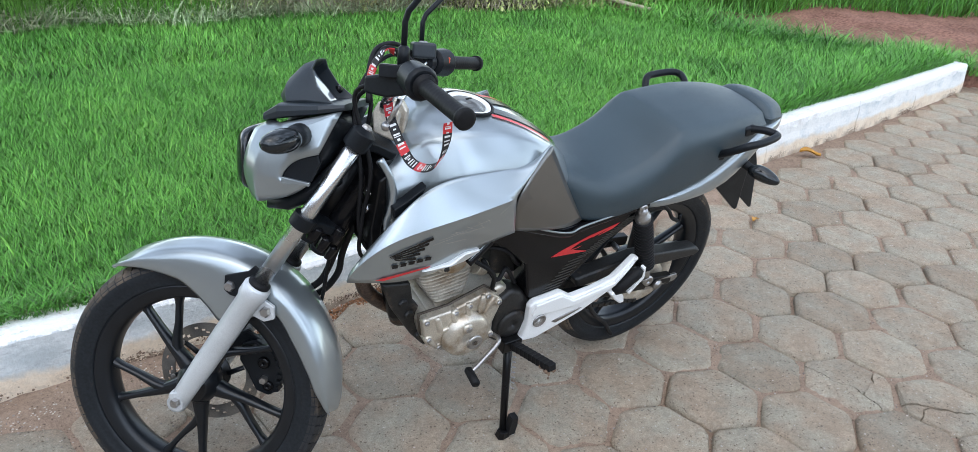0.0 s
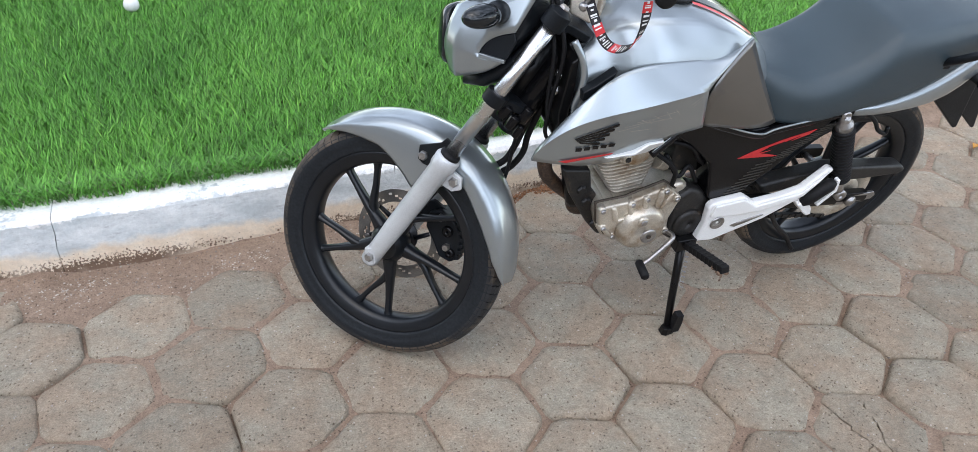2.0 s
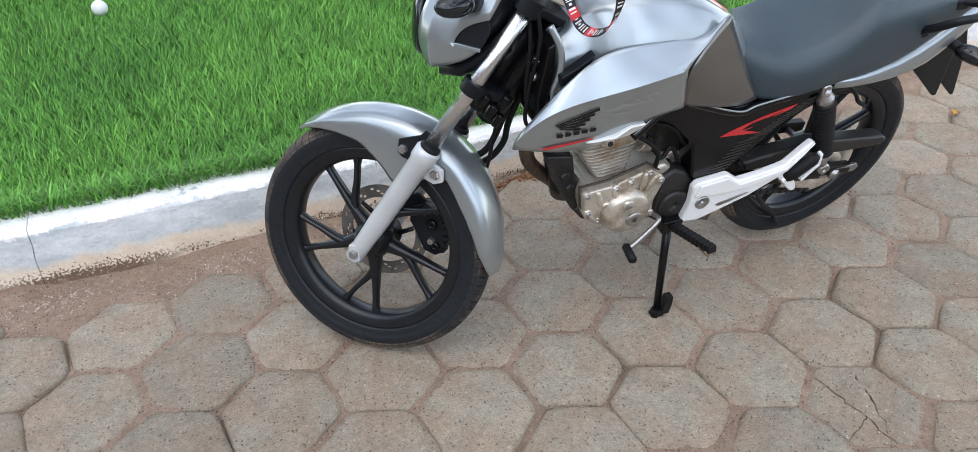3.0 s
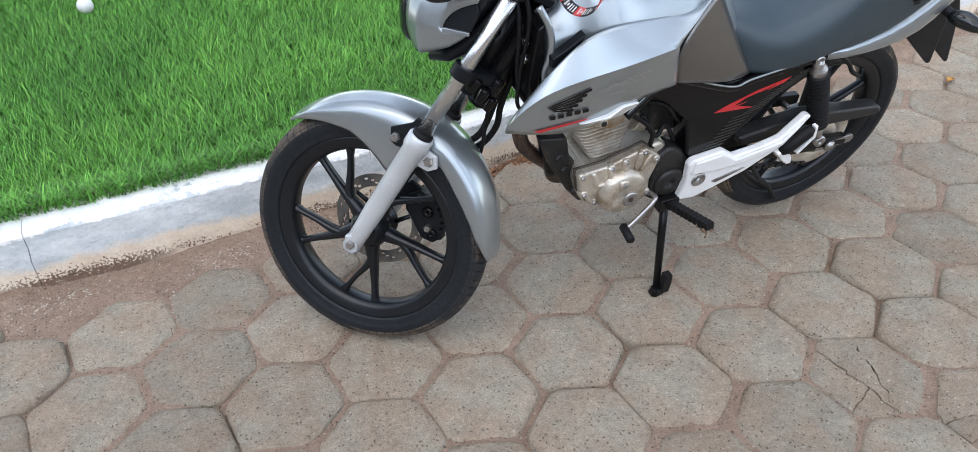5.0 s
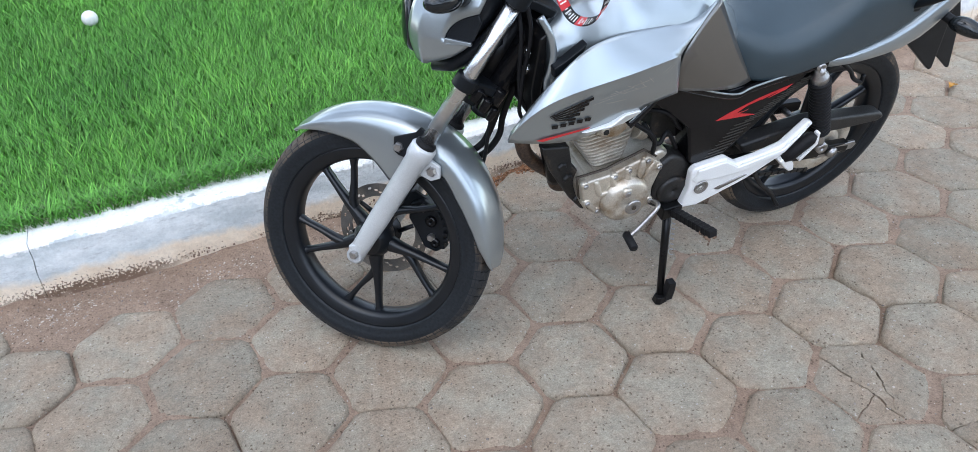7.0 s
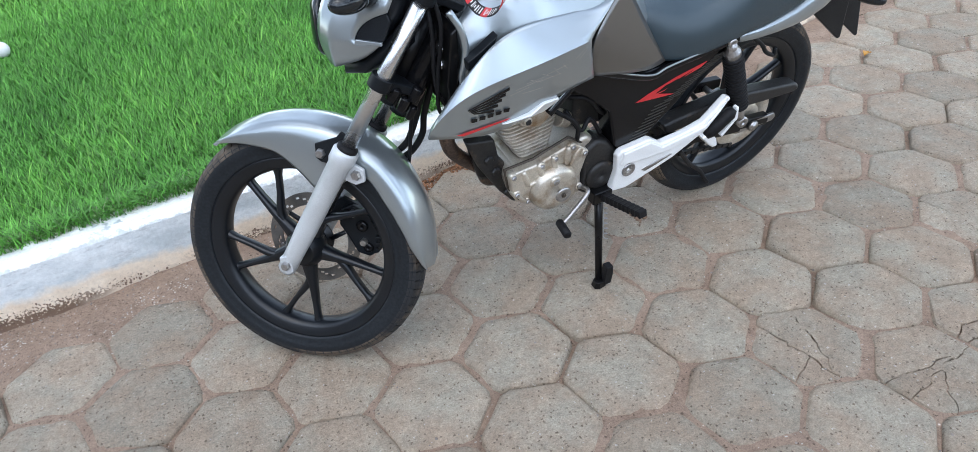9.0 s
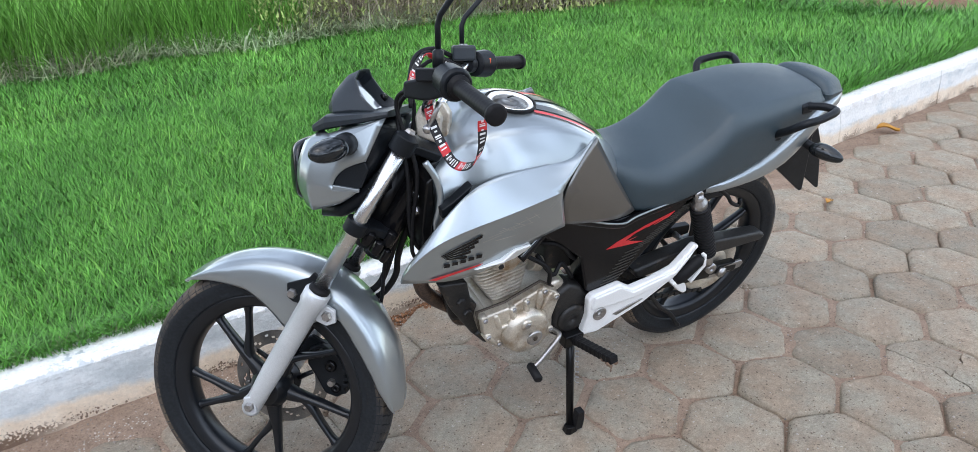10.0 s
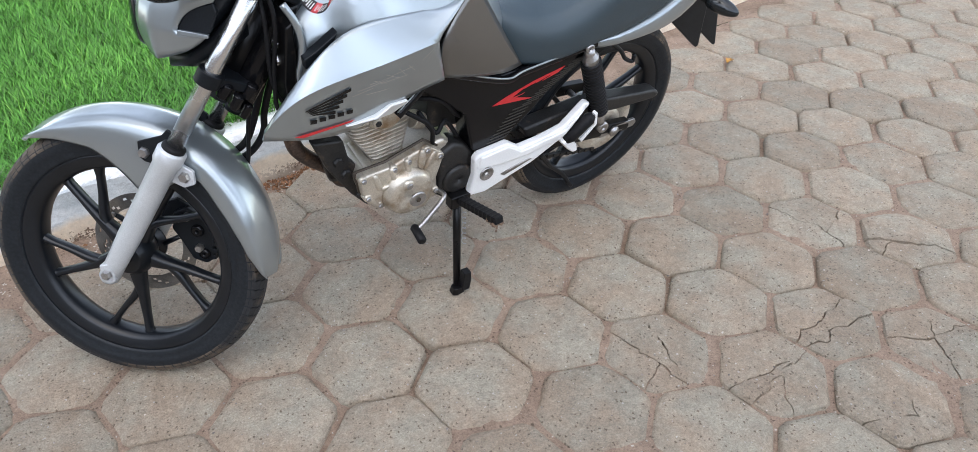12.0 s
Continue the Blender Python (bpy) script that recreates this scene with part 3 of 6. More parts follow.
tagged(blades("weed_stalks", P, 0.45, 0.005, 0.25, M_DRY, lz(P), 39, 0.5, 3), "dry brown stalks among the weeds", "weeds", kind="stuff")
P = scatter(2600, 1.7, 3.4, 4.0, 5.2, 40, lambda P: beyond(P) & (np.hypot((P[:, 0] - 2.5) / 0.8, (P[:, 1] - 4.5) / 0.5) < 1))
tagged(blades("brush_pile", P, 0.55, 0.007, 0.5, M_DRY, lz(P, 0.05), 41, 0.9, 4), "heap of grey dry brush", "brush", kind="stuff")
P = scatter(5200, 3.6, 5.6, 3.6, 5.4, 42, lambda P: beyond(P) & (np.hypot((P[:, 0] - 4.6) / 0.55, (P[:, 1] - 4.6) / 0.5) < 1))
tagged(blades("reeds", P, 0.75, 0.012, 0.6, M_WEED, lz(P), 43, 0.45, 4), "clump of bright green reeds", "reeds", kind="stuff")
P = scatter(80000, 4.7, 14.0, 2.2, 9.0, 44, lambda P: P[:, 1] > 3.7 + 0.2 * np.sin(P[:, 0] * 2) - 0.22 * (P[:, 0] - 5))
tagged(blades("tall_grass", P, 0.5, 0.011, 0.4, M_GRASS, lz(P), 45, 0.4, 3), "tall green grass beyond the dirt track", "tall grass", kind="stuff")
P = scatter(16000, 4.0, 6.6, 1.2, 4.6, 46, lambda P: (P[:, 1] > edge_n(P) - 0.25) & (P[:, 1] < edge_n(P) + 0.55 + 0.4 * np.sin(P[:, 0] * 4)))
tagged(blades("edge_weeds", P, 0.20, 0.009, 0.6, M_GRASS, lz(P, -0.03), 47, 0.7, 3), "low weeds where the lawn meets the dirt", "weeds", kind="stuff")


def track_z(x, y):
    return 0.10 + 0.10 * noise.noise((x * 0.6, y * 0.6, 8)) + 0.03 * noise.noise((x * 4, y * 4, 8))


track = sheet("dirt_track", 4.2, 16.0, 1.2, 7.0, 0.08, lambda x, y: track_z(x, y) if y > float(np.interp(x, [p[0] for p in EDGE], [p[1] for p in EDGE])) - 0.1 else -0.3, M_REDDIRT)
tagged(track, "bare red laterite track beyond the lawn", "ground", kind="structure")
bm = bmesh.new()
tube(bm, catmull([(3.75, 4.55, 0.36), (4.3, 4.05, 0.33), (4.78, 3.45, 0.24)], 6), [0.022] * 6 + [0.018] * 7, 8)
tagged(part("wooden_pole", bm, M_DRY), "pale dry wooden pole lying on the weeds", "pole")
bm = bmesh.new()
bmesh.ops.create_icosphere(bm, subdivisions=3, radius=0.036, matrix=Matrix.Translation((-0.71, 2.33, 0.215)))
tagged(part("ball", bm, M_WHITE), "small scuffed white ball lying in the grass", "ball")


def leaf(x, y, turn, size, material, label):
    bm = bmesh.new()
    m = pose(x, y, 0.012, 0, 0, turn)
    rows = []
    for k in range(9):
        t = k / 8
        w = 0.58 * size * math.sin(math.pi * min(0.97, t * 0.94 + 0.03)) ** 0.8
        rows.append([m @ Vector((size * (t - 0.5), s * w * 0.5, 0.035 * size * 6 * abs(s) ** 2 * 0.6 + 0.10 * size * math.sin(t * 5))) for s in (-1, -0.5, 0, 0.5, 1)])
    loft(bm, rows, closed=False)
    tagged(part("leaf", bm, material, solid=0.0008), label, "leaf")


leaf(3.52, 0.80, -38, 0.12, M_LEAF, "curled orange fallen leaf on the paving")
leaf(2.50, 0.35, 20, 0.06, M_LEAF, "small yellow fallen leaf on the paving")

# dried mud splashed on the foot of the kerb, and flakes of lime fallen from it
g = np.random.default_rng(61)


def chips(name, material, label, category, spots):
    V, F = [], []
    for x, y, z, r, h, nrm in spots:
        o = len(V)
        a = g.uniform(0, 6.28)
        for q in range(6):
            s, t = r * math.cos(a + q * 1.047) * g.uniform(0.5, 1.3), r * math.sin(a + q * 1.047) * g.uniform(0.5, 1.3)
            V.append((x + s, y, z + t * 1.3) if nrm else (x + s, y + t, z))
        V.append((x, y - h, z) if nrm else (x, y, z + h))
        F += [(o + q, o + (q + 1) % 6, o + 6) for q in range(6)]
    tagged(new(name, mesh_from(name, V, F, material)), label, category, kind="stuff")


S = []
for q in range(1500):
    x = g.uniform(-2.0, 1.4)
    if noise.noise((x * 3.5, 0, 6)) < -0.1 + g.uniform(0, 0.35):
        continue
    z = abs(g.normal(0, 0.012)) + 0.001
    S.append((x, kerb_y(x) + 0.0005, z, g.uniform(0.0012, 0.0040), 0.002, True))
chips("mud_splash", M_MUD, "brown mud splashed on the foot of the kerb", "mud", S)
S = []
for q in range(1300):
    x, d = g.uniform(-1.0, 1.1), abs(g.normal(0.10, 0.045))
    if noise.noise((x * 4, d * 8, 3)) < 0.05:
        continue
    y = kerb_y(x) - d
    S.append((x, y, -0.0082 + hgt(x, y) + 0.0015, g.uniform(0.0010, 0.0036), 0.0012, False))
chips("lime_flakes", M_LIME, "white flakes of lime on the dirt beside the kerb", "flakes", S)
S = []
for q in range(420):
    x = g.normal(0.62, 0.22)
    y = kerb_y(x) - 0.006 - abs(g.normal(0, 0.030))
    S.append((x, y, -0.0082 + hgt(x, y) + g.uniform(-0.002, 0.010), g.uniform(0.003, 0.009), g.uniform(0.004, 0.009), False))
chips("dirt_clods", M_CLOD, "red-brown clods and dead leaves heaped against the kerb", "dirt", S)


# ---- motorcycle ----
# Bike axes: u to the rear, v to its right side, w up; the front wheel stands at u = 0, the rear one at u = 1.315.
LEAN, STEER, RAKE = 10.36, 46.1, 29.0
bike = new("motorcycle")
bike.matrix_world = pose(0, 0, 0, LEAN, 0, 0)
tagged(bike, "silver grey motorcycle with black seat parked on its side stand", "motorcycle")
RF, RR, WB = 0.304, 0.306, 1.315
AXIS = Vector((math.sin(radians(RAKE)), 0, math.cos(radians(RAKE))))
PIVOT = Vector((0.04 * math.cos(radians(RAKE)), 0, RF - 0.04 * math.sin(radians(RAKE))))
TURN = Matrix.Translation(PIVOT - Vector((0, 0, 0.0018))) @ Matrix.Rotation(radians(-STEER), 4, AXIS) @ Matrix.Translation(-PIVOT)


def bp(name, bm, material, parent=None, label="", **k):
    return part(name, bm, material, parent or bike, label, **k)


def fp(name, bm, material, parent=None, label="", **k):
    """A part of the steered front end."""
    return part(name, bm, material, parent or bike, label, m=None if parent else TURN, **k)


def bolt(parent, p, d, r=0.007, h=0.006, material=None, n=6):
    bm = bmesh.new()
    p, d = Vector(p), Vector(d).normalized()
    tube(bm, [p, p + d * h * 0.5, p + d * h], [r * 1.35, r * 1.3, r], n)
    return part("bolt", bm, material or M_STEEL, parent, smooth=False)


def wheel(name, c, tyre_r, tyre_w, rim_w, spokes, phase, front):
    hub = bmesh.new()
    hw = rim_w / 2
    lathe(hub, [(0.013, -hw - 0.014), (0.034, -hw - 0.012), (0.042, -hw), (0.050, -0.012), (0.050, 0.012), (0.042, hw), (0.034, hw + 0.012), (0.013, hw + 0.014)], c, 32)
    mk = fp if front else bp
    top = mk(name, hub, M_RIM, label="black cast alloy wheel", bevel=0.002)
    bm = bmesh.new()
    lathe(bm, [(0.204, -hw * 0.45), (0.209, -hw * 0.9), (0.216, -hw), (0.232, -hw - 0.006), (0.240, -hw - 0.006), (0.240, -hw + 0.004), (0.225, -hw + 0.008),
               (0.216, 0), (0.225, hw - 0.008), (0.240, hw - 0.004), (0.240, hw + 0.006), (0.232, hw + 0.006), (0.216, hw), (0.209, hw * 0.9), (0.204, hw * 0.45)], c, 96)
    part("rim", bm, M_RIM, top)
    # sidewall and tread
    b, r = tyre_w / 2, tyre_r
    bm = bmesh.new()
    lathe(bm, [(0.237, -hw - 0.005), (0.243, -hw - 0.011), (0.250, -b * 0.86), (r - 0.045, -b * 0.985), (r - 0.032, -b), (r - 0.020, -b * 0.93), (r - 0.013, -b * 0.82), (r - 0.013, b * 0.82),
               (r - 0.020, b * 0.93), (r - 0.032, b), (r - 0.045, b * 0.985), (0.250, b * 0.86), (0.243, hw + 0.011), (0.237, hw + 0.005)], c, 96)
    tyre = part("tyre", bm, M_TYRE, top, "black tyre, dusty at the tread")
    bm = bmesh.new()
    n = 78
    rows = [(-0.97, -0.024), (-0.84, -0.012), (-0.55, -0.0045), (-0.2, -0.0005), (0.2, -0.0005), (0.55, -0.0045), (0.84, -0.012), (0.97, -0.024)]
    for k in range(n):
        for i in range(len(rows) - 1):
            skew = [0.55, 0.45, 0.25, 0.0, -0.25, -0.45, -0.55]
            a0 = 2 * math.pi * (k + 0.07 + skew[i]) / n
            a1 = 2 * math.pi * (k + 0.93 + skew[i]) / n
            if i == 3:
                a0, a1 = 2 * math.pi * k / n, 2 * math.pi * (k + 1) / n
            j = 0.55 * (skew[i + 1] - skew[i]) if i < 6 else 0
            q = []
            for (vv, dr), aa in ((rows[i], a0), (rows[i], a1), (rows[i + 1], a1), (rows[i + 1], a0)):
                q.append((vv, dr, aa))
            top_v = [bm.verts.new((c[0] + (r + dr) * math.cos(aa), c[1] + vv * b, c[2] + (r + dr) * math.sin(aa))) for vv, dr, aa in q]
            low_v = [bm.verts.new((c[0] + (r + dr - 0.008) * math.cos(aa), c[1] + vv * b, c[2] + (r + dr - 0.008) * math.sin(aa))) for vv, dr, aa in q]
            bm.faces.new(top_v)
            for s in range(4):
                bm.faces.new((top_v[s], low_v[s], low_v[(s + 1) % 4], top_v[(s + 1) % 4]))
    part("tread", bm, M_TREAD, top, "tread blocks caked with brown dust", smooth=False)
    # forked spokes
    for k in range(spokes):
        a = phase + 2 * math.pi * k / spokes
        bm = bmesh.new()
        P = lambda rad, off: (c[0] + rad * math.cos(a) - off * math.sin(a), c[2] + rad * math.sin(a) + off * math.cos(a))

        def limb(stations):
            """One smooth arm through stations of (radius, offset, half width, half thickness)."""
            st = catmull([(*P(r_, o_), 0) for r_, o_, w_, t_ in stations], 4)
            rings = []
            for i, p in enumerate(st):
                d = (st[min(i + 1, len(st) - 1)] - st[max(i - 1, 0)]).normalized()
                f = i / 4
                w, th = (float(np.interp(f, range(len(stations)), [q[k_] for q in stations])) for k_ in (2, 3))
                rings.append([(p.x - d.y * w * x, c[1] + th * y, p.y + d.x * w * x) for x, y in ((-1, -0.5), (-0.55, -1), (0.55, -1), (1, -0.5), (1, 0.5), (0.55, 1), (-0.55, 1), (-1, 0.5))])
            loft(bm, rings)

        limb([(0.036, 0.0, 0.021, 0.018), (0.070, 0.0, 0.0150, 0.0165), (0.108, 0.002, 0.0102, 0.0145), (0.160, 0.001, 0.0076, 0.0125), (0.196, 0.0, 0.0078, 0.012), (0.211, 0.0, 0.0135, 0.013)])
        limb([(0.078, 0.002, 0.0100, 0.0155), (0.106, -0.014, 0.0092, 0.0140), (0.140, -0.046, 0.0068, 0.0120), (0.172, -0.073, 0.0066, 0.0115), (0.191, -0.088, 0.0125, 0.0125)])
        part("spoke", bm, M_RIM, top)
    return top


C0 = Vector((0, 0, RF))
CR = Vector((WB, 0, RR))
fw = wheel("front_wheel", C0, RF, 0.085, 0.056, 5, radians(127), True)
rw = wheel("rear_wheel", CR, RR, 0.096, 0.062, 5, radians(28), False)
# front brake disc with drilled holes, on the right side
bm = bmesh.new()
n = 120
for k in range(n):
    for i, (r0, r1) in enumerate(((0.088, 0.094), (0.094, 0.100), (0.100, 0.106), (0.106, 0.112), (0.112, 0.120))):
        if (i == 1 and k % 10 in (0, 1)) or (i == 3 and k % 10 in (5, 6)) or (i == 2 and k % 10 in (2, 3)):
            continue
        A = [2 * math.pi * (k + s) / n for s in (0, 1)]
        for v in (0.050, 0.054):
            bm.faces.new([bm.verts.new((r * math.cos(a), v, RF + r * math.sin(a))) for r, a in ((r0, A[0]), (r1, A[0]), (r1, A[1]), (r0, A[1]))])
bmesh.ops.remove_doubles(bm, verts=bm.verts[:], dist=1e-5)
part("brake_disc", bm, M_DISC, fw, "drilled steel brake disc", smooth=False)
bm = bmesh.new()
lathe(bm, [(0.030, 0.036), (0.030, 0.052), (0.048, 0.050), (0.050, 0.054), (0.030, 0.058)], C0, 40)
carrier = part("disc_carrier", bm, M_RIM, fw)
for k in range(6):
    a = k * math.pi / 3
    bm = bmesh.new()
    tube(bm, [(0.044 * math.cos(a), 0.052, RF + 0.044 * math.sin(a)), (0.093 * math.cos(a + 0.25), 0.052, RF + 0.093 * math.sin(a + 0.25))], [0.007, 0.0055], 8)
    part("arm", bm, M_RIM, carrier)
    bolt(carrier, (0.093 * math.cos(a + 0.25), 0.048, RF + 0.093 * math.sin(a + 0.25)), (0, -1, 0), 0.005, 0.005)

# fork
FT = Vector((0.373, 0, 0.592)).normalized()          # up along the legs
F0 = Vector((0.002, 0, 0.305))
for s, side in ((-1, "left"), (1, "right")):
    o = Vector((0, s * 0.092, 0))
    bm = bmesh.new()
    tube(bm, [F0 + o - FT * 0.028, F0 + o - FT * 0.02, F0 + o + FT * 0.05, F0 + o + FT * 0.10, F0 + o + FT * 0.29, F0 + o + FT * 0.30, F0 + o + FT * 0.325, F0 + o + FT * 0.33],
         [0.016, 0.0215, 0.0225, 0.0245, 0.0255, 0.0295, 0.0295, 0.026], 20)
    leg = fp("fork_leg", bm, M_FORK, label="silver painted fork lower leg")
    bm = bmesh.new()
    tube(bm, [F0 + o + FT * 0.325, F0 + o + FT * 0.337, F0 + o + FT * 0.341], [0.0235, 0.0235, 0.018], 20)
    part("dust_seal", bm, M_RUBBER, leg)
    bm = bmesh.new()
    tube(bm, [F0 + o + FT * 0.33, F0 + o + FT * 0.72], 0.0168, 20)
    part("fork_tube", bm, M_CHROME, leg, "chromed fork tube")
    bm = bmesh.new()
    tube(bm, [F0 + o + FT * 0.488, F0 + o + FT * 0.518], 0.0255, 20)
    part("clamp_ring", bm, M_BLACK, leg, bevel=0.003)
    bm = bmesh.new()
    tube(bm, [F0 + o + FT * 0.690, F0 + o + FT * 0.725, F0 + o + FT * 0.735], [0.026, 0.026, 0.012], 16)
    part("top_cap", bm, M_BLACK, leg, bevel=0.002)
    bolt(leg, F0 + o + FT * 0.733, FT, 0.009, 0.008)
    bolt(leg, F0 + Vector((0, s * 0.114, 0)), (0, s, 0), 0.0085, 0.010)
    bm = bmesh.new()
    q0 = F0 + o
    slab(bm, [(q0.x - 0.016, q0.z + 0.020), (q0.x + 0.016, q0.z + 0.026), (q0.x + 0.014, q0.z - 0.018), (q0.x, q0.z - 0.026), (q0.x - 0.016, q0.z - 0.016)], s * 0.084, s * 0.113)
    part("axle_lug", bm, M_FORK, leg, bevel=0.004)
clamp = None
FN = Vector((FT.z, 0, -FT.x))                        # square to the legs, to the rear
for t, th in ((0.503, 0.011), (0.707, 0.010)):
    bm = bmesh.new()
    ring = [F0 + FN * n_ + Vector((0, v_, 0)) for v_, n_ in ((-0.112, -0.016), (-0.114, 0.012), (-0.070, 0.034), (-0.036, 0.070), (0.036, 0.070), (0.070, 0.034), (0.114, 0.012), (0.112, -0.016), (0.060, -0.006), (-0.060, -0.006))]
    loft(bm, [[q + FT * (t - th) for q in ring], [q + FT * (t + th) for q in ring]])
    if clamp is None:
        clamp = fp("triple_clamp", bm, M_BLACK, label="black fork triple clamp", bevel=0.005)
    else:
        part("top_yoke", bm, M_BLACK, clamp, bevel=0.005)
bm = bmesh.new()
tube(bm, [F0 + FN * 0.045 + FT * 0.43, F0 + FN * 0.045 + FT * 0.45, F0 + FN * 0.045 + FT * 0.66, F0 + FN * 0.045 + FT * 0.70], [0.022, 0.030, 0.030, 0.024], 18)
part("steering_stem", bm, M_GLOSS, clamp, "glossy black steering stem")
for n_, v_, t, r in ((0.030, -0.070, 0.470, 0.014), (0.055, -0.052, 0.455, 0.012), (0.010, -0.082, 0.478, 0.010), (0.066, -0.040, 0.485, 0.013), (0.075, -0.030, 0.440, 0.010)):
    bm = bmesh.new()
    q = F0 + FN * n_ + Vector((0, v_, 0))
    tube(bm, [q + FT * t, q + FT * (t + 0.012), q + FT * (t + 0.030), q + FT * (t + 0.034)], [r * 0.8, r, r, r * 0.6], 9)
    part("hose_fitting", bm, M_GLOSS, clamp, bevel=0.002)
bm = bmesh.new()
tube(bm, [(0, -0.112, RF), (0, 0.112, RF)], 0.009, 12)
part("axle", bm, M_STEEL, fw)

# front mudguard: an arch over the wheel with side skirts
bm = bmesh.new()
rings = []
SK = ((-5, 0.318), (0, 0.306), (7, 0.292), (20, 0.284), (32, 0.282), (46, 0.292), (50, 0.270), (55, 0.215), (61, 0.193), (68, 0.193), (81, 0.227), (92, 0.262), (105, 0.284), (118, 0.309), (125, 0.320))
TP = ((-5, 0.326), (21, 0.340), (46, 0.352), (64, 0.352), (86, 0.342), (109, 0.332), (125, 0.325))
for k in range(53):
    deg = -5 + 130 * k / 52
    a = radians(deg)
    rt = float(np.interp(deg, [p[0] for p in TP], [p[1] for p in TP]))
    rs = min(rt - 0.006, float(np.interp(deg, [p[0] for p in SK], [p[1] for p in SK])))
    hw = 0.070 * float(np.interp(deg, [-5, -2, 8, 20, 100, 118, 125], [0.55, 0.75, 0.93, 1, 1, 0.80, 0.45]))
    d = rt - rs
    pr = [(rs, hw * 1.0), (rt - d * 0.55, hw * 1.02), (rt - min(0.024, d * 0.4), hw * 0.97), (rt - 0.010, hw * 0.80), (rt - 0.004, hw * 0.50), (rt + 0.002, hw * 0.12), (rt + 0.002, -hw * 0.12)]
    pr += [(r, -v) for r, v in pr[4::-1]]
    rings.append([(r * math.cos(a), v, RF + r * math.sin(a)) for r, v in pr])
rows = loft(bm, rings, closed=False)
lay = bm.edges.layers.float.new("crease_edge")
for a, b in zip(rows, rows[1:]):
    for q in (2, 9):
        bm.edges.get((a[q], b[q]))[lay] = 0.9
fender = fp("front_mudguard", bm, M_SILVER, label="silver painted front mudguard", solid=0.004, subsurf=1)
for s in (-1, 1):
    bm = bmesh.new()
    p = F0 + FT * 0.33
    slab(bm, [(0.098, 0.592), (0.150, 0.607), (0.163, 0.620), (0.176, 0.610), (0.168, 0.575), (0.150, 0.540), (0.108, 0.550), (0.096, 0.560)], s * 0.073, s * 0.080)
    br = part("fork_bracket", bm, M_BLACK, fender, bevel=0.002)
    bolt(br, (0.110, s * 0.080, 0.570), (0, s, 0), 0.009, 0.010)
    bm = bmesh.new()
    slab(bm, [(0.146, 0.545), (0.185, 0.550), (0.208, 0.536), (0.208, 0.508), (0.186, 0.500), (0.158, 0.512)], s * 0.075, s * 0.086)
    br = part("fork_lug", bm, M_FORK, fender, bevel=0.003)
    bolt(br, (0.190, s * 0.086, 0.524), (0, s, 0), 0.009, 0.010)

# caliper
bm = bmesh.new()
slab(bm, [(0.085, 0.392), (0.118, 0.405), (0.160, 0.378), (0.176, 0.340), (0.172, 0.285), (0.150, 0.268), (0.118, 0.278), (0.098, 0.320), (0.078, 0.352)], 0.030, 0.082)
cal = fp("brake_caliper", bm, M_BLACK, label="black front brake caliper", bevel=0.007)
for p in ((0.120, 0.385), (0.140, 0.310)):
    bolt(cal, (p[0], 0.030, p[1]), (0, -1, 0), 0.008, 0.012)
for q in range(6):
    bm = bmesh.new()
    block(bm, (0.176 - 0.0015 * (q - 2.5) ** 2, 0.045, 0.285 + 0.017 * q), (0.014, 0.030, 0.010), (0, 6 * (q - 2.5), 0))
    part("rib", bm, M_BLACK, cal, bevel=0.002)
for u, w, r in ((0.140, 0.352, 0.015), (0.150, 0.296, 0.013)):
    bm = bmesh.new()
    lathe(bm, [(0.002, 0.022), (r * 0.8, 0.022), (r, 0.026), (r, 0.034), (0.002, 0.034)], (u, 0, w), 18)
    part("piston_cap", bm, M_GLOSS, cal)
bm = bmesh.new()
slab(bm, [(0.030, 0.400), (0.090, 0.420), (0.128, 0.400), (0.100, 0.384), (0.050, 0.372)], 0.044, 0.058)
part("mount", bm, M_BLACK, cal, bevel=0.003)

# headlamp cowl
def ring_v(u, hw, w0, w1, rnd=0.35, n=5):
    """A rounded ring across the bike at u."""
    h = (w1 - w0) / 2
    cw = (w1 + w0) / 2
    out = []
    for k in range(4 * n):
        a = 2 * math.pi * k / (4 * n)
        ca, sa = math.cos(a), math.sin(a)
        e = rnd
        out.append((u, hw * math.copysign(abs(ca) ** e, ca), cw + h * math.copysign(abs(sa) ** e, sa)))
    return out


def sharpen(bm, vs, inner):
    """Keeps a panel's rim angular and its styled creases crisp."""
    lay = bm.edges.layers.float.new("crease_edge")
    for e in bm.edges:
        if e.is_boundary:
            e[lay] = 1.0
    for k, c in inner.items():
        e = bm.edges.get((vs[k[0]], vs[k[1]]))
        if e:
            e[lay] = c
            e.smooth = c < 0.85


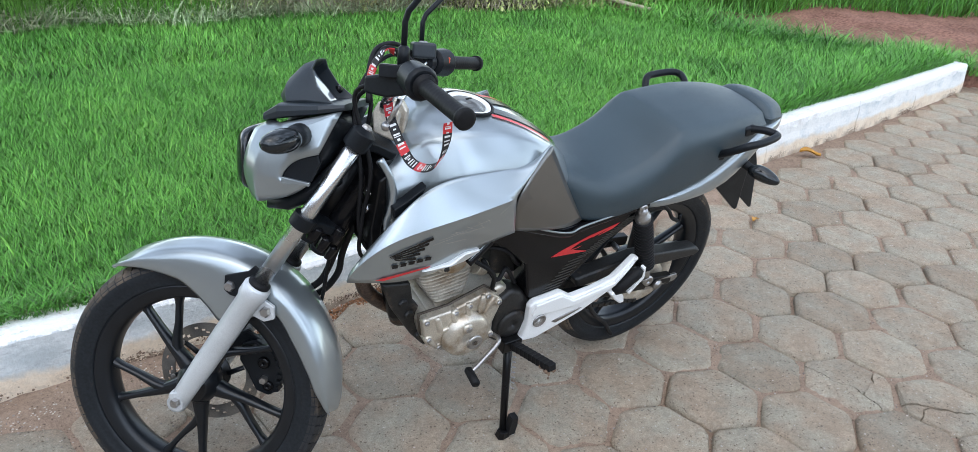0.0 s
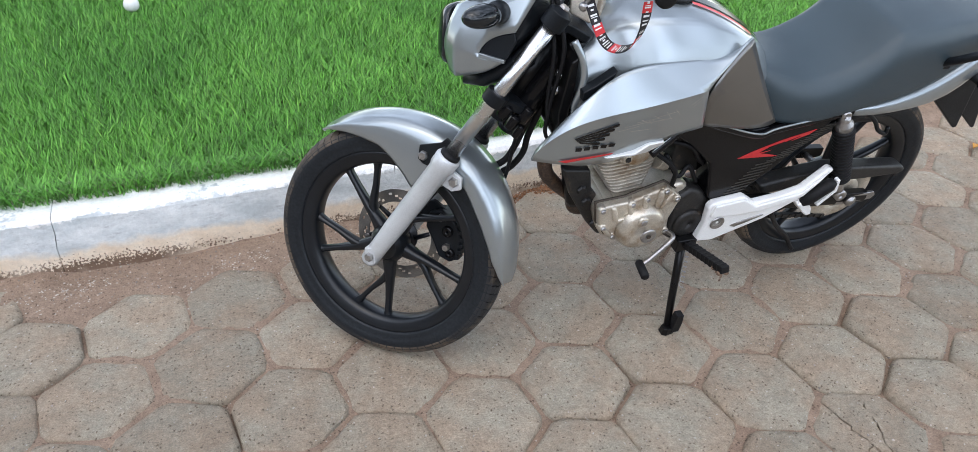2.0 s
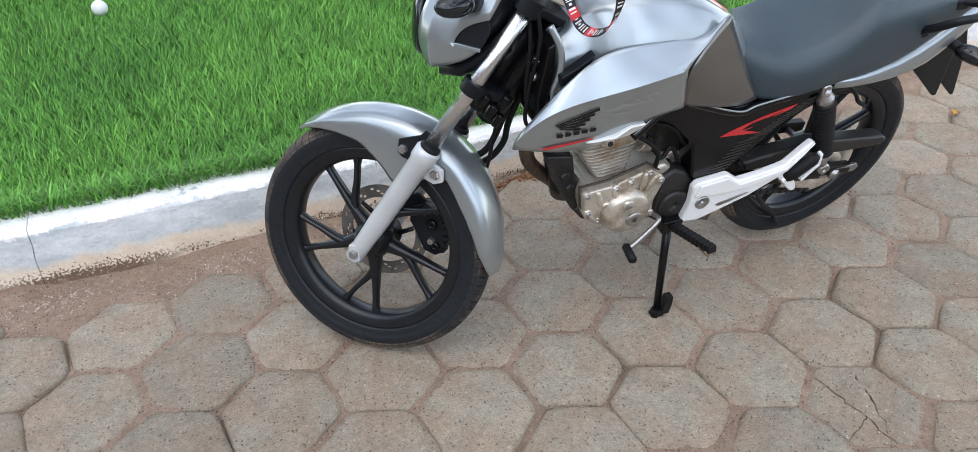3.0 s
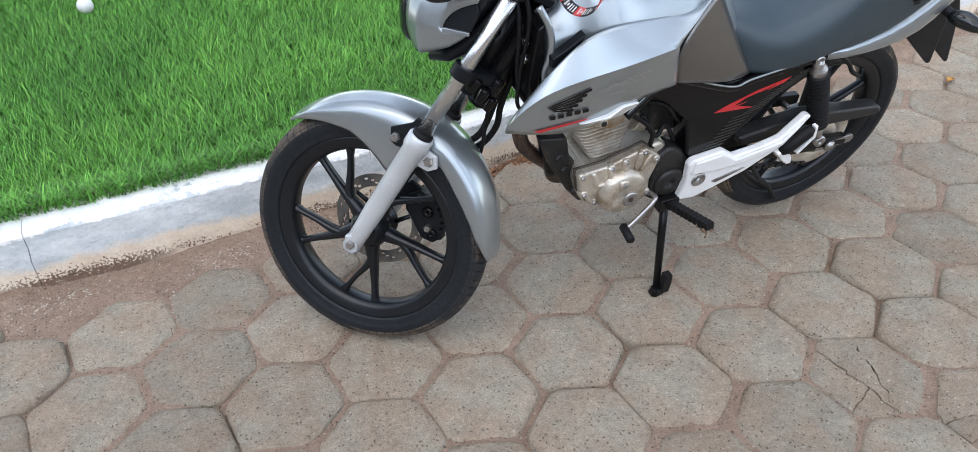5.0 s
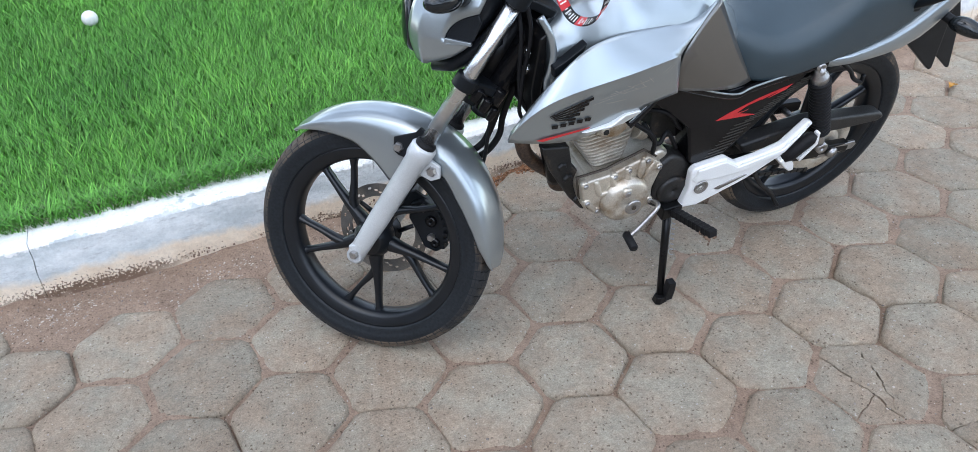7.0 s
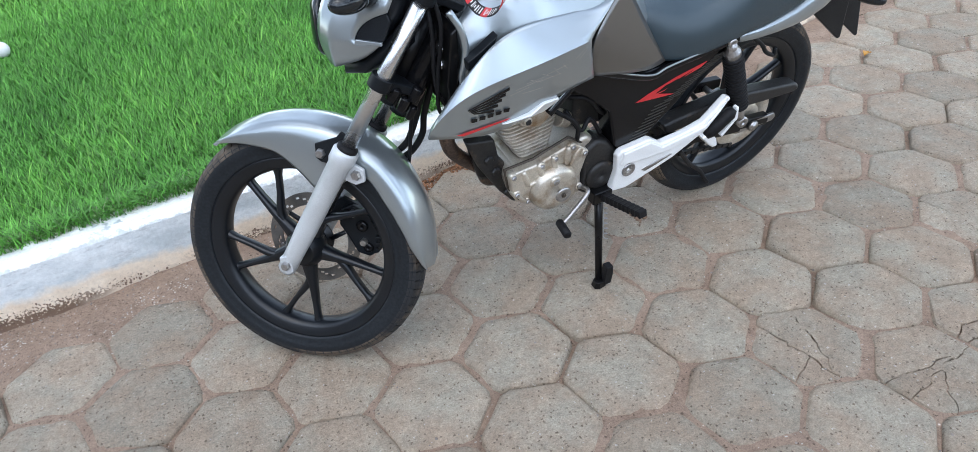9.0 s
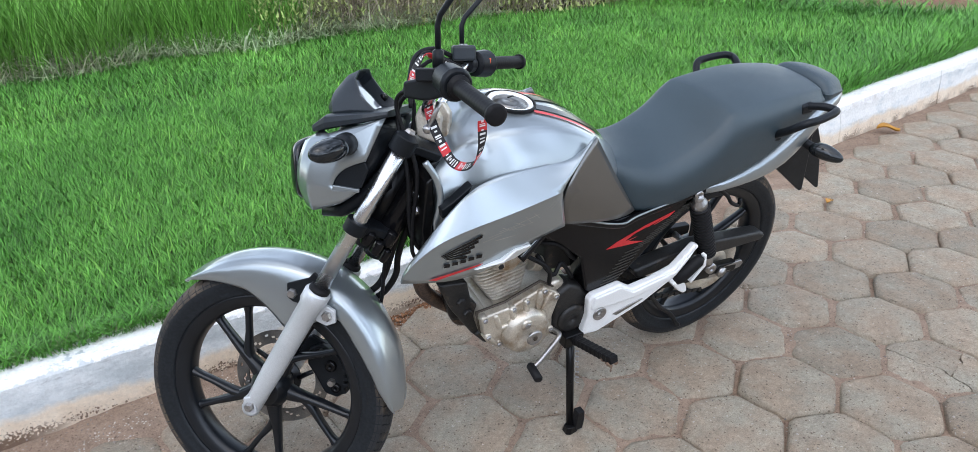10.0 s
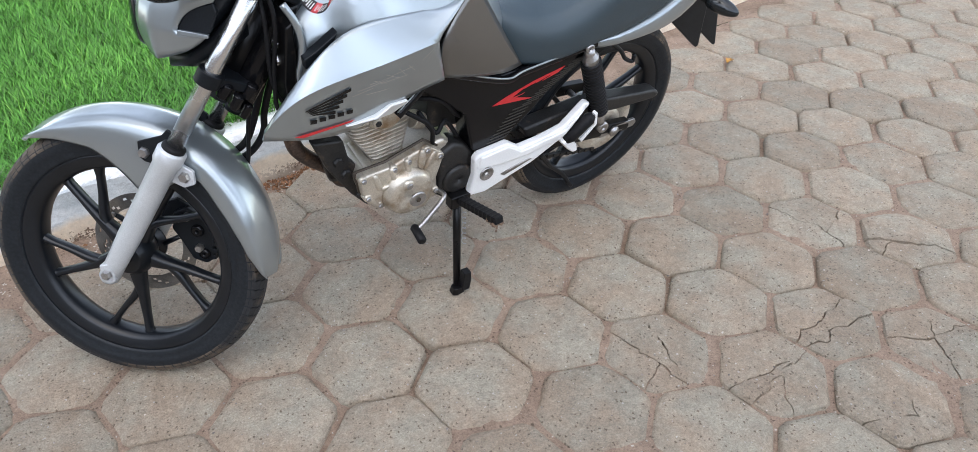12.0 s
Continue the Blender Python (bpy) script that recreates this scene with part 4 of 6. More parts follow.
# dark shell inside, lens in front, a folded silver panel on each side
bm = bmesh.new()
loft(bm, [ring_v(u, h, a, b, 0.5) for u, h, a, b in ((0.150, 0.086, 0.778, 0.902), (0.190, 0.098, 0.768, 0.916), (0.240, 0.108, 0.778, 0.928), (0.290, 0.108, 0.815, 0.942), (0.345, 0.098, 0.885, 0.955))])
cowl = fp("headlamp_cowl", bm, M_BLACK, label="headlamp cowl of silver panels round a black shell", subsurf=1)
bm = bmesh.new()
loft(bm, [ring_v(u, h, a, b, 0.55) for u, h, a, b in ((0.104, 0.022, 0.806, 0.880), (0.110, 0.050, 0.788, 0.893), (0.126, 0.078, 0.777, 0.904), (0.142, 0.092, 0.772, 0.908), (0.156, 0.094, 0.772, 0.910))])
part("lens", bm, M_LENS, cowl, "smoked clear headlamp lens", subsurf=1)
CW = dict(a=(0.190, 0.052, 0.929), b=(0.166, 0.086, 0.908), c=(0.150, 0.097, 0.866), d=(0.144, 0.097, 0.818), e=(0.160, 0.088, 0.772), f=(0.222, 0.098, 0.923), g=(0.190, 0.115, 0.874), h=(0.176, 0.118, 0.822),
          i=(0.182, 0.106, 0.764), j=(0.262, 0.118, 0.911), k=(0.346, 0.101, 0.956), l=(0.307, 0.119, 0.871), m=(0.258, 0.1215, 0.858), n=(0.235, 0.1215, 0.828), o=(0.235, 0.123, 0.813), p=(0.291, 0.119, 0.812), q=(0.252, 0.112, 0.780))
for s in (-1, 1):
    bm = bmesh.new()
    vs = {k: bm.verts.new((p[0], s * p[1], p[2])) for k, p in CW.items()}
    for f in ("abf", "bcgf", "cdhg", "deih", "fgmj", "fjk", "jmlk", "ghnm", "hon", "hiqo", "oqp"):
        bm.faces.new([vs[k] for k in f])
    sharpen(bm, vs, {"fj": 0.9, "jk": 1.0, "gh": 0.7, "hi": 0.8, "fg": 0.6, "ho": 0.3, "bf": 0.6})
    panel = part("side_fairing", bm, M_SILVER, cowl, "folded silver headlamp fairing", subsurf=2, solid=-0.004)
    bm = bmesh.new()
    slab(bm, [(0.235, 0.822), (0.236, 0.829), (0.259, 0.858), (0.306, 0.870), (0.311, 0.854), (0.293, 0.815), (0.240, 0.815)], s * 0.106, s * 0.117)
    part("side_inset", bm, M_BLACK, cowl, "black side inset", bevel=0.003)
    bm = bmesh.new()
    slab(bm, [(0.234, 0.812), (0.236, 0.822), (0.292, 0.815), (0.291, 0.807)], s * 0.113, s * 0.1235)
    part("ledge", bm, M_SILVER, panel, bevel=0.002)
bm = bmesh.new()
loft(bm, [ring_v(u, h, a, b, 0.6) for u, h, a, b in ((0.185, 0.070, 0.738, 0.768), (0.235, 0.092, 0.742, 0.778), (0.300, 0.090, 0.775, 0.835), (0.330, 0.080, 0.80, 0.87))])
part("under_tray", bm, M_BLACK, cowl)
# turn signals of the front
for s in (-1, 1):
    bm = bmesh.new()
    tube(bm, [(0.268, s * 0.112, 0.905), (0.266, s * 0.135, 0.905), (0.262, s * 0.150, 0.903)], [0.024, 0.022, 0.017], 16)
    ind = part("turn_signal", bm, M_BLACK, cowl, "black turn signal with smoked lens")
    bm = bmesh.new()
    loft(bm, [[Vector((u, s * v, w)) + Vector((math.cos(a) * r, 0, math.sin(a) * r * 0.85)) for a in (2 * math.pi * k / 14 for k in range(14))]
              for u, v, w, r in ((0.266, 0.138, 0.903, 0.017), (0.263, 0.152, 0.902, 0.027), (0.256, 0.175, 0.900, 0.030), (0.246, 0.203, 0.897, 0.024), (0.240, 0.218, 0.895, 0.010))])
    part("lens", bm, M_LENS, ind, subsurf=1)

# meter binnacle
bm = bmesh.new()
loft(bm, [ring_v(u, h, a, b, 0.30) for u, h, a, b in ((0.170, 0.050, 0.921, 0.934), (0.182, 0.084, 0.923, 0.940), (0.214, 0.097, 0.929, 0.961), (0.300, 0.105, 0.945, 0.967), (0.350, 0.098, 0.956, 0.970))])
tray = fp("meter_panel", bm, M_PLASTIC, label="black instrument panel", smooth=False, bevel=0.003)


def mouth(ub, ut, hw, wb, wt, sc=1.0, push=0.0):
    """A slanted five-sided ring of the meter hood: wide at its foot, narrow at its brow."""
    h = [(0, 1), (0.36, 0.985), (0.62, 0.80), (0.88, 0.42), (1.0, 0.14), (0.96, 0.0), (0.5, -0.01)]
    ring = []
    for v, t in h + [(-v, t) for v, t in reversed(h[1:])]:
        t = 0.45 + (t - 0.45) * sc
        ring.append((ub + (ut - ub) * t - push * 0.8 - 0.11 * abs(ub - ut - 0.02) * 4 * t * (1 - t) * 5, v * hw * sc, wb + (wt - wb) * t - push * 0.55))
    return ring


bm = bmesh.new()
LIP = (0.338, 0.271, 0.082, 0.958, 1.050)
loft(bm, [mouth(0.212, 0.192, 0.046, 0.956, 0.972), mouth(0.226, 0.212, 0.068, 0.957, 1.006), mouth(0.270, 0.244, 0.079, 0.958, 1.038), mouth(*LIP, 1.0, 0.004), mouth(*LIP), mouth(*LIP, 0.90, -0.001), mouth(*LIP, 0.87, 0.005), mouth(*LIP, 0.80, 0.026)])
hood = part("hood", bm, M_PLASTIC, tray, "black meter hood", bevel=0.003)
bm = bmesh.new()
loft(bm, [[(x, v * 0.62 - 0.014, w) for x, v, w in mouth(*LIP, 0.74, 0.0255)], [(x, v * 0.62 - 0.014, w) for x, v, w in mouth(*LIP, 0.72, 0.016)]])
part("screen", bm, M_SCREEN, tray, "pale reflecting instrument glass", smooth=False, bevel=0.002)
bm = bmesh.new()
tube(bm, [Vector((0.292, 0.045, 0.985)), Vector((0.299, 0.045, 0.990))], [0.009, 0.007], 14)
part("button", bm, M_GLOSS, tray)

# handlebar
GL, GR = [Vector((0.530, -0.238, 1.026)), Vector((0.619, -0.360, 0.990))], [Vector((0.489, 0.232, 1.053)), Vector((0.541, 0.352, 1.053))]
bm = bmesh.new()
tube(bm, catmull([GL[1], GL[0], (0.480, -0.150, 1.040), (0.430, -0.080, 0.985), (0.412, -0.03, 0.955), (0.412, 0.03, 0.955), (0.426, 0.080, 0.990), (0.452, 0.150, 1.052), GR[0], GR[1]], 5), 0.011, 12)
bar = fp("handlebar", bm, M_CHROME, label="chromed handlebar with black controls")
for s in (-1, 1):
    bm = bmesh.new()
    slab(bm, [(0.395, 0.915), (0.440, 0.900), (0.446, 0.955), (0.432, 0.978), (0.404, 0.978), (0.392, 0.955)], s * 0.040 - 0.014, s * 0.040 + 0.014)
    part("bar_clamp", bm, M_ALU, bar, bevel=0.005)
for G, s in ((GL, -1), (GR, 1)):
    d = (G[1] - G[0]).normalized()
    bm = bmesh.new()
    L = (G[1] - G[0]).length
    pts, rs = [G[0] - d * 0.006, G[0], G[0] + d * 0.004], [0.012, 0.022, 0.022]
    for k in range(15):
        t = 0.006 + (L - 0.012) * k / 14
        pts += [G[0] + d * t, G[0] + d * (t + 0.0035), G[0] + d * (t + 0.0045)]
        rs += [0.0153, 0.0154, 0.0153]
    pts += [G[1] - d * 0.004, G[1] + d * 0.004, G[1] + d * 0.006]
    rs += [0.0185, 0.0185, 0.014]
    tube(bm, pts, rs, 18)
    part("grip", bm, M_RUBBER, bar, "ribbed black rubber grip")
    bm = bmesh.new()
    a = G[0] - d * 0.058
    tube(bm, [a - d * 0.006, a, G[0] - d * 0.012, G[0] - d * 0.004], [0.018, 0.029, 0.032, 0.028], 14)
    sw = part("switch_housing", bm, M_BLACK, bar, bevel=0.003)
    bm = bmesh.new()
    block(bm, a + d * 0.02 + Vector((0.020, 0, 0.006)), (0.018, 0.020, 0.014))
    part("switch", bm, M_ORANGE if s > 0 else M_BLACK, bar, bevel=0.002)
    # lever and perch
    bm = bmesh.new()
    tube(bm, [a - d * 0.030, a - d * 0.010], 0.020, 12)
    block(bm, a - d * 0.02 + Vector((-0.028, 0, 0.0)), (0.040, 0.030, 0.024))
    part("lever_perch", bm, M_BLACK, bar, bevel=0.003)
    bm = bmesh.new()
    if s < 0:
        tube(bm, [(0.463, -0.120, 0.990), (0.455, -0.120, 0.970), (0.440, -0.120, 0.940)], [0.006, 0.005, 0.005], 8)
        bmesh.ops.create_icosphere(bm, subdivisions=2, radius=0.010, matrix=Matrix.Translation((0.438, -0.120, 0.938)))
    else:
        q = a - d * 0.02 + Vector((-0.046, 0, -0.004))
        tube(bm, catmull([q, q + d * 0.05 + Vector((-0.016, 0, -0.006)), q + d * 0.11 + Vector((-0.012, 0, -0.012)), q + d * 0.165 + Vector((-0.008, 0, -0.016))], 5), [0.008] * 5 + [0.006] * 10 + [0.008], 8)
    part("lever", bm, M_STEEL, bar)
    if s > 0:
        bm = bmesh.new()
        block(bm, (0.448, 0.150, 1.078), (0.052, 0.062, 0.034), (0, 0, 18))
        pot = part("brake_reservoir", bm, M_PLASTIC, bar, "black brake fluid reservoir", bevel=0.006)
        for v_ in (0.128, 0.172):
            bolt(pot, (0.448, v_, 1.095), (0, 0, 1), 0.004, 0.003)
        bm = bmesh.new()
        tube(bm, catmull([(0.430, 0.130, 1.070), (0.395, 0.095, 1.088), (0.372, 0.040, 1.075), (0.368, 0.0, 1.03), (0.375, -0.02, 0.97)], 6), 0.0052, 8)
        part("brake_hose", bm, M_RUBBER, bar)
    if s < 0:
        bm = bmesh.new()
        loft(bm, [[(0.400, -0.150, 1.000), (0.400, -0.105, 1.000), (0.400, -0.105, 1.030), (0.400, -0.150, 1.030)], [(0.450, -0.175, 0.995), (0.455, -0.105, 1.000), (0.455, -0.105, 1.040), (0.450, -0.175, 1.040)],
                  [(0.495, -0.195, 1.005), (0.490, -0.130, 1.010), (0.490, -0.130, 1.045), (0.495, -0.195, 1.045)]])
        part("clutch_bracket", bm, M_BLACK, bar, bevel=0.006)
    # mirror
    bm = bmesh.new()
    b0 = Vector((0.478, -0.176, 1.056)) if s < 0 else Vector((0.438, 0.180, 1.062))
    b1 = b0 + Vector((0.0, 0, 0.085))
    b2 = b1 + Vector((0.080, s * 0.035, 0.095))
    tube(bm, [b0, b0 + Vector((0, 0, 0.03)), b0 + Vector((0, 0, 0.034))], [0.011, 0.011, 0.006], 10)
    tube(bm, [b0 + Vector((0, 0, 0.03)), b1 - Vector((0, 0, 0.01)), b1 + Vector((0.006, s * 0.003, 0.008)), b2], 0.0056, 10)
    stem = part("mirror_stem", bm, M_BLACK, bar)
    bm = bmesh.new()
    mc = b2 + Vector((0.030, s * 0.05, 0.025))
    X, Y, Z = Vector((0.85, -0.1 * s, -0.5)).normalized(), Vector((0, 1, 0)), Vector((0.5, 0, 0.85))
    rings = []
    for t, sc in ((-0.030, 0.45), (-0.022, 0.80), (-0.008, 0.97), (0.004, 1.0), (0.006, 0.96)):
        rings.append([mc + X * t + (Y * (0.075 * math.copysign(abs(math.cos(k)) ** 0.6, math.cos(k))) + Z * (0.045 * math.copysign(abs(math.sin(k)) ** 0.7, math.sin(k)))) * sc for k in (2 * math.pi * i / 20 for i in range(20))])
    loft(bm, rings)
    part("mirror", bm, M_BLACK, bar, "black mirror housing")

# steering head, frame and dark workings behind the fork
bm = bmesh.new()
tube(bm, [PIVOT + AXIS * 0.44, PIVOT + AXIS * 0.66], 0.030, 16)
tube(bm, catmull([(0.385, 0, 0.80), (0.405, 0, 0.68), (0.44, 0, 0.55), (0.47, 0, 0.43), (0.49, 0, 0.36)], 5), 0.021, 12)
tube(bm, catmull([(0.38, 0, 0.82), (0.55, 0, 0.78), (0.75, 0, 0.72), (0.84, 0, 0.66)], 5), 0.022, 12)
for s in (-1, 1):
    tube(bm, catmull([(0.80, s * 0.09, 0.68), (0.95, s * 0.105, 0.62), (1.20, s * 0.11, 0.64), (1.50, s * 0.09, 0.72)], 5), 0.013, 10)
    tube(bm, catmull([(0.82, s * 0.08, 0.70), (0.84, s * 0.09, 0.52), (0.82, s * 0.09, 0.36), (0.80, s * 0.08, 0.28)], 5), 0.016, 10)
    tube(bm, [(0.83, s * 0.09, 0.40), (1.15, s * 0.11, 0.64)], 0.011, 10)
frame_ = bp("frame", bm, M_FRAME, label="black tubular steel frame")
bm = bmesh.new()
slab(bm, [(0.360, 0.66), (0.380, 0.610), (0.480, 0.60), (0.490, 0.84), (0.420, 0.86), (0.372, 0.80), (0.352, 0.72)], -0.060, 0.060)
part("inner_cover", bm, M_FRAME, frame_, bevel=0.01)
tw = lambda *p: tuple(TURN @ Vector(p))
for i, pts in enumerate(([tw(0.455, -0.14, 1.02), tw(0.37, -0.10, 0.99), (0.338, -0.090, 0.88), (0.330, -0.085, 0.74), (0.350, -0.08, 0.64), (0.52, -0.06, 0.58)],
                         [tw(0.44, -0.12, 1.03), tw(0.36, -0.06, 0.97), (0.325, -0.075, 0.86), (0.335, -0.08, 0.70), (0.44, -0.07, 0.56)],
                         [tw(0.45, 0.14, 1.06), tw(0.38, 0.10, 1.06), tw(0.34, 0.02, 0.98), tw(0.33, 0.0, 0.80), tw(0.29, 0.02, 0.62), tw(0.25, 0.06, 0.48), tw(0.15, 0.07, 0.40)],
                         [tw(0.45, 0.10, 1.05), tw(0.39, 0.05, 1.08), tw(0.37, 0.0, 1.02), tw(0.375, 0.0, 0.95), (0.335, -0.02, 0.80)],
                         [(0.375, -0.03, 0.76), (0.348, -0.01, 0.68), (0.331, 0.0, 0.605), (0.325, 0.0, 0.555), (0.305, 0.0, 0.520), (0.281, 0.005, 0.497), (0.254, 0.02, 0.483), (0.22, 0.04, 0.47)],
                         [(0.360, -0.02, 0.76), (0.332, -0.005, 0.68), (0.313, 0.0, 0.611), (0.300, 0.0, 0.573), (0.284, 0.0, 0.540), (0.261, 0.005, 0.519), (0.235, 0.02, 0.505)])):
    bm = bmesh.new()
    tube(bm, catmull(pts, 8), 0.0045 if i < 4 else 0.0078, 8)
    part("cable", bm, M_RUBBER, frame_)
bm = bmesh.new()
tube(bm, catmull([(1.219, -0.100, 0.619), (1.275, -0.100, 0.576), (1.302, -0.100, 0.544), (1.334, -0.100, 0.527), (1.334, -0.100, 0.548)], 5), 0.006, 8)
part("hook", bm, M_BLACK, frame_, "black luggage hook")
bm = bmesh.new()
tube(bm, catmull([(1.06, -0.10, 0.30), (1.14, -0.075, 0.20), (1.215, -0.06, 0.127), (1.25, -0.058, 0.078), (1.268, -0.058, 0.056)], 5), 0.007, 8)
part("stay", bm, M_BLACK, frame_, "black stay below the chain")
bm = bmesh.new()
tube(bm, [(0.385, -0.095, 0.70), (0.385, -0.07, 0.70)], [0.026, 0.026], 20)
part("horn", bm, M_BLACK, frame_, bevel=0.004)
bm = bmesh.new()
slab(bm, [(0.350, 0.66), (0.340, 0.74), (0.345, 0.80), (0.350, 0.86), (0.366, 0.872), (0.368, 0.80), (0.360, 0.66)], -0.112, 0.112)
part("front_cover", bm, M_FRAME, frame_, "black cover in front of the tank", bevel=0.008)
for p in ((0.343, -0.075, 0.775), (0.340, -0.085, 0.820)):
    bolt(frame_, p, (-1, 0, 0), 0.008, 0.007, M_CHROME)

# fuel tank
def half(top, s1, w1, s2, w2, s3, w3, s4, w4):
    h = [(0, top), (s1 * 0.55, top - 0.003), (s1, w1), ((s1 + s2) / 2 + 0.003, (w1 * 0.55 + w2 * 0.45)), (s2, w2), (s3, w3), (s4, w4), (s4 * 0.5, w4 - 0.01)]
    return h


def ring_h(u, h):
    return [(u, v, w) for v, w in h] + [(u, -v, w) for v, w in reversed(h[1:])]


bm = bmesh.new()
TK = ((0.374, 0.852, 0.040, 0.846, 0.088, 0.826, 0.116, 0.775, 0.104, 0.715), (0.395, 0.872, 0.045, 0.864, 0.096, 0.828, 0.122, 0.770, 0.108, 0.705), (0.440, 0.905, 0.062, 0.895, 0.112, 0.82, 0.12, 0.74, 0.11, 0.69),
      (0.485, 0.938, 0.090, 0.925, 0.145, 0.845, 0.145, 0.76, 0.13, 0.69), (0.545, 0.950, 0.104, 0.936, 0.160, 0.855, 0.155, 0.77, 0.14, 0.69),
      (0.620, 0.944, 0.112, 0.930, 0.166, 0.852, 0.160, 0.77, 0.15, 0.69), (0.700, 0.922, 0.116, 0.908, 0.164, 0.845, 0.158, 0.76, 0.15, 0.69),
      (0.770, 0.890, 0.108, 0.876, 0.150, 0.825, 0.148, 0.74, 0.14, 0.69), (0.835, 0.845, 0.092, 0.832, 0.125, 0.785, 0.130, 0.72, 0.12, 0.68), (0.870, 0.80, 0.070, 0.79, 0.10, 0.76, 0.11, 0.72, 0.11, 0.68))
rows = loft(bm, [ring_h(t[0], half(*t[1:])) for t in TK])
lay = bm.edges.layers.float.new("crease_edge")
for a, b in zip(rows[1:], rows[2:]):
    for q in (2, 4, 11, 13):
        bm.edges.get((a[q], b[q]))[lay] = 0.9
tank = bp("fuel_tank", bm, M_SILVER, label="silver painted fuel tank", subsurf=2)
CAPC = Vector((0.606, 0, 0.945))
CAPM = Matrix.Translation(CAPC) @ Matrix.Rotation(radians(8), 4, 'Y') @ Matrix.Rotation(radians(90), 4, 'X')
for nm, prof, material, lab in (("filler_ring", [(0.050, -0.004), (0.054, 0.003), (0.053, 0.007), (0.040, 0.008), (0.038, 0.004)], M_WHITEALU, "pale painted filler ring"),
                                ("filler_gasket", [(0.0545, -0.004), (0.0585, -0.003), (0.0575, 0.004), (0.0540, 0.004)], M_RUBBER, ""),
                                ("filler_cap", [(0.002, 0.010), (0.020, 0.010), (0.036, 0.009), (0.039, 0.006), (0.039, 0.0), (0.002, 0.0)], M_GREY, "grey filler cap with key slot")):
    bm = bmesh.new()
    lathe(bm, prof, (0, 0, 0), 40)
    bmesh.ops.transform(bm, matrix=CAPM @ Matrix.Rotation(math.pi, 4, 'X'), verts=bm.verts[:])
    part(nm, bm, material, tank, lab)
bm = bmesh.new()
block(bm, CAPC + Vector((0.0, 0, 0.0115)), (0.020, 0.004, 0.002), (0, 8, 20))
part("key_slot", bm, M_GLOSS, tank)
bpy.context.view_layer.update()


def decal(name, target, grid, material, label="", off=0.0028):
    """A thin skin laid on a body panel: a grid of rows of points, pressed on to the panel."""
    ev = target.evaluated_get(bpy.context.evaluated_depsgraph_get())
    bm = bmesh.new()
    rows = []
    for r in grid:
        row = []
        for p in r:
            sgn = 1 if p[1] >= 0 else -1
            ok, q, nn, _ = ev.ray_cast(Vector((p[0], sgn * 0.5, p[2])), Vector((0, -sgn, 0))) if abs(p[1]) > 0.2 else ev.closest_point_on_mesh(Vector(p))
            if not ok:
                ok, q, nn, _ = ev.closest_point_on_mesh(Vector(p))
            row.append(q + nn * off)
        rows.append(row)
    loft(bm, rows, closed=False)
    return part(name, bm, material, target, label)


def band(a, b, c, d, m=2, n=14):
    """A grid between the edges a-b and d-c."""
    a, b, c, d = (Vector(p) for p in (a, b, c, d))
    return [[a.lerp(b, i / n).lerp(d.lerp(c, i / n), j / m) for j in range(m + 1)] for i in range(n + 1)]


for s in (-1, 1):
    decal("red_stripe", tank, band((0.645, s * 0.058, 0.97), (0.80, s * 0.100, 0.90), (0.80, s * 0.088, 0.90), (0.645, s * 0.044, 0.97)), M_RED, "red tank stripe")
    decal("dark_stripe", tank, band((0.66, s * 0.040, 0.97), (0.83, s * 0.080, 0.87), (0.83, s * 0.045, 0.87), (0.675, s * 0.012, 0.97)), M_GLOSS, "dark tank graphic")
for s in (-1, 1):
    bm = bmesh.new()
    tube(bm, catmull([(0.352, s * 0.100, 0.905), (0.368, s * 0.116, 0.872), (0.374, s * 0.126, 0.836), (0.370, s * 0.130, 0.800), (0.364, s * 0.130, 0.770), (0.368, s * 0.132, 0.735)], 6), 0.0075, 10)
    part("front_edge", bm, M_SILVER, tank)

# side shrouds
SH = dict(A=(0.266, 0.165, 0.672), B=(0.362, 0.166, 0.800), C=(0.445, 0.150, 0.868), D=(0.590, 0.156, 0.866), E=(0.705, 0.148, 0.850), F=(0.752, 0.138, 0.893), G=(0.815, 0.140, 0.790),
          H=(0.905, 0.138, 0.655), I=(0.850, 0.150, 0.646), J=(0.665, 0.172, 0.705), K=(0.580, 0.172, 0.690), L=(0.500, 0.172, 0.652), M=(0.405, 0.164, 0.625), N=(0.326, 0.186, 0.772), O=(0.480, 0.206, 0.800), P=(0.622, 0.205, 0.824))
shrouds = {}


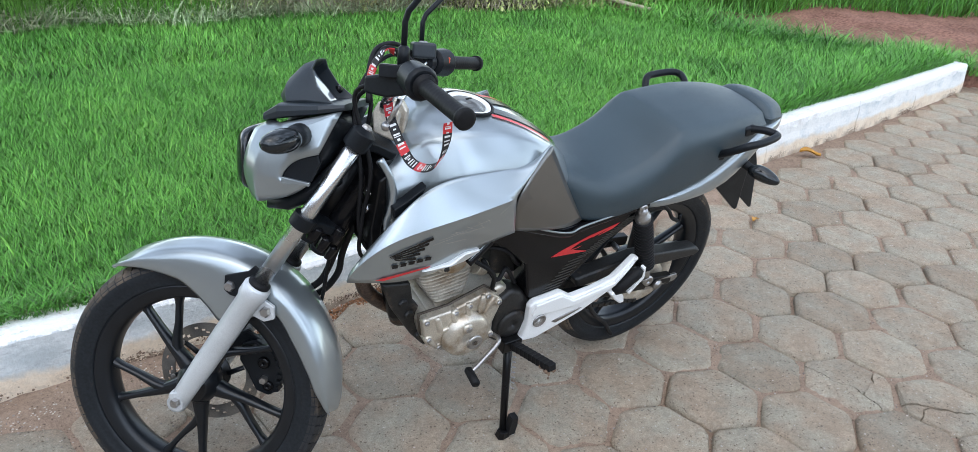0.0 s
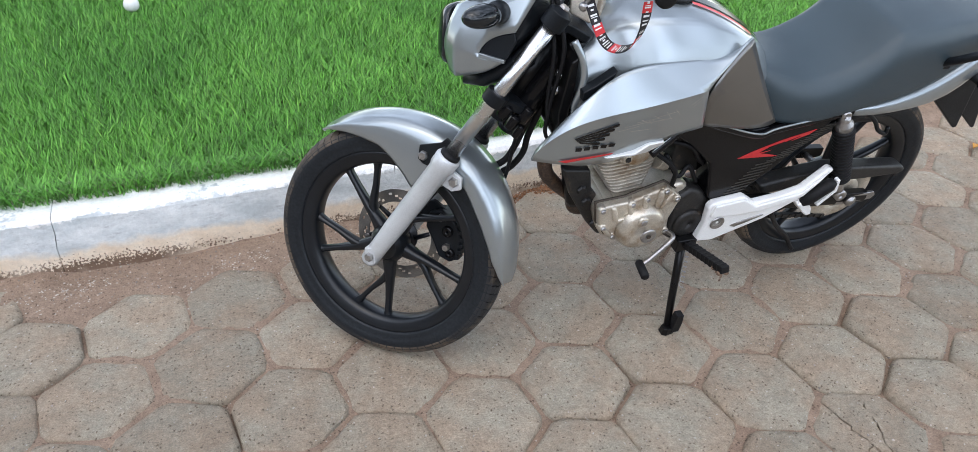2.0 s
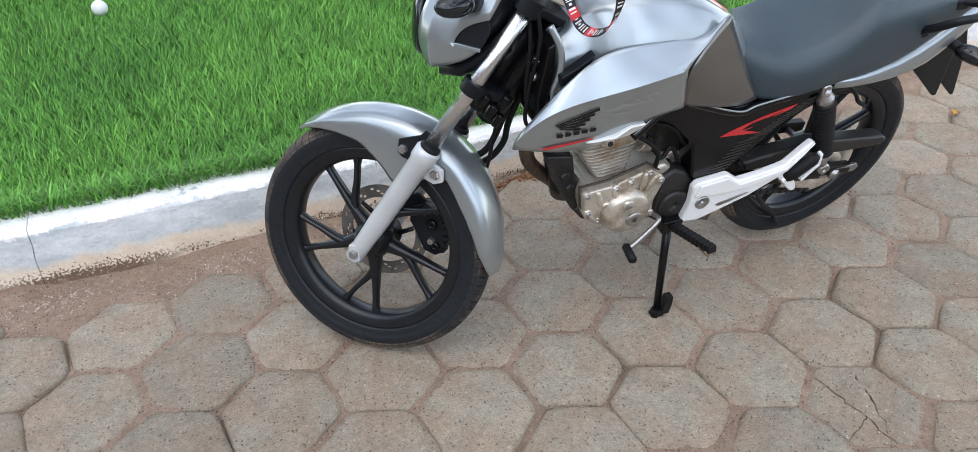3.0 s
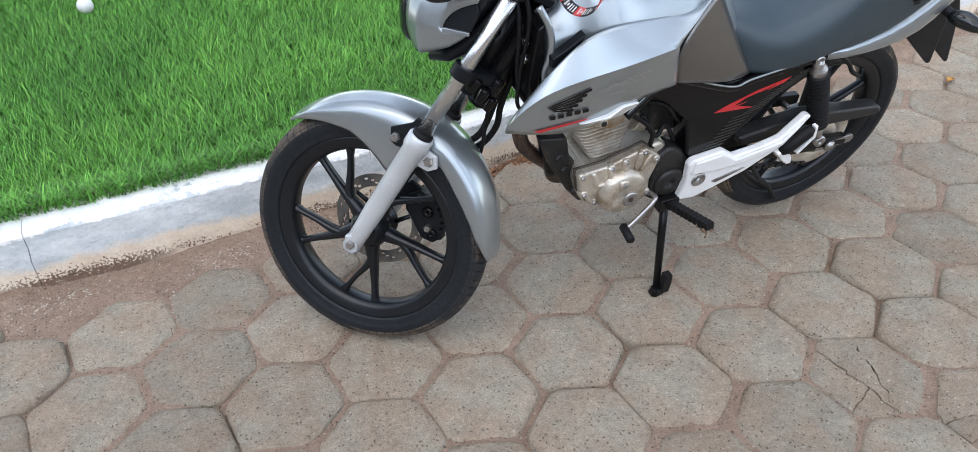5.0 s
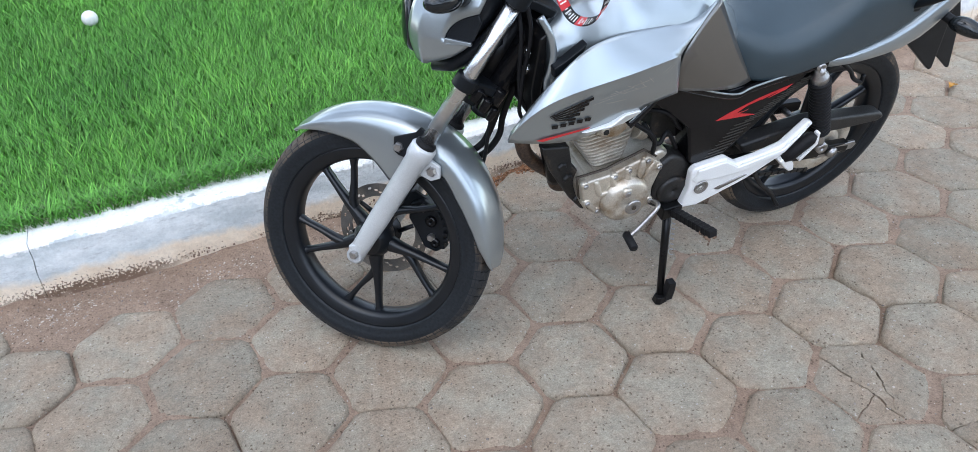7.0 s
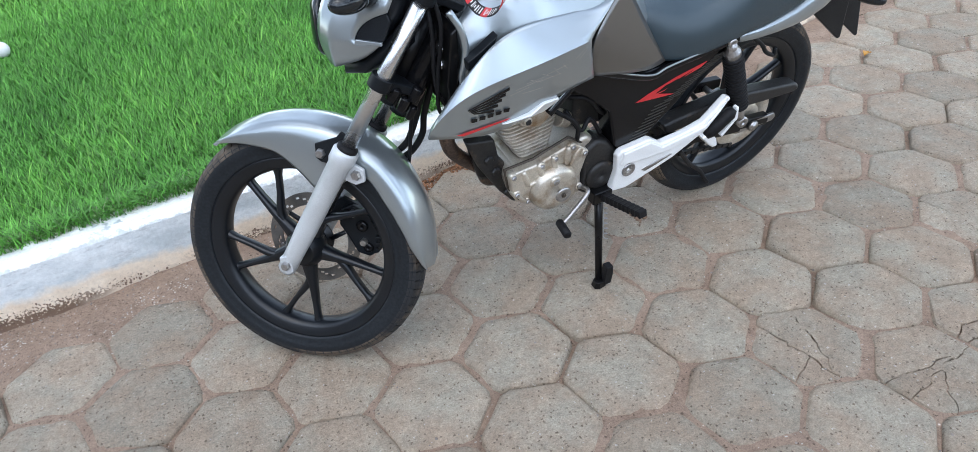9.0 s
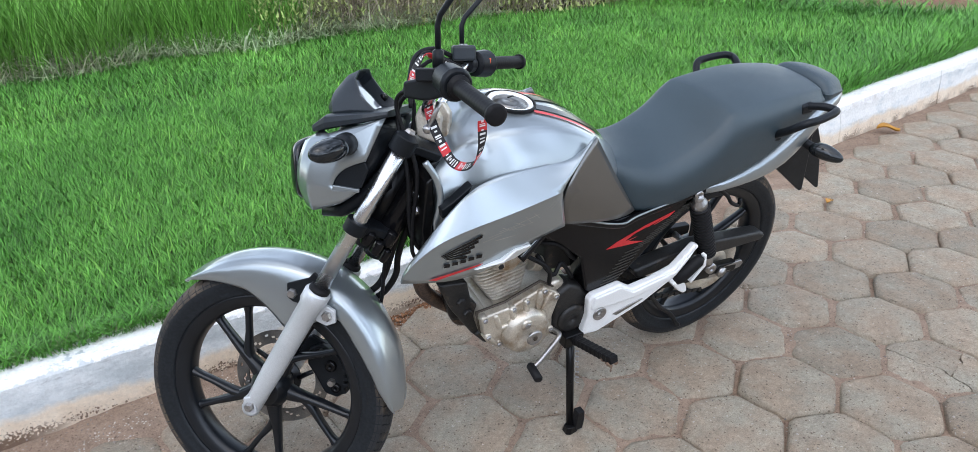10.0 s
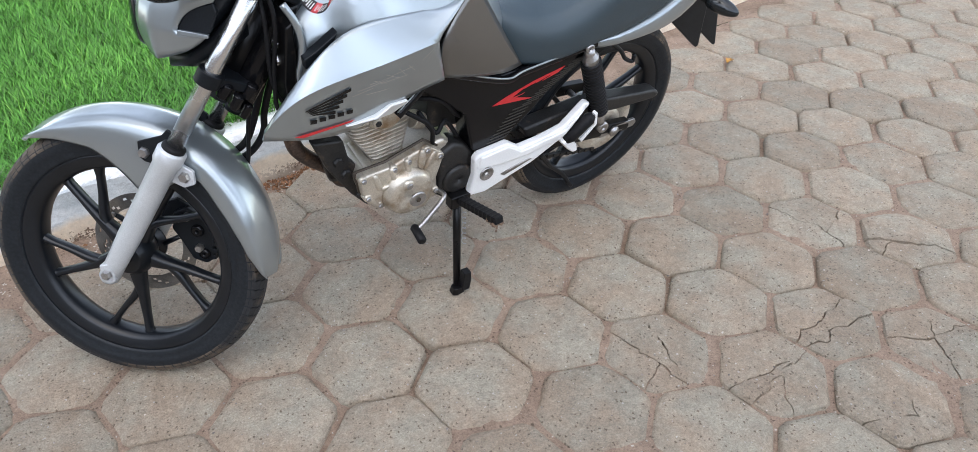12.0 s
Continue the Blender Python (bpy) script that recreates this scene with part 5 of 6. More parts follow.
for s in (-1, 1):
    bm = bmesh.new()
    vs = {k: bm.verts.new((p[0], s * p[1], p[2])) for k, p in SH.items() if k not in "GHI"}
    for f in ("ABN", "BCON", "CDPO", "DEFP", "ANM", "NOLM", "OPKL", "PJK"):
        bm.faces.new([vs[k] for k in f])
    sharpen(bm, vs, {"NO": 1.0, "OP": 1.0, "AN": 1.0, "CO": 0.0})
    shrouds[s] = bp("tank_shroud", bm, M_SILVER, label="silver tank shroud with dark emblem", subsurf=3, solid=-0.006)
    bm = bmesh.new()
    vs = {k: bm.verts.new((p[0], s * (p[1] + 0.001), p[2])) for k, p in SH.items() if k in "FGHIJP"}
    for f in ("FGP", "PGHI", "PIJ"):
        bm.faces.new([vs[k] for k in f])
    sharpen(bm, vs, {})
    bp("side_cover", bm, M_GREY, label="matt grey side cover", subsurf=3, solid=-0.006)
    bm = bmesh.new()
    slab(bm, [(0.368, 0.792), (0.366, 0.815), (0.392, 0.828), (0.436, 0.858), (0.425, 0.832), (0.400, 0.805)], s * 0.128, s * 0.152)
    part("vent", bm, M_BLACK, shrouds[s], bevel=0.003)
for s in (-1, 1):
    bm = bmesh.new()
    slab(bm, [(0.432, 0.657), (0.497, 0.668), (0.532, 0.686), (0.574, 0.682), (0.580, 0.672), (0.540, 0.650)], [s * q for q in (0.184, 0.192, 0.190, 0.184, 0.178, 0.176)], [s * q for q in (0.160, 0.160, 0.160, 0.156, 0.150, 0.150)])
    part("lower_lip", bm, M_WHITEALU, shrouds[s], bevel=0.004)
bpy.context.view_layer.update()
for s in (-1, 1):
    sh, V = shrouds[s], s * 0.24
    # emblem: plain dark feathers over a row of plain bars
    for k in range(5):
        t = k / 4
        a, b = (0.347 + 0.014 * t, V, 0.729 - 0.013 * t), (0.436 - 0.028 * t, V, 0.766 - 0.054 * t)
        w = 0.0086
        decal("emblem_feather", sh, band(a, b, (b[0] + 0.001, V, b[2] - w), (a[0], V, a[2] - w * 0.35), 3, 16), M_GLOSS)
    for k in range(5):
        u = 0.358 + 0.0185 * k
        z = 0.7000 + 0.0012 * k
        decal("emblem_bar", sh, band((u, V, z), (u + 0.0135, V, z - 0.001), (u + 0.0135, V, z - 0.012), (u, V, z - 0.011), 4, 4), M_GLOSS)
    decal("red_edge", sh, band((0.326, V, 0.663), (0.452, V, 0.673), (0.446, V, 0.667), (0.344, V, 0.655), 3, 24), M_RED, "thin red edge stripe")
    if s < 0:
        for u, z, du, dz in ((0.452, 0.752, 0.062, 0.012), (0.475, 0.763, 0.050, 0.006), (0.482, 0.771, 0.030, -0.016), (0.508, 0.779, 0.034, -0.020), (0.522, 0.772, 0.048, 0.010), (0.536, 0.786, 0.022, -0.026), (0.556, 0.790, 0.018, -0.020), (0.440, 0.741, 0.044, 0.010), (0.590, 0.792, 0.020, 0.022), (0.600, 0.786, 0.016, 0.026), (0.500, 0.758, 0.060, 0.004), (0.470, 0.737, 0.050, 0.000)):
            decal("scratch", sh, band((u, V, z), (u + du, V, z + dz), (u + du, V, z + dz - 0.0011), (u, V, z - 0.0013), 1, 5), M_SCRATCH, "pale scratch")

# seat
def seat_half(hw, top, bot):
    d = top - bot
    return [(0, top), (hw * 0.45, top - 0.001), (hw * 0.78, top - 0.010), (hw * 0.96, top - 0.034), (hw * 1.0, top - 0.075 if d > 0.13 else top - d * 0.5), (hw * 0.97, bot + 0.018), (hw * 0.90, bot), (hw * 0.45, bot)]


bm = bmesh.new()
ST = ((0.830, 0.060, 0.792, 0.70), (0.850, 0.098, 0.790, 0.668), (0.890, 0.126, 0.774, 0.640), (0.940, 0.142, 0.757, 0.628), (1.000, 0.150, 0.752, 0.626), (1.060, 0.153, 0.767, 0.634), (1.130, 0.154, 0.799, 0.648),
      (1.170, 0.153, 0.842, 0.655), (1.195, 0.153, 0.858, 0.660), (1.300, 0.151, 0.869, 0.680), (1.387, 0.145, 0.872, 0.722), (1.474, 0.132, 0.866, 0.765), (1.535, 0.120, 0.858, 0.790), (1.565, 0.110, 0.850, 0.80))
rows = loft(bm, [ring_h(u, seat_half(h, t, b)) for u, h, t, b in ST])
lay = bm.edges.layers.float.new("crease_edge")
for i, (a, b) in enumerate(zip(rows, rows[1:])):
    for q in (2, 13, 5, 10):
        if i > 1:
            bm.edges.get((a[q], b[q]))[lay] = 0.55
for q in range(3):
    for s_ in (q, -q - 1):
        bm.edges.get((rows[8][s_], rows[8][(s_ + 1) % 15]))[lay] = 0.95
seat = bp("seat", bm, M_VINYL, label="long black vinyl seat", subsurf=2)
bm = bmesh.new()
loft(bm, [ring_h(u, seat_half(h, t, b)) for u, h, t, b in ((1.554, 0.114, 0.860, 0.795), (1.596, 0.104, 0.862, 0.795), (1.648, 0.090, 0.852, 0.79), (1.685, 0.066, 0.834, 0.79), (1.693, 0.050, 0.822, 0.79))])
part("tail_pad", bm, M_VINYL, seat, "black plastic tail cap", subsurf=2)

# tail cowl
bm = bmesh.new()
TC = ((1.120, 0.120, 0.614, 0.640), (1.200, 0.142, 0.618, 0.664), (1.326, 0.150, 0.622, 0.690), (1.430, 0.146, 0.632, 0.752), (1.500, 0.136, 0.690, 0.795), (1.578, 0.118, 0.745, 0.815), (1.648, 0.096, 0.770, 0.818), (1.693, 0.062, 0.780, 0.815))
loft(bm, [ring_v(u, h, a, b, 0.5) for u, h, a, b in TC])
tail = bp("tail_cowl", bm, M_SILVER, label="silver tail cowl under the seat", subsurf=1)
# grab rails
for s in (-1, 1):
    bm = bmesh.new()
    tube(bm, catmull([(1.349, s * 0.125, 0.758), (1.349, s * 0.170, 0.795), (1.367, s * 0.205, 0.829), (1.409, s * 0.212, 0.836), (1.467, s * 0.205, 0.840), (1.487, s * 0.190, 0.838), (1.476, s * 0.160, 0.836), (1.453, s * 0.118, 0.822)], 6), 0.0105, 12)
    rail = bp("grab_rail", bm, M_BLACK, label="black tubular grab rail")
    for p in ((1.351, s * 0.130, 0.762), (1.455, s * 0.122, 0.820)):
        bm = bmesh.new()
        block(bm, p, (0.050, 0.03, 0.030))
        part("foot", bm, M_BLACK, rail, bevel=0.008)

# rear light, flap and rear turn signals
bm = bmesh.new()
slab(bm, [(1.46, 0.62), (1.515, 0.575), (1.640, 0.474), (1.650, 0.478), (1.622, 0.640), (1.60, 0.72), (1.50, 0.68)], -0.068, -0.052)
guard = bp("rear_mudguard", bm, M_BLACK, label="black plastic rear mudguard with hanging flaps", bevel=0.004)
bm = bmesh.new()
slab(bm, [(1.60, 0.66), (1.660, 0.520), (1.792, 0.418), (1.800, 0.422), (1.735, 0.60), (1.66, 0.72)], -0.022, -0.010)
part("flap", bm, M_BLACK, guard, bevel=0.004)
bm = bmesh.new()
slab(bm, [(1.30, 0.628), (1.46, 0.62), (1.60, 0.60), (1.66, 0.72), (1.50, 0.74), (1.30, 0.68)], -0.06, 0.06)
part("inner_guard", bm, M_BLACK, guard, bevel=0.01)

for s in (-1, 1):
    bm = bmesh.new()
    tube(bm, [(1.530, s * 0.06, 0.690), (1.530, s * 0.135, 0.688)], 0.013, 12)
    ind = bp("rear_turn_signal", bm, M_BLACK, label="black rear turn signal with smoked lens")
    bm = bmesh.new()
    loft(bm, [[Vector((u, s * v, w)) + Vector((math.cos(a) * r, 0, math.sin(a) * r * 0.85)) for a in (2 * math.pi * k / 14 for k in range(14))]
              for u, v, w, r in ((1.528, 0.130, 0.688, 0.014), (1.535, 0.145, 0.688, 0.026), (1.545, 0.170, 0.686, 0.028), (1.556, 0.200, 0.682, 0.020), (1.562, 0.216, 0.680, 0.007))])
    part("lens", bm, M_LENS, ind, subsurf=1)

# side panel, black, with red mark
bm = bmesh.new()
slab(bm, [(0.610, 0.676), (0.655, 0.698), (0.690, 0.696), (0.855, 0.632), (0.930, 0.632), (1.110, 0.642), (1.095, 0.622), (0.972, 0.488), (0.874, 0.402), (0.835, 0.394), (0.798, 0.424), (0.766, 0.542), (0.690, 0.612), (0.650, 0.640)], -0.130, -0.06)
side = bp("side_panel", bm, M_GLOSS, label="gloss black side panel with red mark", bevel=0.008)
bm = bmesh.new()
tube(bm, catmull([(0.560, -0.166, 0.634), (0.605, -0.160, 0.668), (0.650, -0.150, 0.698), (0.690, -0.146, 0.693), (0.760, -0.142, 0.662), (0.865, -0.138, 0.622), (0.925, -0.136, 0.630), (1.115, -0.134, 0.648)], 6), 0.010, 10)
part("trim_edge", bm, M_GLOSS, side)
# silver tube added as the highlight along the black trim edge
bm = bmesh.new()
tube(bm, catmull([(0.560, -0.168, 0.643), (0.605, -0.162, 0.677), (0.645, -0.153, 0.705), (0.672, -0.150, 0.708), (0.700, -0.149, 0.699), (0.760, -0.148, 0.669), (0.866, -0.146, 0.630), (0.923, -0.144, 0.639), (1.100, -0.142, 0.656)], 6), 0.0027, 8)
part("highlight_line", bm, M_SILVER, side)
bm = bmesh.new()
slab(bm, [(0.843, 0.547), (0.879, 0.562), (0.960, 0.587), (1.054, 0.606), (1.036, 0.593), (0.985, 0.579), (0.957, 0.572), (0.931, 0.557), (0.909, 0.553), (0.966, 0.536)], -0.1315, -0.128)
part("red_mark", bm, M_RED, side, "jagged red decal", smooth=False)
bm = bmesh.new()
slab(bm, [(0.903, 0.557), (0.928, 0.571), (0.968, 0.581), (0.962, 0.577), (1.012, 0.592), (0.985, 0.582), (0.990, 0.580), (0.950, 0.569), (0.956, 0.567), (0.925, 0.559)], -0.1325, -0.1300)
part("dark_flash", bm, M_GLOSS, side, smooth=False)
for k in range(22):
    bm = bmesh.new()
    u, w = (0.936 + 0.0115 * k, 0.524 + 0.0074 * k) if k < 13 else (0.842 + 0.008 * (k - 13), 0.432 + 0.0105 * (k - 13))
    L = 0.052 if k < 13 else 0.060
    slab(bm, [(u, w), (u + L, w + 0.006), (u + L, w + 0.0035), (u + 0.003, w - 0.0025)], -0.1315, -0.128)
    part("grey_stripe", bm, M_STRIPE, side, smooth=False)
bolt(side, (0.862, -0.130, 0.415), (0, -1, 0), 0.007, 0.006)

# engine
bm = bmesh.new()
slab(bm, [(0.515, 0.432), (0.505, 0.395), (0.530, 0.320), (0.600, 0.285), (0.720, 0.275), (0.800, 0.300), (0.810, 0.400), (0.730, 0.470), (0.670, 0.455), (0.580, 0.432)], -0.105, 0.11)
crank = bp("engine_crankcase", bm, M_ALU, label="cast aluminium engine crankcase", bevel=0.014)
bm = bmesh.new()
slab(bm, [(0.490, 0.448), (0.502, 0.385), (0.535, 0.336), (0.575, 0.326), (0.620, 0.286), (0.676, 0.278), (0.708, 0.330), (0.704, 0.372), (0.719, 0.432), (0.715, 0.448), (0.670, 0.484), (0.612, 0.466), (0.570, 0.452)], -0.128, -0.10)
part("generator_cover", bm, M_ALU, crank, "cast engine side cover", bevel=0.012)
bm = bmesh.new()
slab(bm, [(0.486, 0.451), (0.499, 0.383), (0.533, 0.332), (0.573, 0.322), (0.619, 0.282), (0.678, 0.274), (0.712, 0.330), (0.708, 0.372), (0.723, 0.432), (0.719, 0.450), (0.670, 0.488), (0.611, 0.470), (0.569, 0.456)], -0.1045, -0.100)
part("gasket", bm, M_CORE, crank)
bm = bmesh.new()
tube(bm, [(0.540, -0.100, 0.412), (0.543, 0.02, 0.412)], 0.024, 20)
tube(bm, [(0.540, -0.105, 0.412), (0.540, -0.099, 0.412)], 0.015, 20)
part("starter_motor", bm, M_ALU, crank, "cylindrical starter motor", bevel=0.003)
for p, q, r in (((0.528, -0.126, 0.446), (0.545, -0.128, 0.395), 0.008), ((0.572, -0.126, 0.452), (0.585, -0.130, 0.405), 0.008), ((0.612, -0.126, 0.464), (0.620, -0.132, 0.420), 0.008),
                ((0.655, -0.126, 0.478), (0.652, -0.132, 0.425), 0.009), ((0.545, -0.127, 0.395), (0.578, -0.130, 0.402), 0.007), ((0.690, -0.127, 0.462), (0.662, -0.132, 0.420), 0.007), ((0.505, -0.126, 0.388), (0.540, -0.128, 0.345), 0.007)):
    bm = bmesh.new()
    tube(bm, [Vector(p), Vector(p).lerp(Vector(q), 0.15), Vector(p).lerp(Vector(q), 0.85), Vector(q)], [r * 0.6, r, r, r * 0.5], 10)
    part("rib", bm, M_ALU, crank)
for p in ((0.500, 0.440), (0.512, 0.380), (0.545, 0.345), (0.580, 0.445), (0.668, 0.472), (0.706, 0.440), (0.700, 0.330), (0.618, 0.455)):
    bm = bmesh.new()
    tube(bm, [(p[0], -0.112, p[1]), (p[0], -0.129, p[1]), (p[0], -0.131, p[1])], [0.0115, 0.0105, 0.008], 14)
    lug = part("bolt_boss", bm, M_ALU, crank)
    bolt(lug, (p[0], -0.131, p[1]), (0, -1, 0), 0.0052, 0.005)
bm = bmesh.new()
RC = (0.618, 0, 0.366)
lathe(bm, [(0.002, -0.154), (0.044, -0.155), (0.056, -0.152), (0.062, -0.146), (0.066, -0.134), (0.069, -0.126), (0.002, -0.126)], RC, 44)
cover = part("round_cover", bm, M_ALU, crank, "round cast cover with plug")
bm = bmesh.new()
lathe(bm, [(0.003, -0.156), (0.006, -0.159), (0.018, -0.160), (0.0215, -0.158), (0.023, -0.153), (0.003, -0.153)], (0.634, 0, 0.350), 28)
plug = part("plug", bm, M_STEEL, cover, "slotted steel plug")
bolt(plug, (0.634, -0.160, 0.350), (0, -1, 0), 0.005, 0.002, M_CORE)
bm = bmesh.new()
tube(bm, [(0.606, -0.140, 0.406), (0.606, -0.158, 0.406), (0.606, -0.161, 0.406)], [0.016, 0.0145, 0.010], 18)
lug = part("bolt_boss", bm, M_ALU, cover)
bolt(lug, (0.606, -0.161, 0.406), (0, -1, 0), 0.007, 0.003)
def fin(bm, c, hu, hv, th, tilt, e=0.34, n=28):
    """A rounded plate across the cylinder."""
    m = Matrix.Translation(c) @ Matrix.Rotation(radians(tilt), 4, 'Y')
    rings = []
    for z, sc in ((-th, 0.99), (-th * 0.4, 1.0), (th * 0.4, 1.0), (th, 0.99)):
        rings.append([m @ Vector((hu * sc * math.copysign(abs(math.cos(a)) ** e, math.cos(a)), hv * sc * math.copysign(abs(math.sin(a)) ** e, math.sin(a)), z)) for a in (2 * math.pi * k / n for k in range(n))])
    loft(bm, rings)


NF = 10
for k in range(NF):
    t = k / (NF - 1)
    bm = bmesh.new()
    fin(bm, Vector((0.595 - 0.022 * t, 0, 0.444 + 0.108 * t)), 0.047 + 0.034 * min(1.0, t * 1.3), 0.074 + 0.006 * t, 0.0019, -6.5)
    bp("cooling_fin", bm, M_ALU, crank)
bm = bmesh.new()
loft(bm, [[Vector((0.595 - 0.022 * t + (0.030 + 0.026 * t) * math.cos(a), 0.052 * math.sin(a), 0.436 + 0.120 * t)) for a in (2 * math.pi * k / 24 for k in range(24))] for t in (0.0, 1.0)])
part("cylinder", bm, M_CORE, crank, "finned aluminium cylinder")
bm = bmesh.new()
slab(bm, [(0.505, 0.560), (0.530, 0.552), (0.575, 0.540), (0.600, 0.528), (0.640, 0.556), (0.662, 0.590), (0.655, 0.628), (0.610, 0.650), (0.540, 0.652), (0.505, 0.640)], -0.083, 0.083)
part("cylinder_head", bm, M_ALU, crank, "stained cast cylinder head", bevel=0.012)
for k in range(4):
    bm = bmesh.new()
    fin(bm, Vector((0.572 + 0.002 * k, 0, 0.566 + 0.010 * k)), 0.086, 0.0845, 0.0015, -6.5)
    part("cooling_fin", bm, M_ALU, crank)
bm = bmesh.new()
slab(bm, [(0.535, 0.556), (0.560, 0.545), (0.590, 0.535), (0.612, 0.552), (0.625, 0.585), (0.655, 0.600), (0.652, 0.622), (0.620, 0.612), (0.585, 0.590), (0.545, 0.585)], -0.092, -0.080)
plate = part("cam_cover", bm, M_ALU, crank, "stained side plate of the cylinder head", bevel=0.005)
for p in ((0.552, 0.568), (0.640, 0.608)):
    bm = bmesh.new()
    tube(bm, [(p[0], -0.084, p[1]), (p[0], -0.098, p[1]), (p[0], -0.100, p[1])], [0.0135, 0.012, 0.009], 16)
    lug = part("bolt_boss", bm, M_ALU, plate)
    bolt(lug, (p[0], -0.100, p[1]), (0, -1, 0), 0.006, 0.004, M_DIRTYBLACK)
bm = bmesh.new()
tube(bm, [(0.662, -0.060, 0.520), (0.690, -0.062, 0.505)], [0.024, 0.021], 18)
part("breather", bm, M_ALU, crank, bevel=0.003)
bm = bmesh.new()
slab(bm, [(0.708, 0.430), (0.752, 0.457), (0.790, 0.440), (0.826, 0.392), (0.826, 0.300), (0.800, 0.272), (0.730, 0.280), (0.708, 0.300), (0.716, 0.360)], -0.122, -0.06)
spc = bp("sprocket_cover", bm, M_DIRTYBLACK, label="dusty black sprocket cover", bevel=0.014)
bm = bmesh.new()
lathe(bm, [(0.004, -0.130), (0.034, -0.132), (0.042, -0.129), (0.046, -0.118), (0.004, -0.118)], (0.770, 0, 0.338), 30)
part("bulge", bm, M_DIRTYBLACK, spc)
# dark intake and wiring above the crankcase
bm = bmesh.new()
tube(bm, catmull([(0.640, -0.02, 0.585), (0.700, -0.03, 0.575), (0.760, -0.03, 0.570)], 5), 0.030, 14)
intake = bp("carburettor", bm, M_DIRTYBLACK, label="throttle body and dark intake hose")
bm = bmesh.new()
slab(bm, [(0.70, 0.48), (0.82, 0.46), (0.86, 0.64), (0.70, 0.66)], -0.07, 0.08)
part("airbox", bm, M_DIRTYBLACK, intake, bevel=0.01)
for pts in ([(0.66, -0.09, 0.56), (0.70, -0.11, 0.50), (0.73, -0.10, 0.52), (0.77, -0.10, 0.46)], [(0.64, -0.08, 0.60), (0.70, -0.12, 0.60), (0.76, -0.10, 0.53), (0.80, -0.09, 0.50)],
            [(0.62, -0.10, 0.58), (0.68, -0.115, 0.53), (0.70, -0.10, 0.46)]):
    bm = bmesh.new()
    tube(bm, catmull(pts, 6), 0.006, 8)
    part("hose", bm, M_RUBBER, intake)
# exhaust pipe and front engine guard
bm = bmesh.new()
tube(bm, catmull([(0.530, 0.0, 0.600), (0.450, 0.0, 0.590), (0.390, 0.0, 0.545), (0.392, 0.002, 0.485), (0.430, 0.015, 0.425), (0.500, 0.04, 0.345), (0.56, 0.08, 0.250), (0.75, 0.10, 0.235), (1.0, 0.13, 0.26)], 6), 0.0185, 14)
bp("exhaust_pipe", bm, M_RUST, label="brown heat-stained exhaust pipe")
bm = bmesh.new()
slab(bm, [(0.409, 0.527), (0.486, 0.512), (0.500, 0.450), (0.526, 0.415), (0.530, 0.370), (0.563, 0.290), (0.556, 0.278), (0.544, 0.285), (0.505, 0.335), (0.446, 0.434)], -0.058, -0.030)
eb = bp("engine_mount", bm, M_DIRTYBLACK, label="dusty black engine mounting plate", bevel=0.007)
for p in ((0.470, 0.455), (0.490, 0.412), (0.528, 0.330)):
    bolt(eb, (p[0], -0.058, p[1]), (0, -1, 0), 0.010, 0.008, M_DIRTYBLACK)

# swing arm, chain, guard, sprocket, shocks
for s in (-1, 1):
    bm = bmesh.new()
    loft(bm, [[(u, s * v + a, w + b) for a, b in ((-0.012, -h), (0.012, -h), (0.014, 0), (0.012, h), (-0.012, h), (-0.014, 0))] for u, v, w, h in ((0.83, 0.09, 0.36, 0.024), (1.0, 0.10, 0.345, 0.022), (1.2, 0.105, 0.322, 0.020), (1.38, 0.105, 0.302, 0.018))])
    bp("swing_arm", bm, M_FRAME, label="black swing arm", bevel=0.003)
    bm = bmesh.new()
    T0, T1 = Vector((1.113, s * 0.140, 0.645)), Vector((1.251, s * 0.125, 0.349))
    tube(bm, [T0, T0 + (T1 - T0) * 0.14], 0.014, 14)
    d = (T1 - T0).normalized()
    pts, rs = [], []
    for k in range(17):
        for o, r in ((0, 0.0200), (0.12, 0.0275), (0.50, 0.0278), (0.62, 0.0200)):
            pts.append(T0 + d * (0.045 + (k + o) * 0.0125))
            rs.append(r)
    shock = bp("shock_absorber", bm, M_STEEL, label="rear shock absorber with black rubber gaiter")
    bm = bmesh.new()
    tube(bm, pts, rs, 18)
    part("gaiter", bm, M_RUBBER, shock, "ribbed black gaiter")
    bm = bmesh.new()
    tube(bm, [T0 + d * 0.018, T0 + d * 0.030, T0 + d * 0.046], [0.014, 0.022, 0.022], 18)
    part("collar", bm, M_STEEL, shock, smooth=False)
    bm = bmesh.new()
    tube(bm, [T0 + d * 0.255, T1], [0.014, 0.013], 12)
    lathe(bm, [(0.006, -0.014), (0.017, -0.014), (0.017, 0.014), (0.006, 0.014)], T1, 18)
    part("lower_eye", bm, M_STEEL, shock)
    bm = bmesh.new()
    lathe(bm, [(0.005, -0.010), (0.012, -0.010), (0.012, 0.010), (0.005, 0.010)], T0 - d * 0.004, 18)
    part("upper_eye", bm, M_STEEL, shock)
bm = bmesh.new()
lathe(bm, [(0.055, -0.078), (0.098, -0.078), (0.102, -0.075), (0.098, -0.072), (0.055, -0.072)], CR, 44)
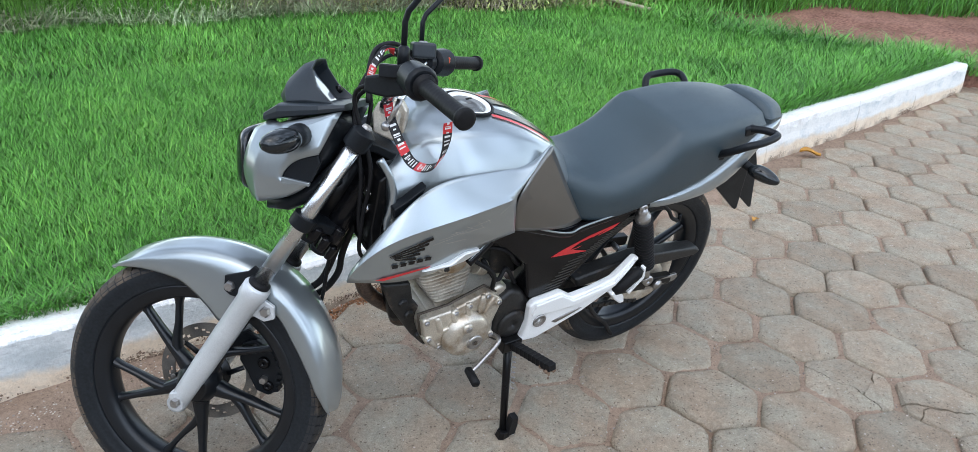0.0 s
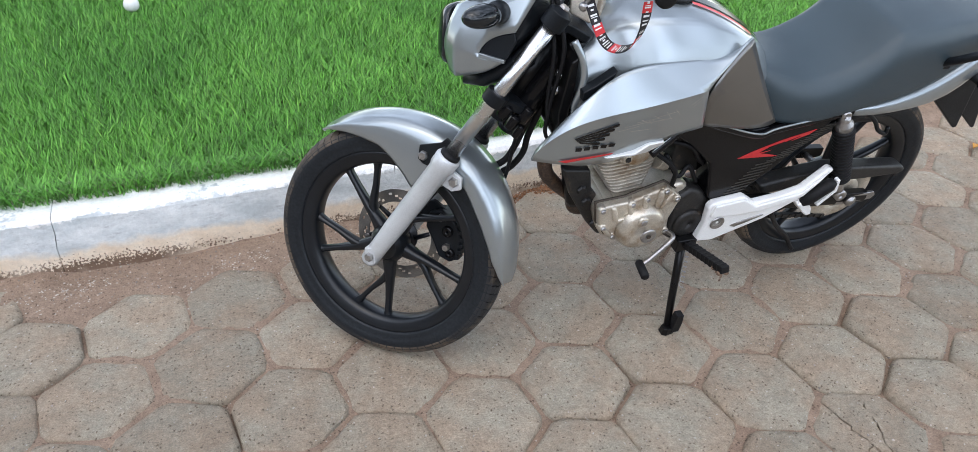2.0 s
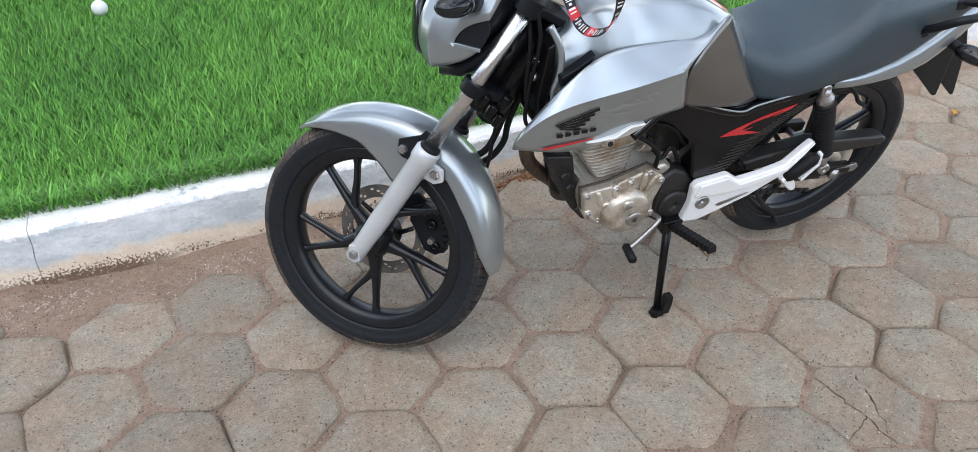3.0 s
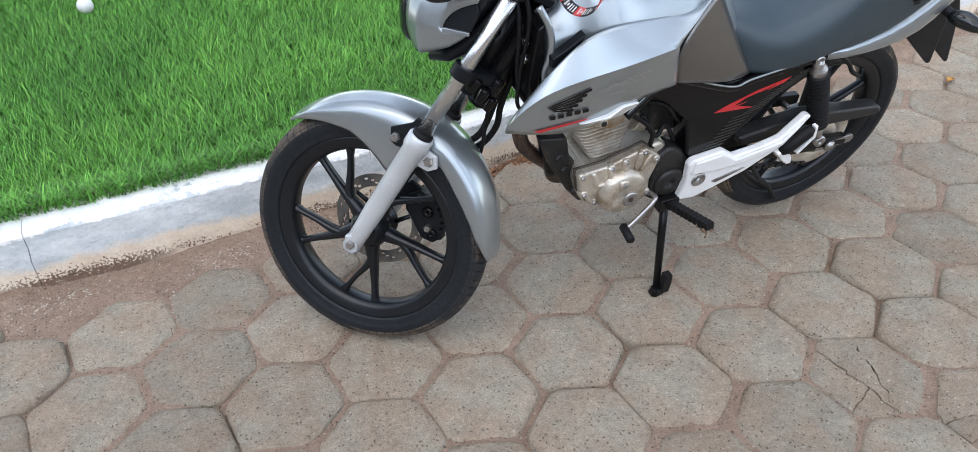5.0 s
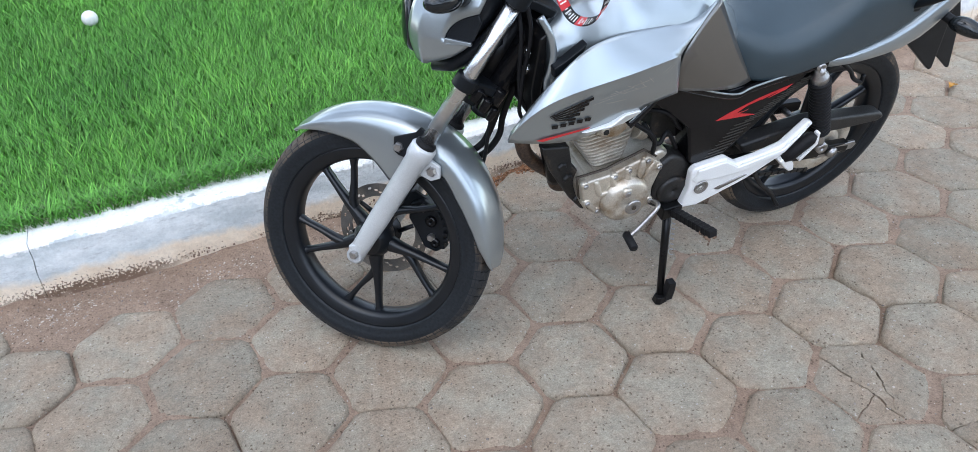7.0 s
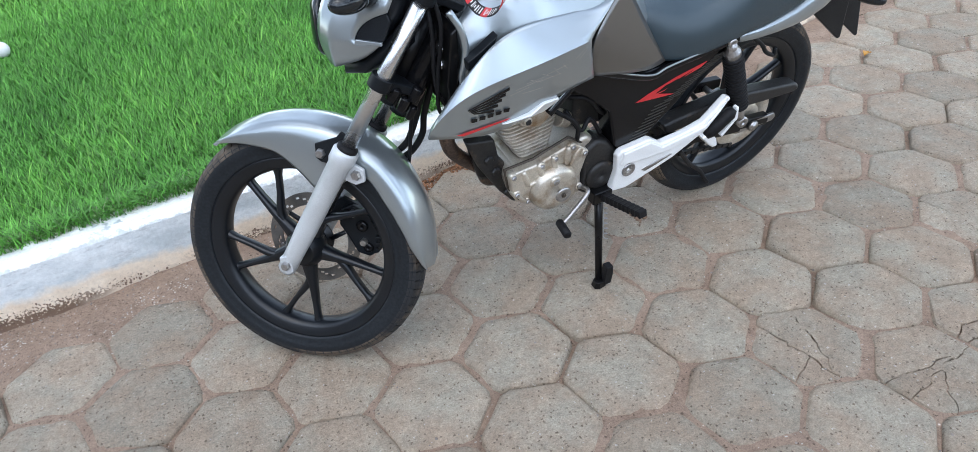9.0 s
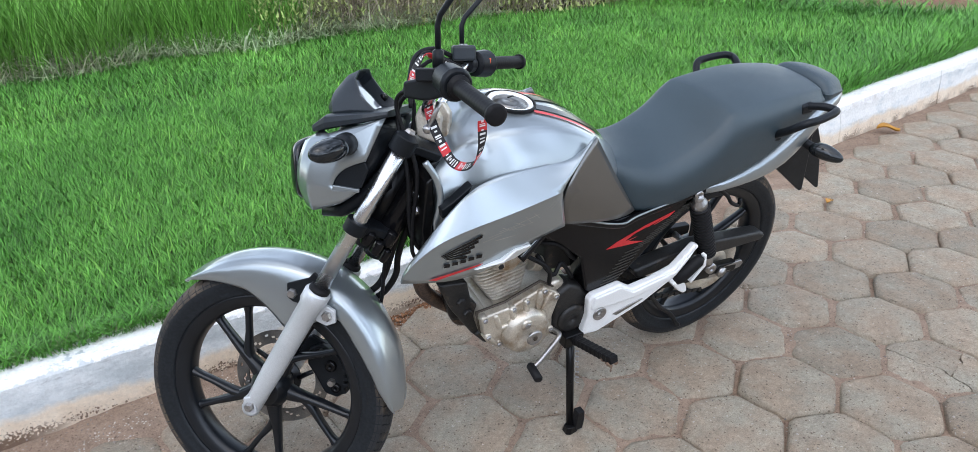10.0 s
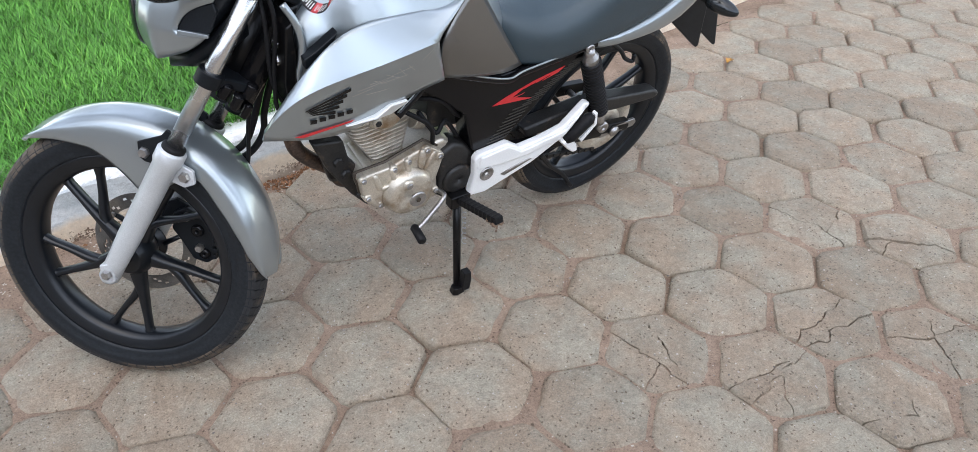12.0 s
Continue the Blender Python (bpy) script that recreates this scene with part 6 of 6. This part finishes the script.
part("sprocket", bm, M_ALU, rw, "worn rear sprocket")
bm = bmesh.new()
lathe(bm, [(0.012, -0.090), (0.052, -0.086), (0.058, -0.060), (0.012, -0.050)], CR, 32)
part("hub_cover", bm, M_ALU, rw)
bm = bmesh.new()
tube(bm, [(WB, -0.13, RR), (WB, 0.13, RR)], 0.010, 12)
tube(bm, [(WB, -0.128, RR), (WB, -0.118, RR)], 0.017, 6)
part("axle", bm, M_STEEL, rw)
bm = bmesh.new()
slab(bm, [(1.27, RR + 0.016), (1.40, RR + 0.014), (1.41, RR), (1.40, RR - 0.014), (1.27, RR - 0.016)], -0.118, -0.108)
part("chain_adjuster", bm, M_STEEL, rw, bevel=0.003)
chain = None
n = 40
for z0, z1 in ((0.395, 0.404), (0.310, 0.212)):
    for k in range(n):
        t = (k + 0.5) / n
        bm = bmesh.new()
        block(bm, (0.80 + (1.30 - 0.80) * t, -0.075, z0 + (z1 - z0) * t), (0.0118, 0.014 if k % 2 else 0.009, 0.012), (0, 10 if z0 < 0.35 else 0, 0))
        if chain is None:
            chain = bp("chain", bm, M_DIRTYBLACK, label="greasy black drive chain")
        else:
            part("link", bm, M_DIRTYBLACK, chain, smooth=False)
bm = bmesh.new()
slab(bm, [(0.980, 0.410), (1.080, 0.420), (1.200, 0.430), (1.470, 0.392), (1.495, 0.378), (1.480, 0.360), (1.350, 0.365), (1.180, 0.378), (1.000, 0.372)], -0.105, -0.055)
bp("chain_guard", bm, M_DIRTYBLACK, label="dusty black chain guard", bevel=0.010)

# foot peg bracket, pegs, lever, stand
bm = bmesh.new()
slab(bm, [(0.796, 0.408), (0.808, 0.421), (0.898, 0.429), (0.940, 0.398), (1.010, 0.404), (1.079, 0.420), (1.109, 0.450), (1.141, 0.482), (1.160, 0.472), (1.122, 0.430), (1.100, 0.386), (1.064, 0.370), (0.990, 0.330), (0.900, 0.300), (0.842, 0.282), (0.790, 0.288), (0.802, 0.350)], -0.152, -0.128)
brk = bp("footpeg_bracket", bm, M_WHITEALU, label="silver white footpeg bracket", bevel=0.007)
bm = bmesh.new()
lathe(bm, [(0.004, -0.152), (0.013, -0.152), (0.018, -0.156), (0.020, -0.156), (0.022, -0.148), (0.004, -0.145)], (0.839, 0, 0.350), 24)
part("boss", bm, M_STEEL, brk)
# darker raised plate stands for the shade in the bracket's slit
for q in ([(0.885, 0.330), (0.920, 0.342), (0.975, 0.352), (0.985, 0.348), (0.930, 0.330), (0.900, 0.322)],):
    bm = bmesh.new()
    slab(bm, q, -0.1535, -0.150)
    part("recess_shade", bm, M_STEEL, brk)
bm = bmesh.new()
slab(bm, [(0.806, 0.380), (0.812, 0.416), (0.894, 0.424), (0.940, 0.392), (1.080, 0.412), (1.140, 0.474), (1.118, 0.440), (1.085, 0.398), (0.960, 0.372), (0.880, 0.372)], -0.160, -0.148)
part("raised_flange", bm, M_WHITEALU, brk, bevel=0.006)
bm = bmesh.new()
slab(bm, [(1.075, 0.372), (1.098, 0.394), (1.130, 0.352), (1.138, 0.328), (1.122, 0.326), (1.100, 0.344)], -0.166, -0.130)
part("pillion_hinge", bm, M_WHITEALU, brk, bevel=0.005)
bm = bmesh.new()
tube(bm, [(1.092, -0.156, 0.374), (1.102, -0.160, 0.386), (1.150, -0.166, 0.436), (1.160, -0.166, 0.446)], [0.012, 0.0185, 0.0185, 0.011], 12)
ppeg = bp("pillion_peg", bm, M_RUBBER, label="folded black pillion peg")
bm = bmesh.new()
slab(bm, [(1.134, 0.366), (1.176, 0.414), (1.168, 0.456), (1.160, 0.452), (1.164, 0.418), (1.128, 0.376)], -0.176, -0.160)
part("end_plate", bm, M_WHITEALU, ppeg, "silver edge plate", bevel=0.002)
bm = bmesh.new()
P0, P1 = Vector((0.770, -0.140, 0.280)), Vector((0.783, -0.292, 0.331))
block(bm, P0 + (P1 - P0) * 0.55, (0.026, 0.155, 0.020), (-18.5, 0, 5))
peg = bp("footpeg", bm, M_RUBBER, label="ribbed black rubber footpeg with dried mud", bevel=0.003)
for k in range(9):
    bm = bmesh.new()
    block(bm, P0 + (P1 - P0) * (0.14 + 0.1 * k), (0.0275, 0.0095, 0.0212), (-18.5, 0, 5))
    part("rib", bm, M_RUBBER, peg, bevel=0.003)
bm = bmesh.new()
tube(bm, [P0 - (P1 - P0) * 0.35, P0 + (P1 - P0) * 0.15], 0.013, 10)
block(bm, P0 - (P1 - P0) * 0.02, (0.06, 0.03, 0.04))
part("hinge", bm, M_FRAME, peg, bevel=0.004)
g = random.Random(5)
bm = bmesh.new()
for k in range(16):
    drop = 0.0 if k < 11 else 0.006 * (k - 10)
    bmesh.ops.create_icosphere(bm, subdivisions=1, radius=g.uniform(0.006, 0.010) if k < 11 else 0.003, matrix=Matrix.Translation(P1 + Vector((g.uniform(-0.013, 0.013) * (drop == 0), g.uniform(0.0, 0.03) * (drop == 0), -0.014 - drop + g.uniform(-0.003, 0.003)))))
part("mud", bm, M_MUD, peg, "dried mud", smooth=False)
bm = bmesh.new()
tube(bm, catmull([(0.712, -0.125, 0.322), (0.704, -0.165, 0.335), (0.650, -0.178, 0.292), (0.620, -0.182, 0.272)], 6), 0.0065, 10)
lever = bp("gear_lever", bm, M_STEEL, label="steel gear lever with rubber toe piece")
bm = bmesh.new()
tube(bm, [(0.620, -0.170, 0.274), (0.618, -0.174, 0.274), (0.614, -0.220, 0.270), (0.613, -0.223, 0.270)], [0.008, 0.0115, 0.0115, 0.008], 14)
part("toe_rubber", bm, M_RUBBER, lever)
inv = bike.matrix_world.inverted()
foot = inv @ Vector((0.714, -0.262, 0.006))
bm = bmesh.new()
S0 = Vector((0.778, -0.115, 0.290))
tube(bm, [S0, S0 + (foot - S0) * 0.3, S0 + (foot - S0) * 0.92], [0.0130, 0.0112, 0.0098], 12)
stand = bp("side_stand", bm, M_FRAME, label="black steel side stand")
bm = bmesh.new()
q = foot + Vector((0.004, 0.006, 0.006))
loft(bm, [[q + Vector((a * 0.019, b * 0.016, -0.007)) for a, b in ((-1, -0.6), (-0.4, -1), (0.9, -0.8), (1, 0.8), (-0.4, 1), (-1, 0.6))], [q + Vector((a * 0.016, b * 0.013, 0.016)) for a, b in ((-1, -0.6), (-0.4, -1), (0.9, -0.8), (1, 0.8), (-0.4, 1), (-1, 0.6))]])
part("foot_plate", bm, M_FRAME, stand, bevel=0.002)
bm = bmesh.new()
slab(bm, [(foot.x + 0.010, foot.z + 0.006), (foot.x + 0.036, foot.z + 0.004), (foot.x + 0.038, foot.z + 0.040), (foot.x + 0.034, foot.z + 0.074), (foot.x + 0.012, foot.z + 0.076)], foot.y - 0.008, foot.y + 0.014)
part("rubber_pad", bm, M_RUBBER, stand, bevel=0.003)
bm = bmesh.new()
pts = []
for k in range(90):
    a = k * 0.7
    c = S0 + (foot - S0) * (0.05 + 0.5 * k / 90)
    pts.append(c + Vector((0.022 + 0.006 * math.cos(a), 0.006 * math.sin(a), 0)))
tube(bm, pts, 0.0012, 5)
part("spring", bm, M_STEEL, stand)


# lanyard hung over the bars: a woven strap with red lengths and plain white bars
def strap(pts, width, side, phase):
    """A woven band with red lengths; white blocks, rings and bars stand in for its printing."""
    C = catmull([TURN @ Vector(p) for p in pts], 34)
    bm = bmesh.new()
    S = Vector(side)
    cols = (-1, -0.66, -0.30, 0.0, 0.30, 0.66, 1)
    marks = ((15, 15, 0, 0), (15, 15, 15, 0), (6, 6, 0, 0), (15, 15, 0, 15), (6, 6, 6, 0), (15, 15, 15, 0))
    vs = []
    for i, p in enumerate(C):
        d = (C[min(i + 1, len(C) - 1)] - C[max(i - 1, 0)]).normalized()
        s_ = (S - d * S.dot(d)).normalized()
        vs.append([bm.verts.new(p + s_ * width * 0.5 * c) for c in cols])
    for i in range(len(vs) - 1):
        k = (i + phase) // 6
        step = (i + phase) % 6
        bits = marks[k % 6][step] if step < 4 and k % 7 != 6 else 0
        for j in range(6):
            f = bm.faces.new((vs[i][j], vs[i][j + 1], vs[i + 1][j + 1], vs[i + 1][j]))
            lit = 1 <= j <= 4 and bits >> (j - 1) & 1
            f.material_index = 2 if lit else (1 if k % 9 in (2, 3, 4) else 0)
    return bm


lany = part("lanyard", strap([(0.372, -0.02, 1.000), (0.385, -0.02, 1.048), (0.408, -0.02, 1.076), (0.445, -0.02, 1.064), (0.475, -0.03, 1.038)], 0.023, (0.3, -0.9, 0.5), 0), [M_STRAP, M_RED, M_WHITE], solid=0.0012)
tagged(lany, "black and red lanyard with white marks hung over the handlebar", "lanyard")
lany.matrix_world = bike.matrix_world
low = part("loop", strap([(0.430, -0.085, 0.985), (0.449, -0.12, 0.947), (0.479, -0.150, 0.904), (0.505, -0.185, 0.884), (0.537, -0.225, 0.883), (0.566, -0.265, 0.900), (0.582, -0.290, 0.935), (0.585, -0.300, 0.975)], 0.019, (0.75, 0.25, 0.6), 5), [M_STRAP, M_RED, M_WHITE], lany, solid=0.0012)


# ---- paving: six-sided concrete stones ----
pavement = tagged(new("pavement"), "worn six-sided concrete paving stones", "pavement", kind="structure")
LX, LY, LT, PITCH = 0.4203, -0.3353, -0.8776, 0.2747
EA = Vector((math.cos(LT), math.sin(LT))) * PITCH
EB = Vector((math.cos(LT + math.pi / 3), math.sin(LT + math.pi / 3))) * PITCH
APO = 0.1345


def stone_mesh(i):
    """A hexagonal stone with worn, uneven edges and a slightly rough top."""
    g = random.Random(i)
    cir = APO / math.cos(math.pi / 6)
    corner = [Vector((cir * math.cos(LT + math.pi / 6 + k * math.pi / 3), cir * math.sin(LT + math.pi / 6 + k * math.pi / 3))) * g.uniform(0.945, 1.0) for k in range(6)]
    rim = []
    for k in range(6):
        a, b = corner[k], corner[(k + 1) % 6]
        rim += [a.lerp(b, 0.10), a.lerp(b, 0.5) * g.uniform(0.985, 1.012), a.lerp(b, 0.90)]
    n = len(rim)
    V = [(p.x * 1.01, p.y * 1.01, -0.05) for p in rim]
    V += [(p.x, p.y, -0.0125 + g.uniform(-0.003, 0.002)) for p in rim]
    V += [(p.x * s, p.y * s, -0.0038 + g.uniform(-0.0016, 0.0012)) for p, s in ((p, g.uniform(0.935, 0.970)) for p in rim)]
    V += [(p.x * s, p.y * s, -0.0005 + g.uniform(-0.0012, 0.0008)) for p, s in ((p, g.uniform(0.83, 0.90)) for p in rim)]
    V += [(p.x * 0.5, p.y * 0.5, 0.0012 + g.uniform(-0.001, 0.001)) for p in rim[::3]]
    V.append((0, 0, 0.0015))
    F = []
    for r in (0, 1, 2):
        for k in range(n):
            j = (k + 1) % n
            F.append((r * n + k, r * n + j, (r + 1) * n + j, (r + 1) * n + k))
    o, q, c = 3 * n, 4 * n, 4 * n + 6
    for k in range(6):
        j = (k + 1) % 6
        F.append((o + 3 * k, o + 3 * k + 1, q + k))
        F.append((o + 3 * k + 1, o + 3 * k + 2, q + j, q + k))
        F.append((o + 3 * k + 2, o + (3 * k + 3) % n, q + j))
        F.append((q + k, q + j, c))
    return V, F


STONES = [stone_mesh(i) for i in range(12)]
SMESH = [mesh_from("paving_stone", V, F, M_PAVER, True) for V, F in STONES]
CRACKS = [(1.05, -0.73), (1.18, -0.89), (1.48, -0.85), (1.70, -1.05), (1.20, -1.02), (1.33, -1.11), (2.03, -0.82), (1.69, -1.16), (1.50, -1.13), (1.52, -0.99), (1.85, -0.62), (2.4, -0.9), (2.2, -1.2), (-0.55, -0.75), (1.9, -1.35)]
rest_v, rest_f = [], []
g = random.Random(11)
count = 0
spots = []
for i in range(-40, 46):
    for j in range(-40, 46):
        x, y = LX + EA.x * i + EB.x * j, LY + EA.y * i + EB.y * j
        xc, yc = max(-3.5, min(3.5, x)), max(-3.0, y)
        x, y = x - 0.014 - 0.0241 * xc - 0.0367 * yc, y - 0.008 - 0.006 * xc - 0.0167 * yc
        if x < -3.6 or x > 9.5 or y < -4.0 or y > kerb_y(x) - 0.125 and x < 6.1 or y > 1.6 or (x > 6.1 and y > 1.0):
            continue
        spots.append((math.hypot((x - 0.6) * 0.8, y + 0.35), i, j, x, y))
spots.sort()
for d, i, j, x, y in spots:
    k = g.randrange(12)
    m = pose(x + g.uniform(-0.005, 0.005), y + g.uniform(-0.005, 0.005), g.uniform(-0.003, 0.002), g.uniform(-0.7, 0.7), g.uniform(-0.7, 0.7), g.uniform(-2.0, 2.0) + 60 * g.randrange(6))
    if any(math.hypot(x - cx, y - cy) < 0.132 for cx, cy in CRACKS):
        bm = bmesh.new()
        V, F = STONES[k]
        vs = [bm.verts.new(v) for v in V]
        for f in F:
            bm.faces.new([vs[q] for q in f])
        bmesh.ops.subdivide_edges(bm, edges=[e for e in bm.edges if min(v.co.z for v in e.verts) > -0.0065], cuts=3, use_grid_fill=True)
        pieces = [bm]
        for c in range(g.choice((2, 3, 4))):
            a = g.uniform(0, math.pi)
            co, no = Vector((g.uniform(-0.05, 0.05), g.uniform(-0.05, 0.05), 0)), Vector((math.cos(a), math.sin(a), 0))
            todo, nxt = (pieces, []) if c == 0 else (pieces[:1], pieces[1:])
            co += Vector((g.uniform(-0.03, 0.03), g.uniform(-0.03, 0.03), 0)) * (c > 0)
            for b in todo:
                for sgn in (1, -1):
                    cp = b.copy()
                    bmesh.ops.bisect_plane(cp, geom=cp.verts[:] + cp.edges[:] + cp.faces[:], plane_co=co + no * sgn * g.uniform(0.0004, 0.0032), plane_no=no * -sgn, clear_outer=True)
                    if len(cp.faces) > 2:
                        nxt.append(cp)
                    else:
                        cp.free()
                b.free()
            pieces = nxt
        for b in pieces:
            for v in b.verts:
                fade = max(0.0, min(1.0, (0.115 - v.co.xy.length) / 0.03))
                q = Vector((v.co.x + i, v.co.y + j, 0))
                v.co.xy += Vector((noise.noise(q * 14), noise.noise(q * 14 + Vector((9, 3, 1))))) * 0.020 * fade + Vector((noise.noise(q * 60), noise.noise(q * 60 + Vector((9, 3, 1))))) * 0.012 * fade
            hole = [e for e in b.edges if e.is_boundary and max(v.co.z for v in e.verts) > -0.049]
            wall = bmesh.ops.extrude_edge_only(b, edges=hole)["geom"]
            for v in wall:
                if isinstance(v, bmesh.types.BMVert):
                    v.co.z = -0.05
            part("paving_stone", b, M_PAVER, pavement, m=m @ pose(0, 0, g.uniform(-0.004, 0.0005), g.uniform(-1.0, 1.0), g.uniform(-1.0, 1.0), 0), smooth=False)
        continue
    if count < 290:
        ob = new("paving_stone", SMESH[k])
        ob.parent = pavement
        ob.matrix_local = m
        count += 1
    else:
        V, F = STONES[k]
        o = len(rest_v)
        rest_v += [tuple(m @ Vector(v)) for v in V]
        rest_f += [tuple(q + o for q in f) for f in F]
rest = new("paving_stones", mesh_from("paving_stones", rest_v, rest_f, M_PAVERS, True))
rest.parent = pavement
tagged(rest, kind="stuff")

# pebbles and grit on the paving
g = np.random.default_rng(21)
V, F = [], []
for k in range(5200):
    x, y = g.uniform(-1.6, 3.2), g.uniform(-1.6, 0.55)
    if k < 1100:
        x = g.uniform(-1.6, 1.5)
        y = kerb_y(x) - abs(g.normal(0, 0.10)) - 0.01
    if y > kerb_y(x) - 0.01:
        continue
    r = g.uniform(0.0010, 0.0022) if k % 4 else g.uniform(0.002, 0.0042)
    o = len(V)
    z = 0.0005
    a = g.uniform(0, 6.28)
    for q in range(4):
        V.append((x + r * math.cos(a + q * 1.57) * g.uniform(0.7, 1.3), y + r * math.sin(a + q * 1.57) * g.uniform(0.7, 1.3), z))
    V += [(x, y, z + r * 0.8), (x, y, z - r)]
    F += [(o + q, o + (q + 1) % 4, o + 4) for q in range(4)] + [(o + (q + 1) % 4, o + q, o + 5) for q in range(4)]
tagged(new("grit", mesh_from("grit", V, F, M_STONE)), "pale grit and small pebbles strewn on the paving", "gravel", kind="stuff")
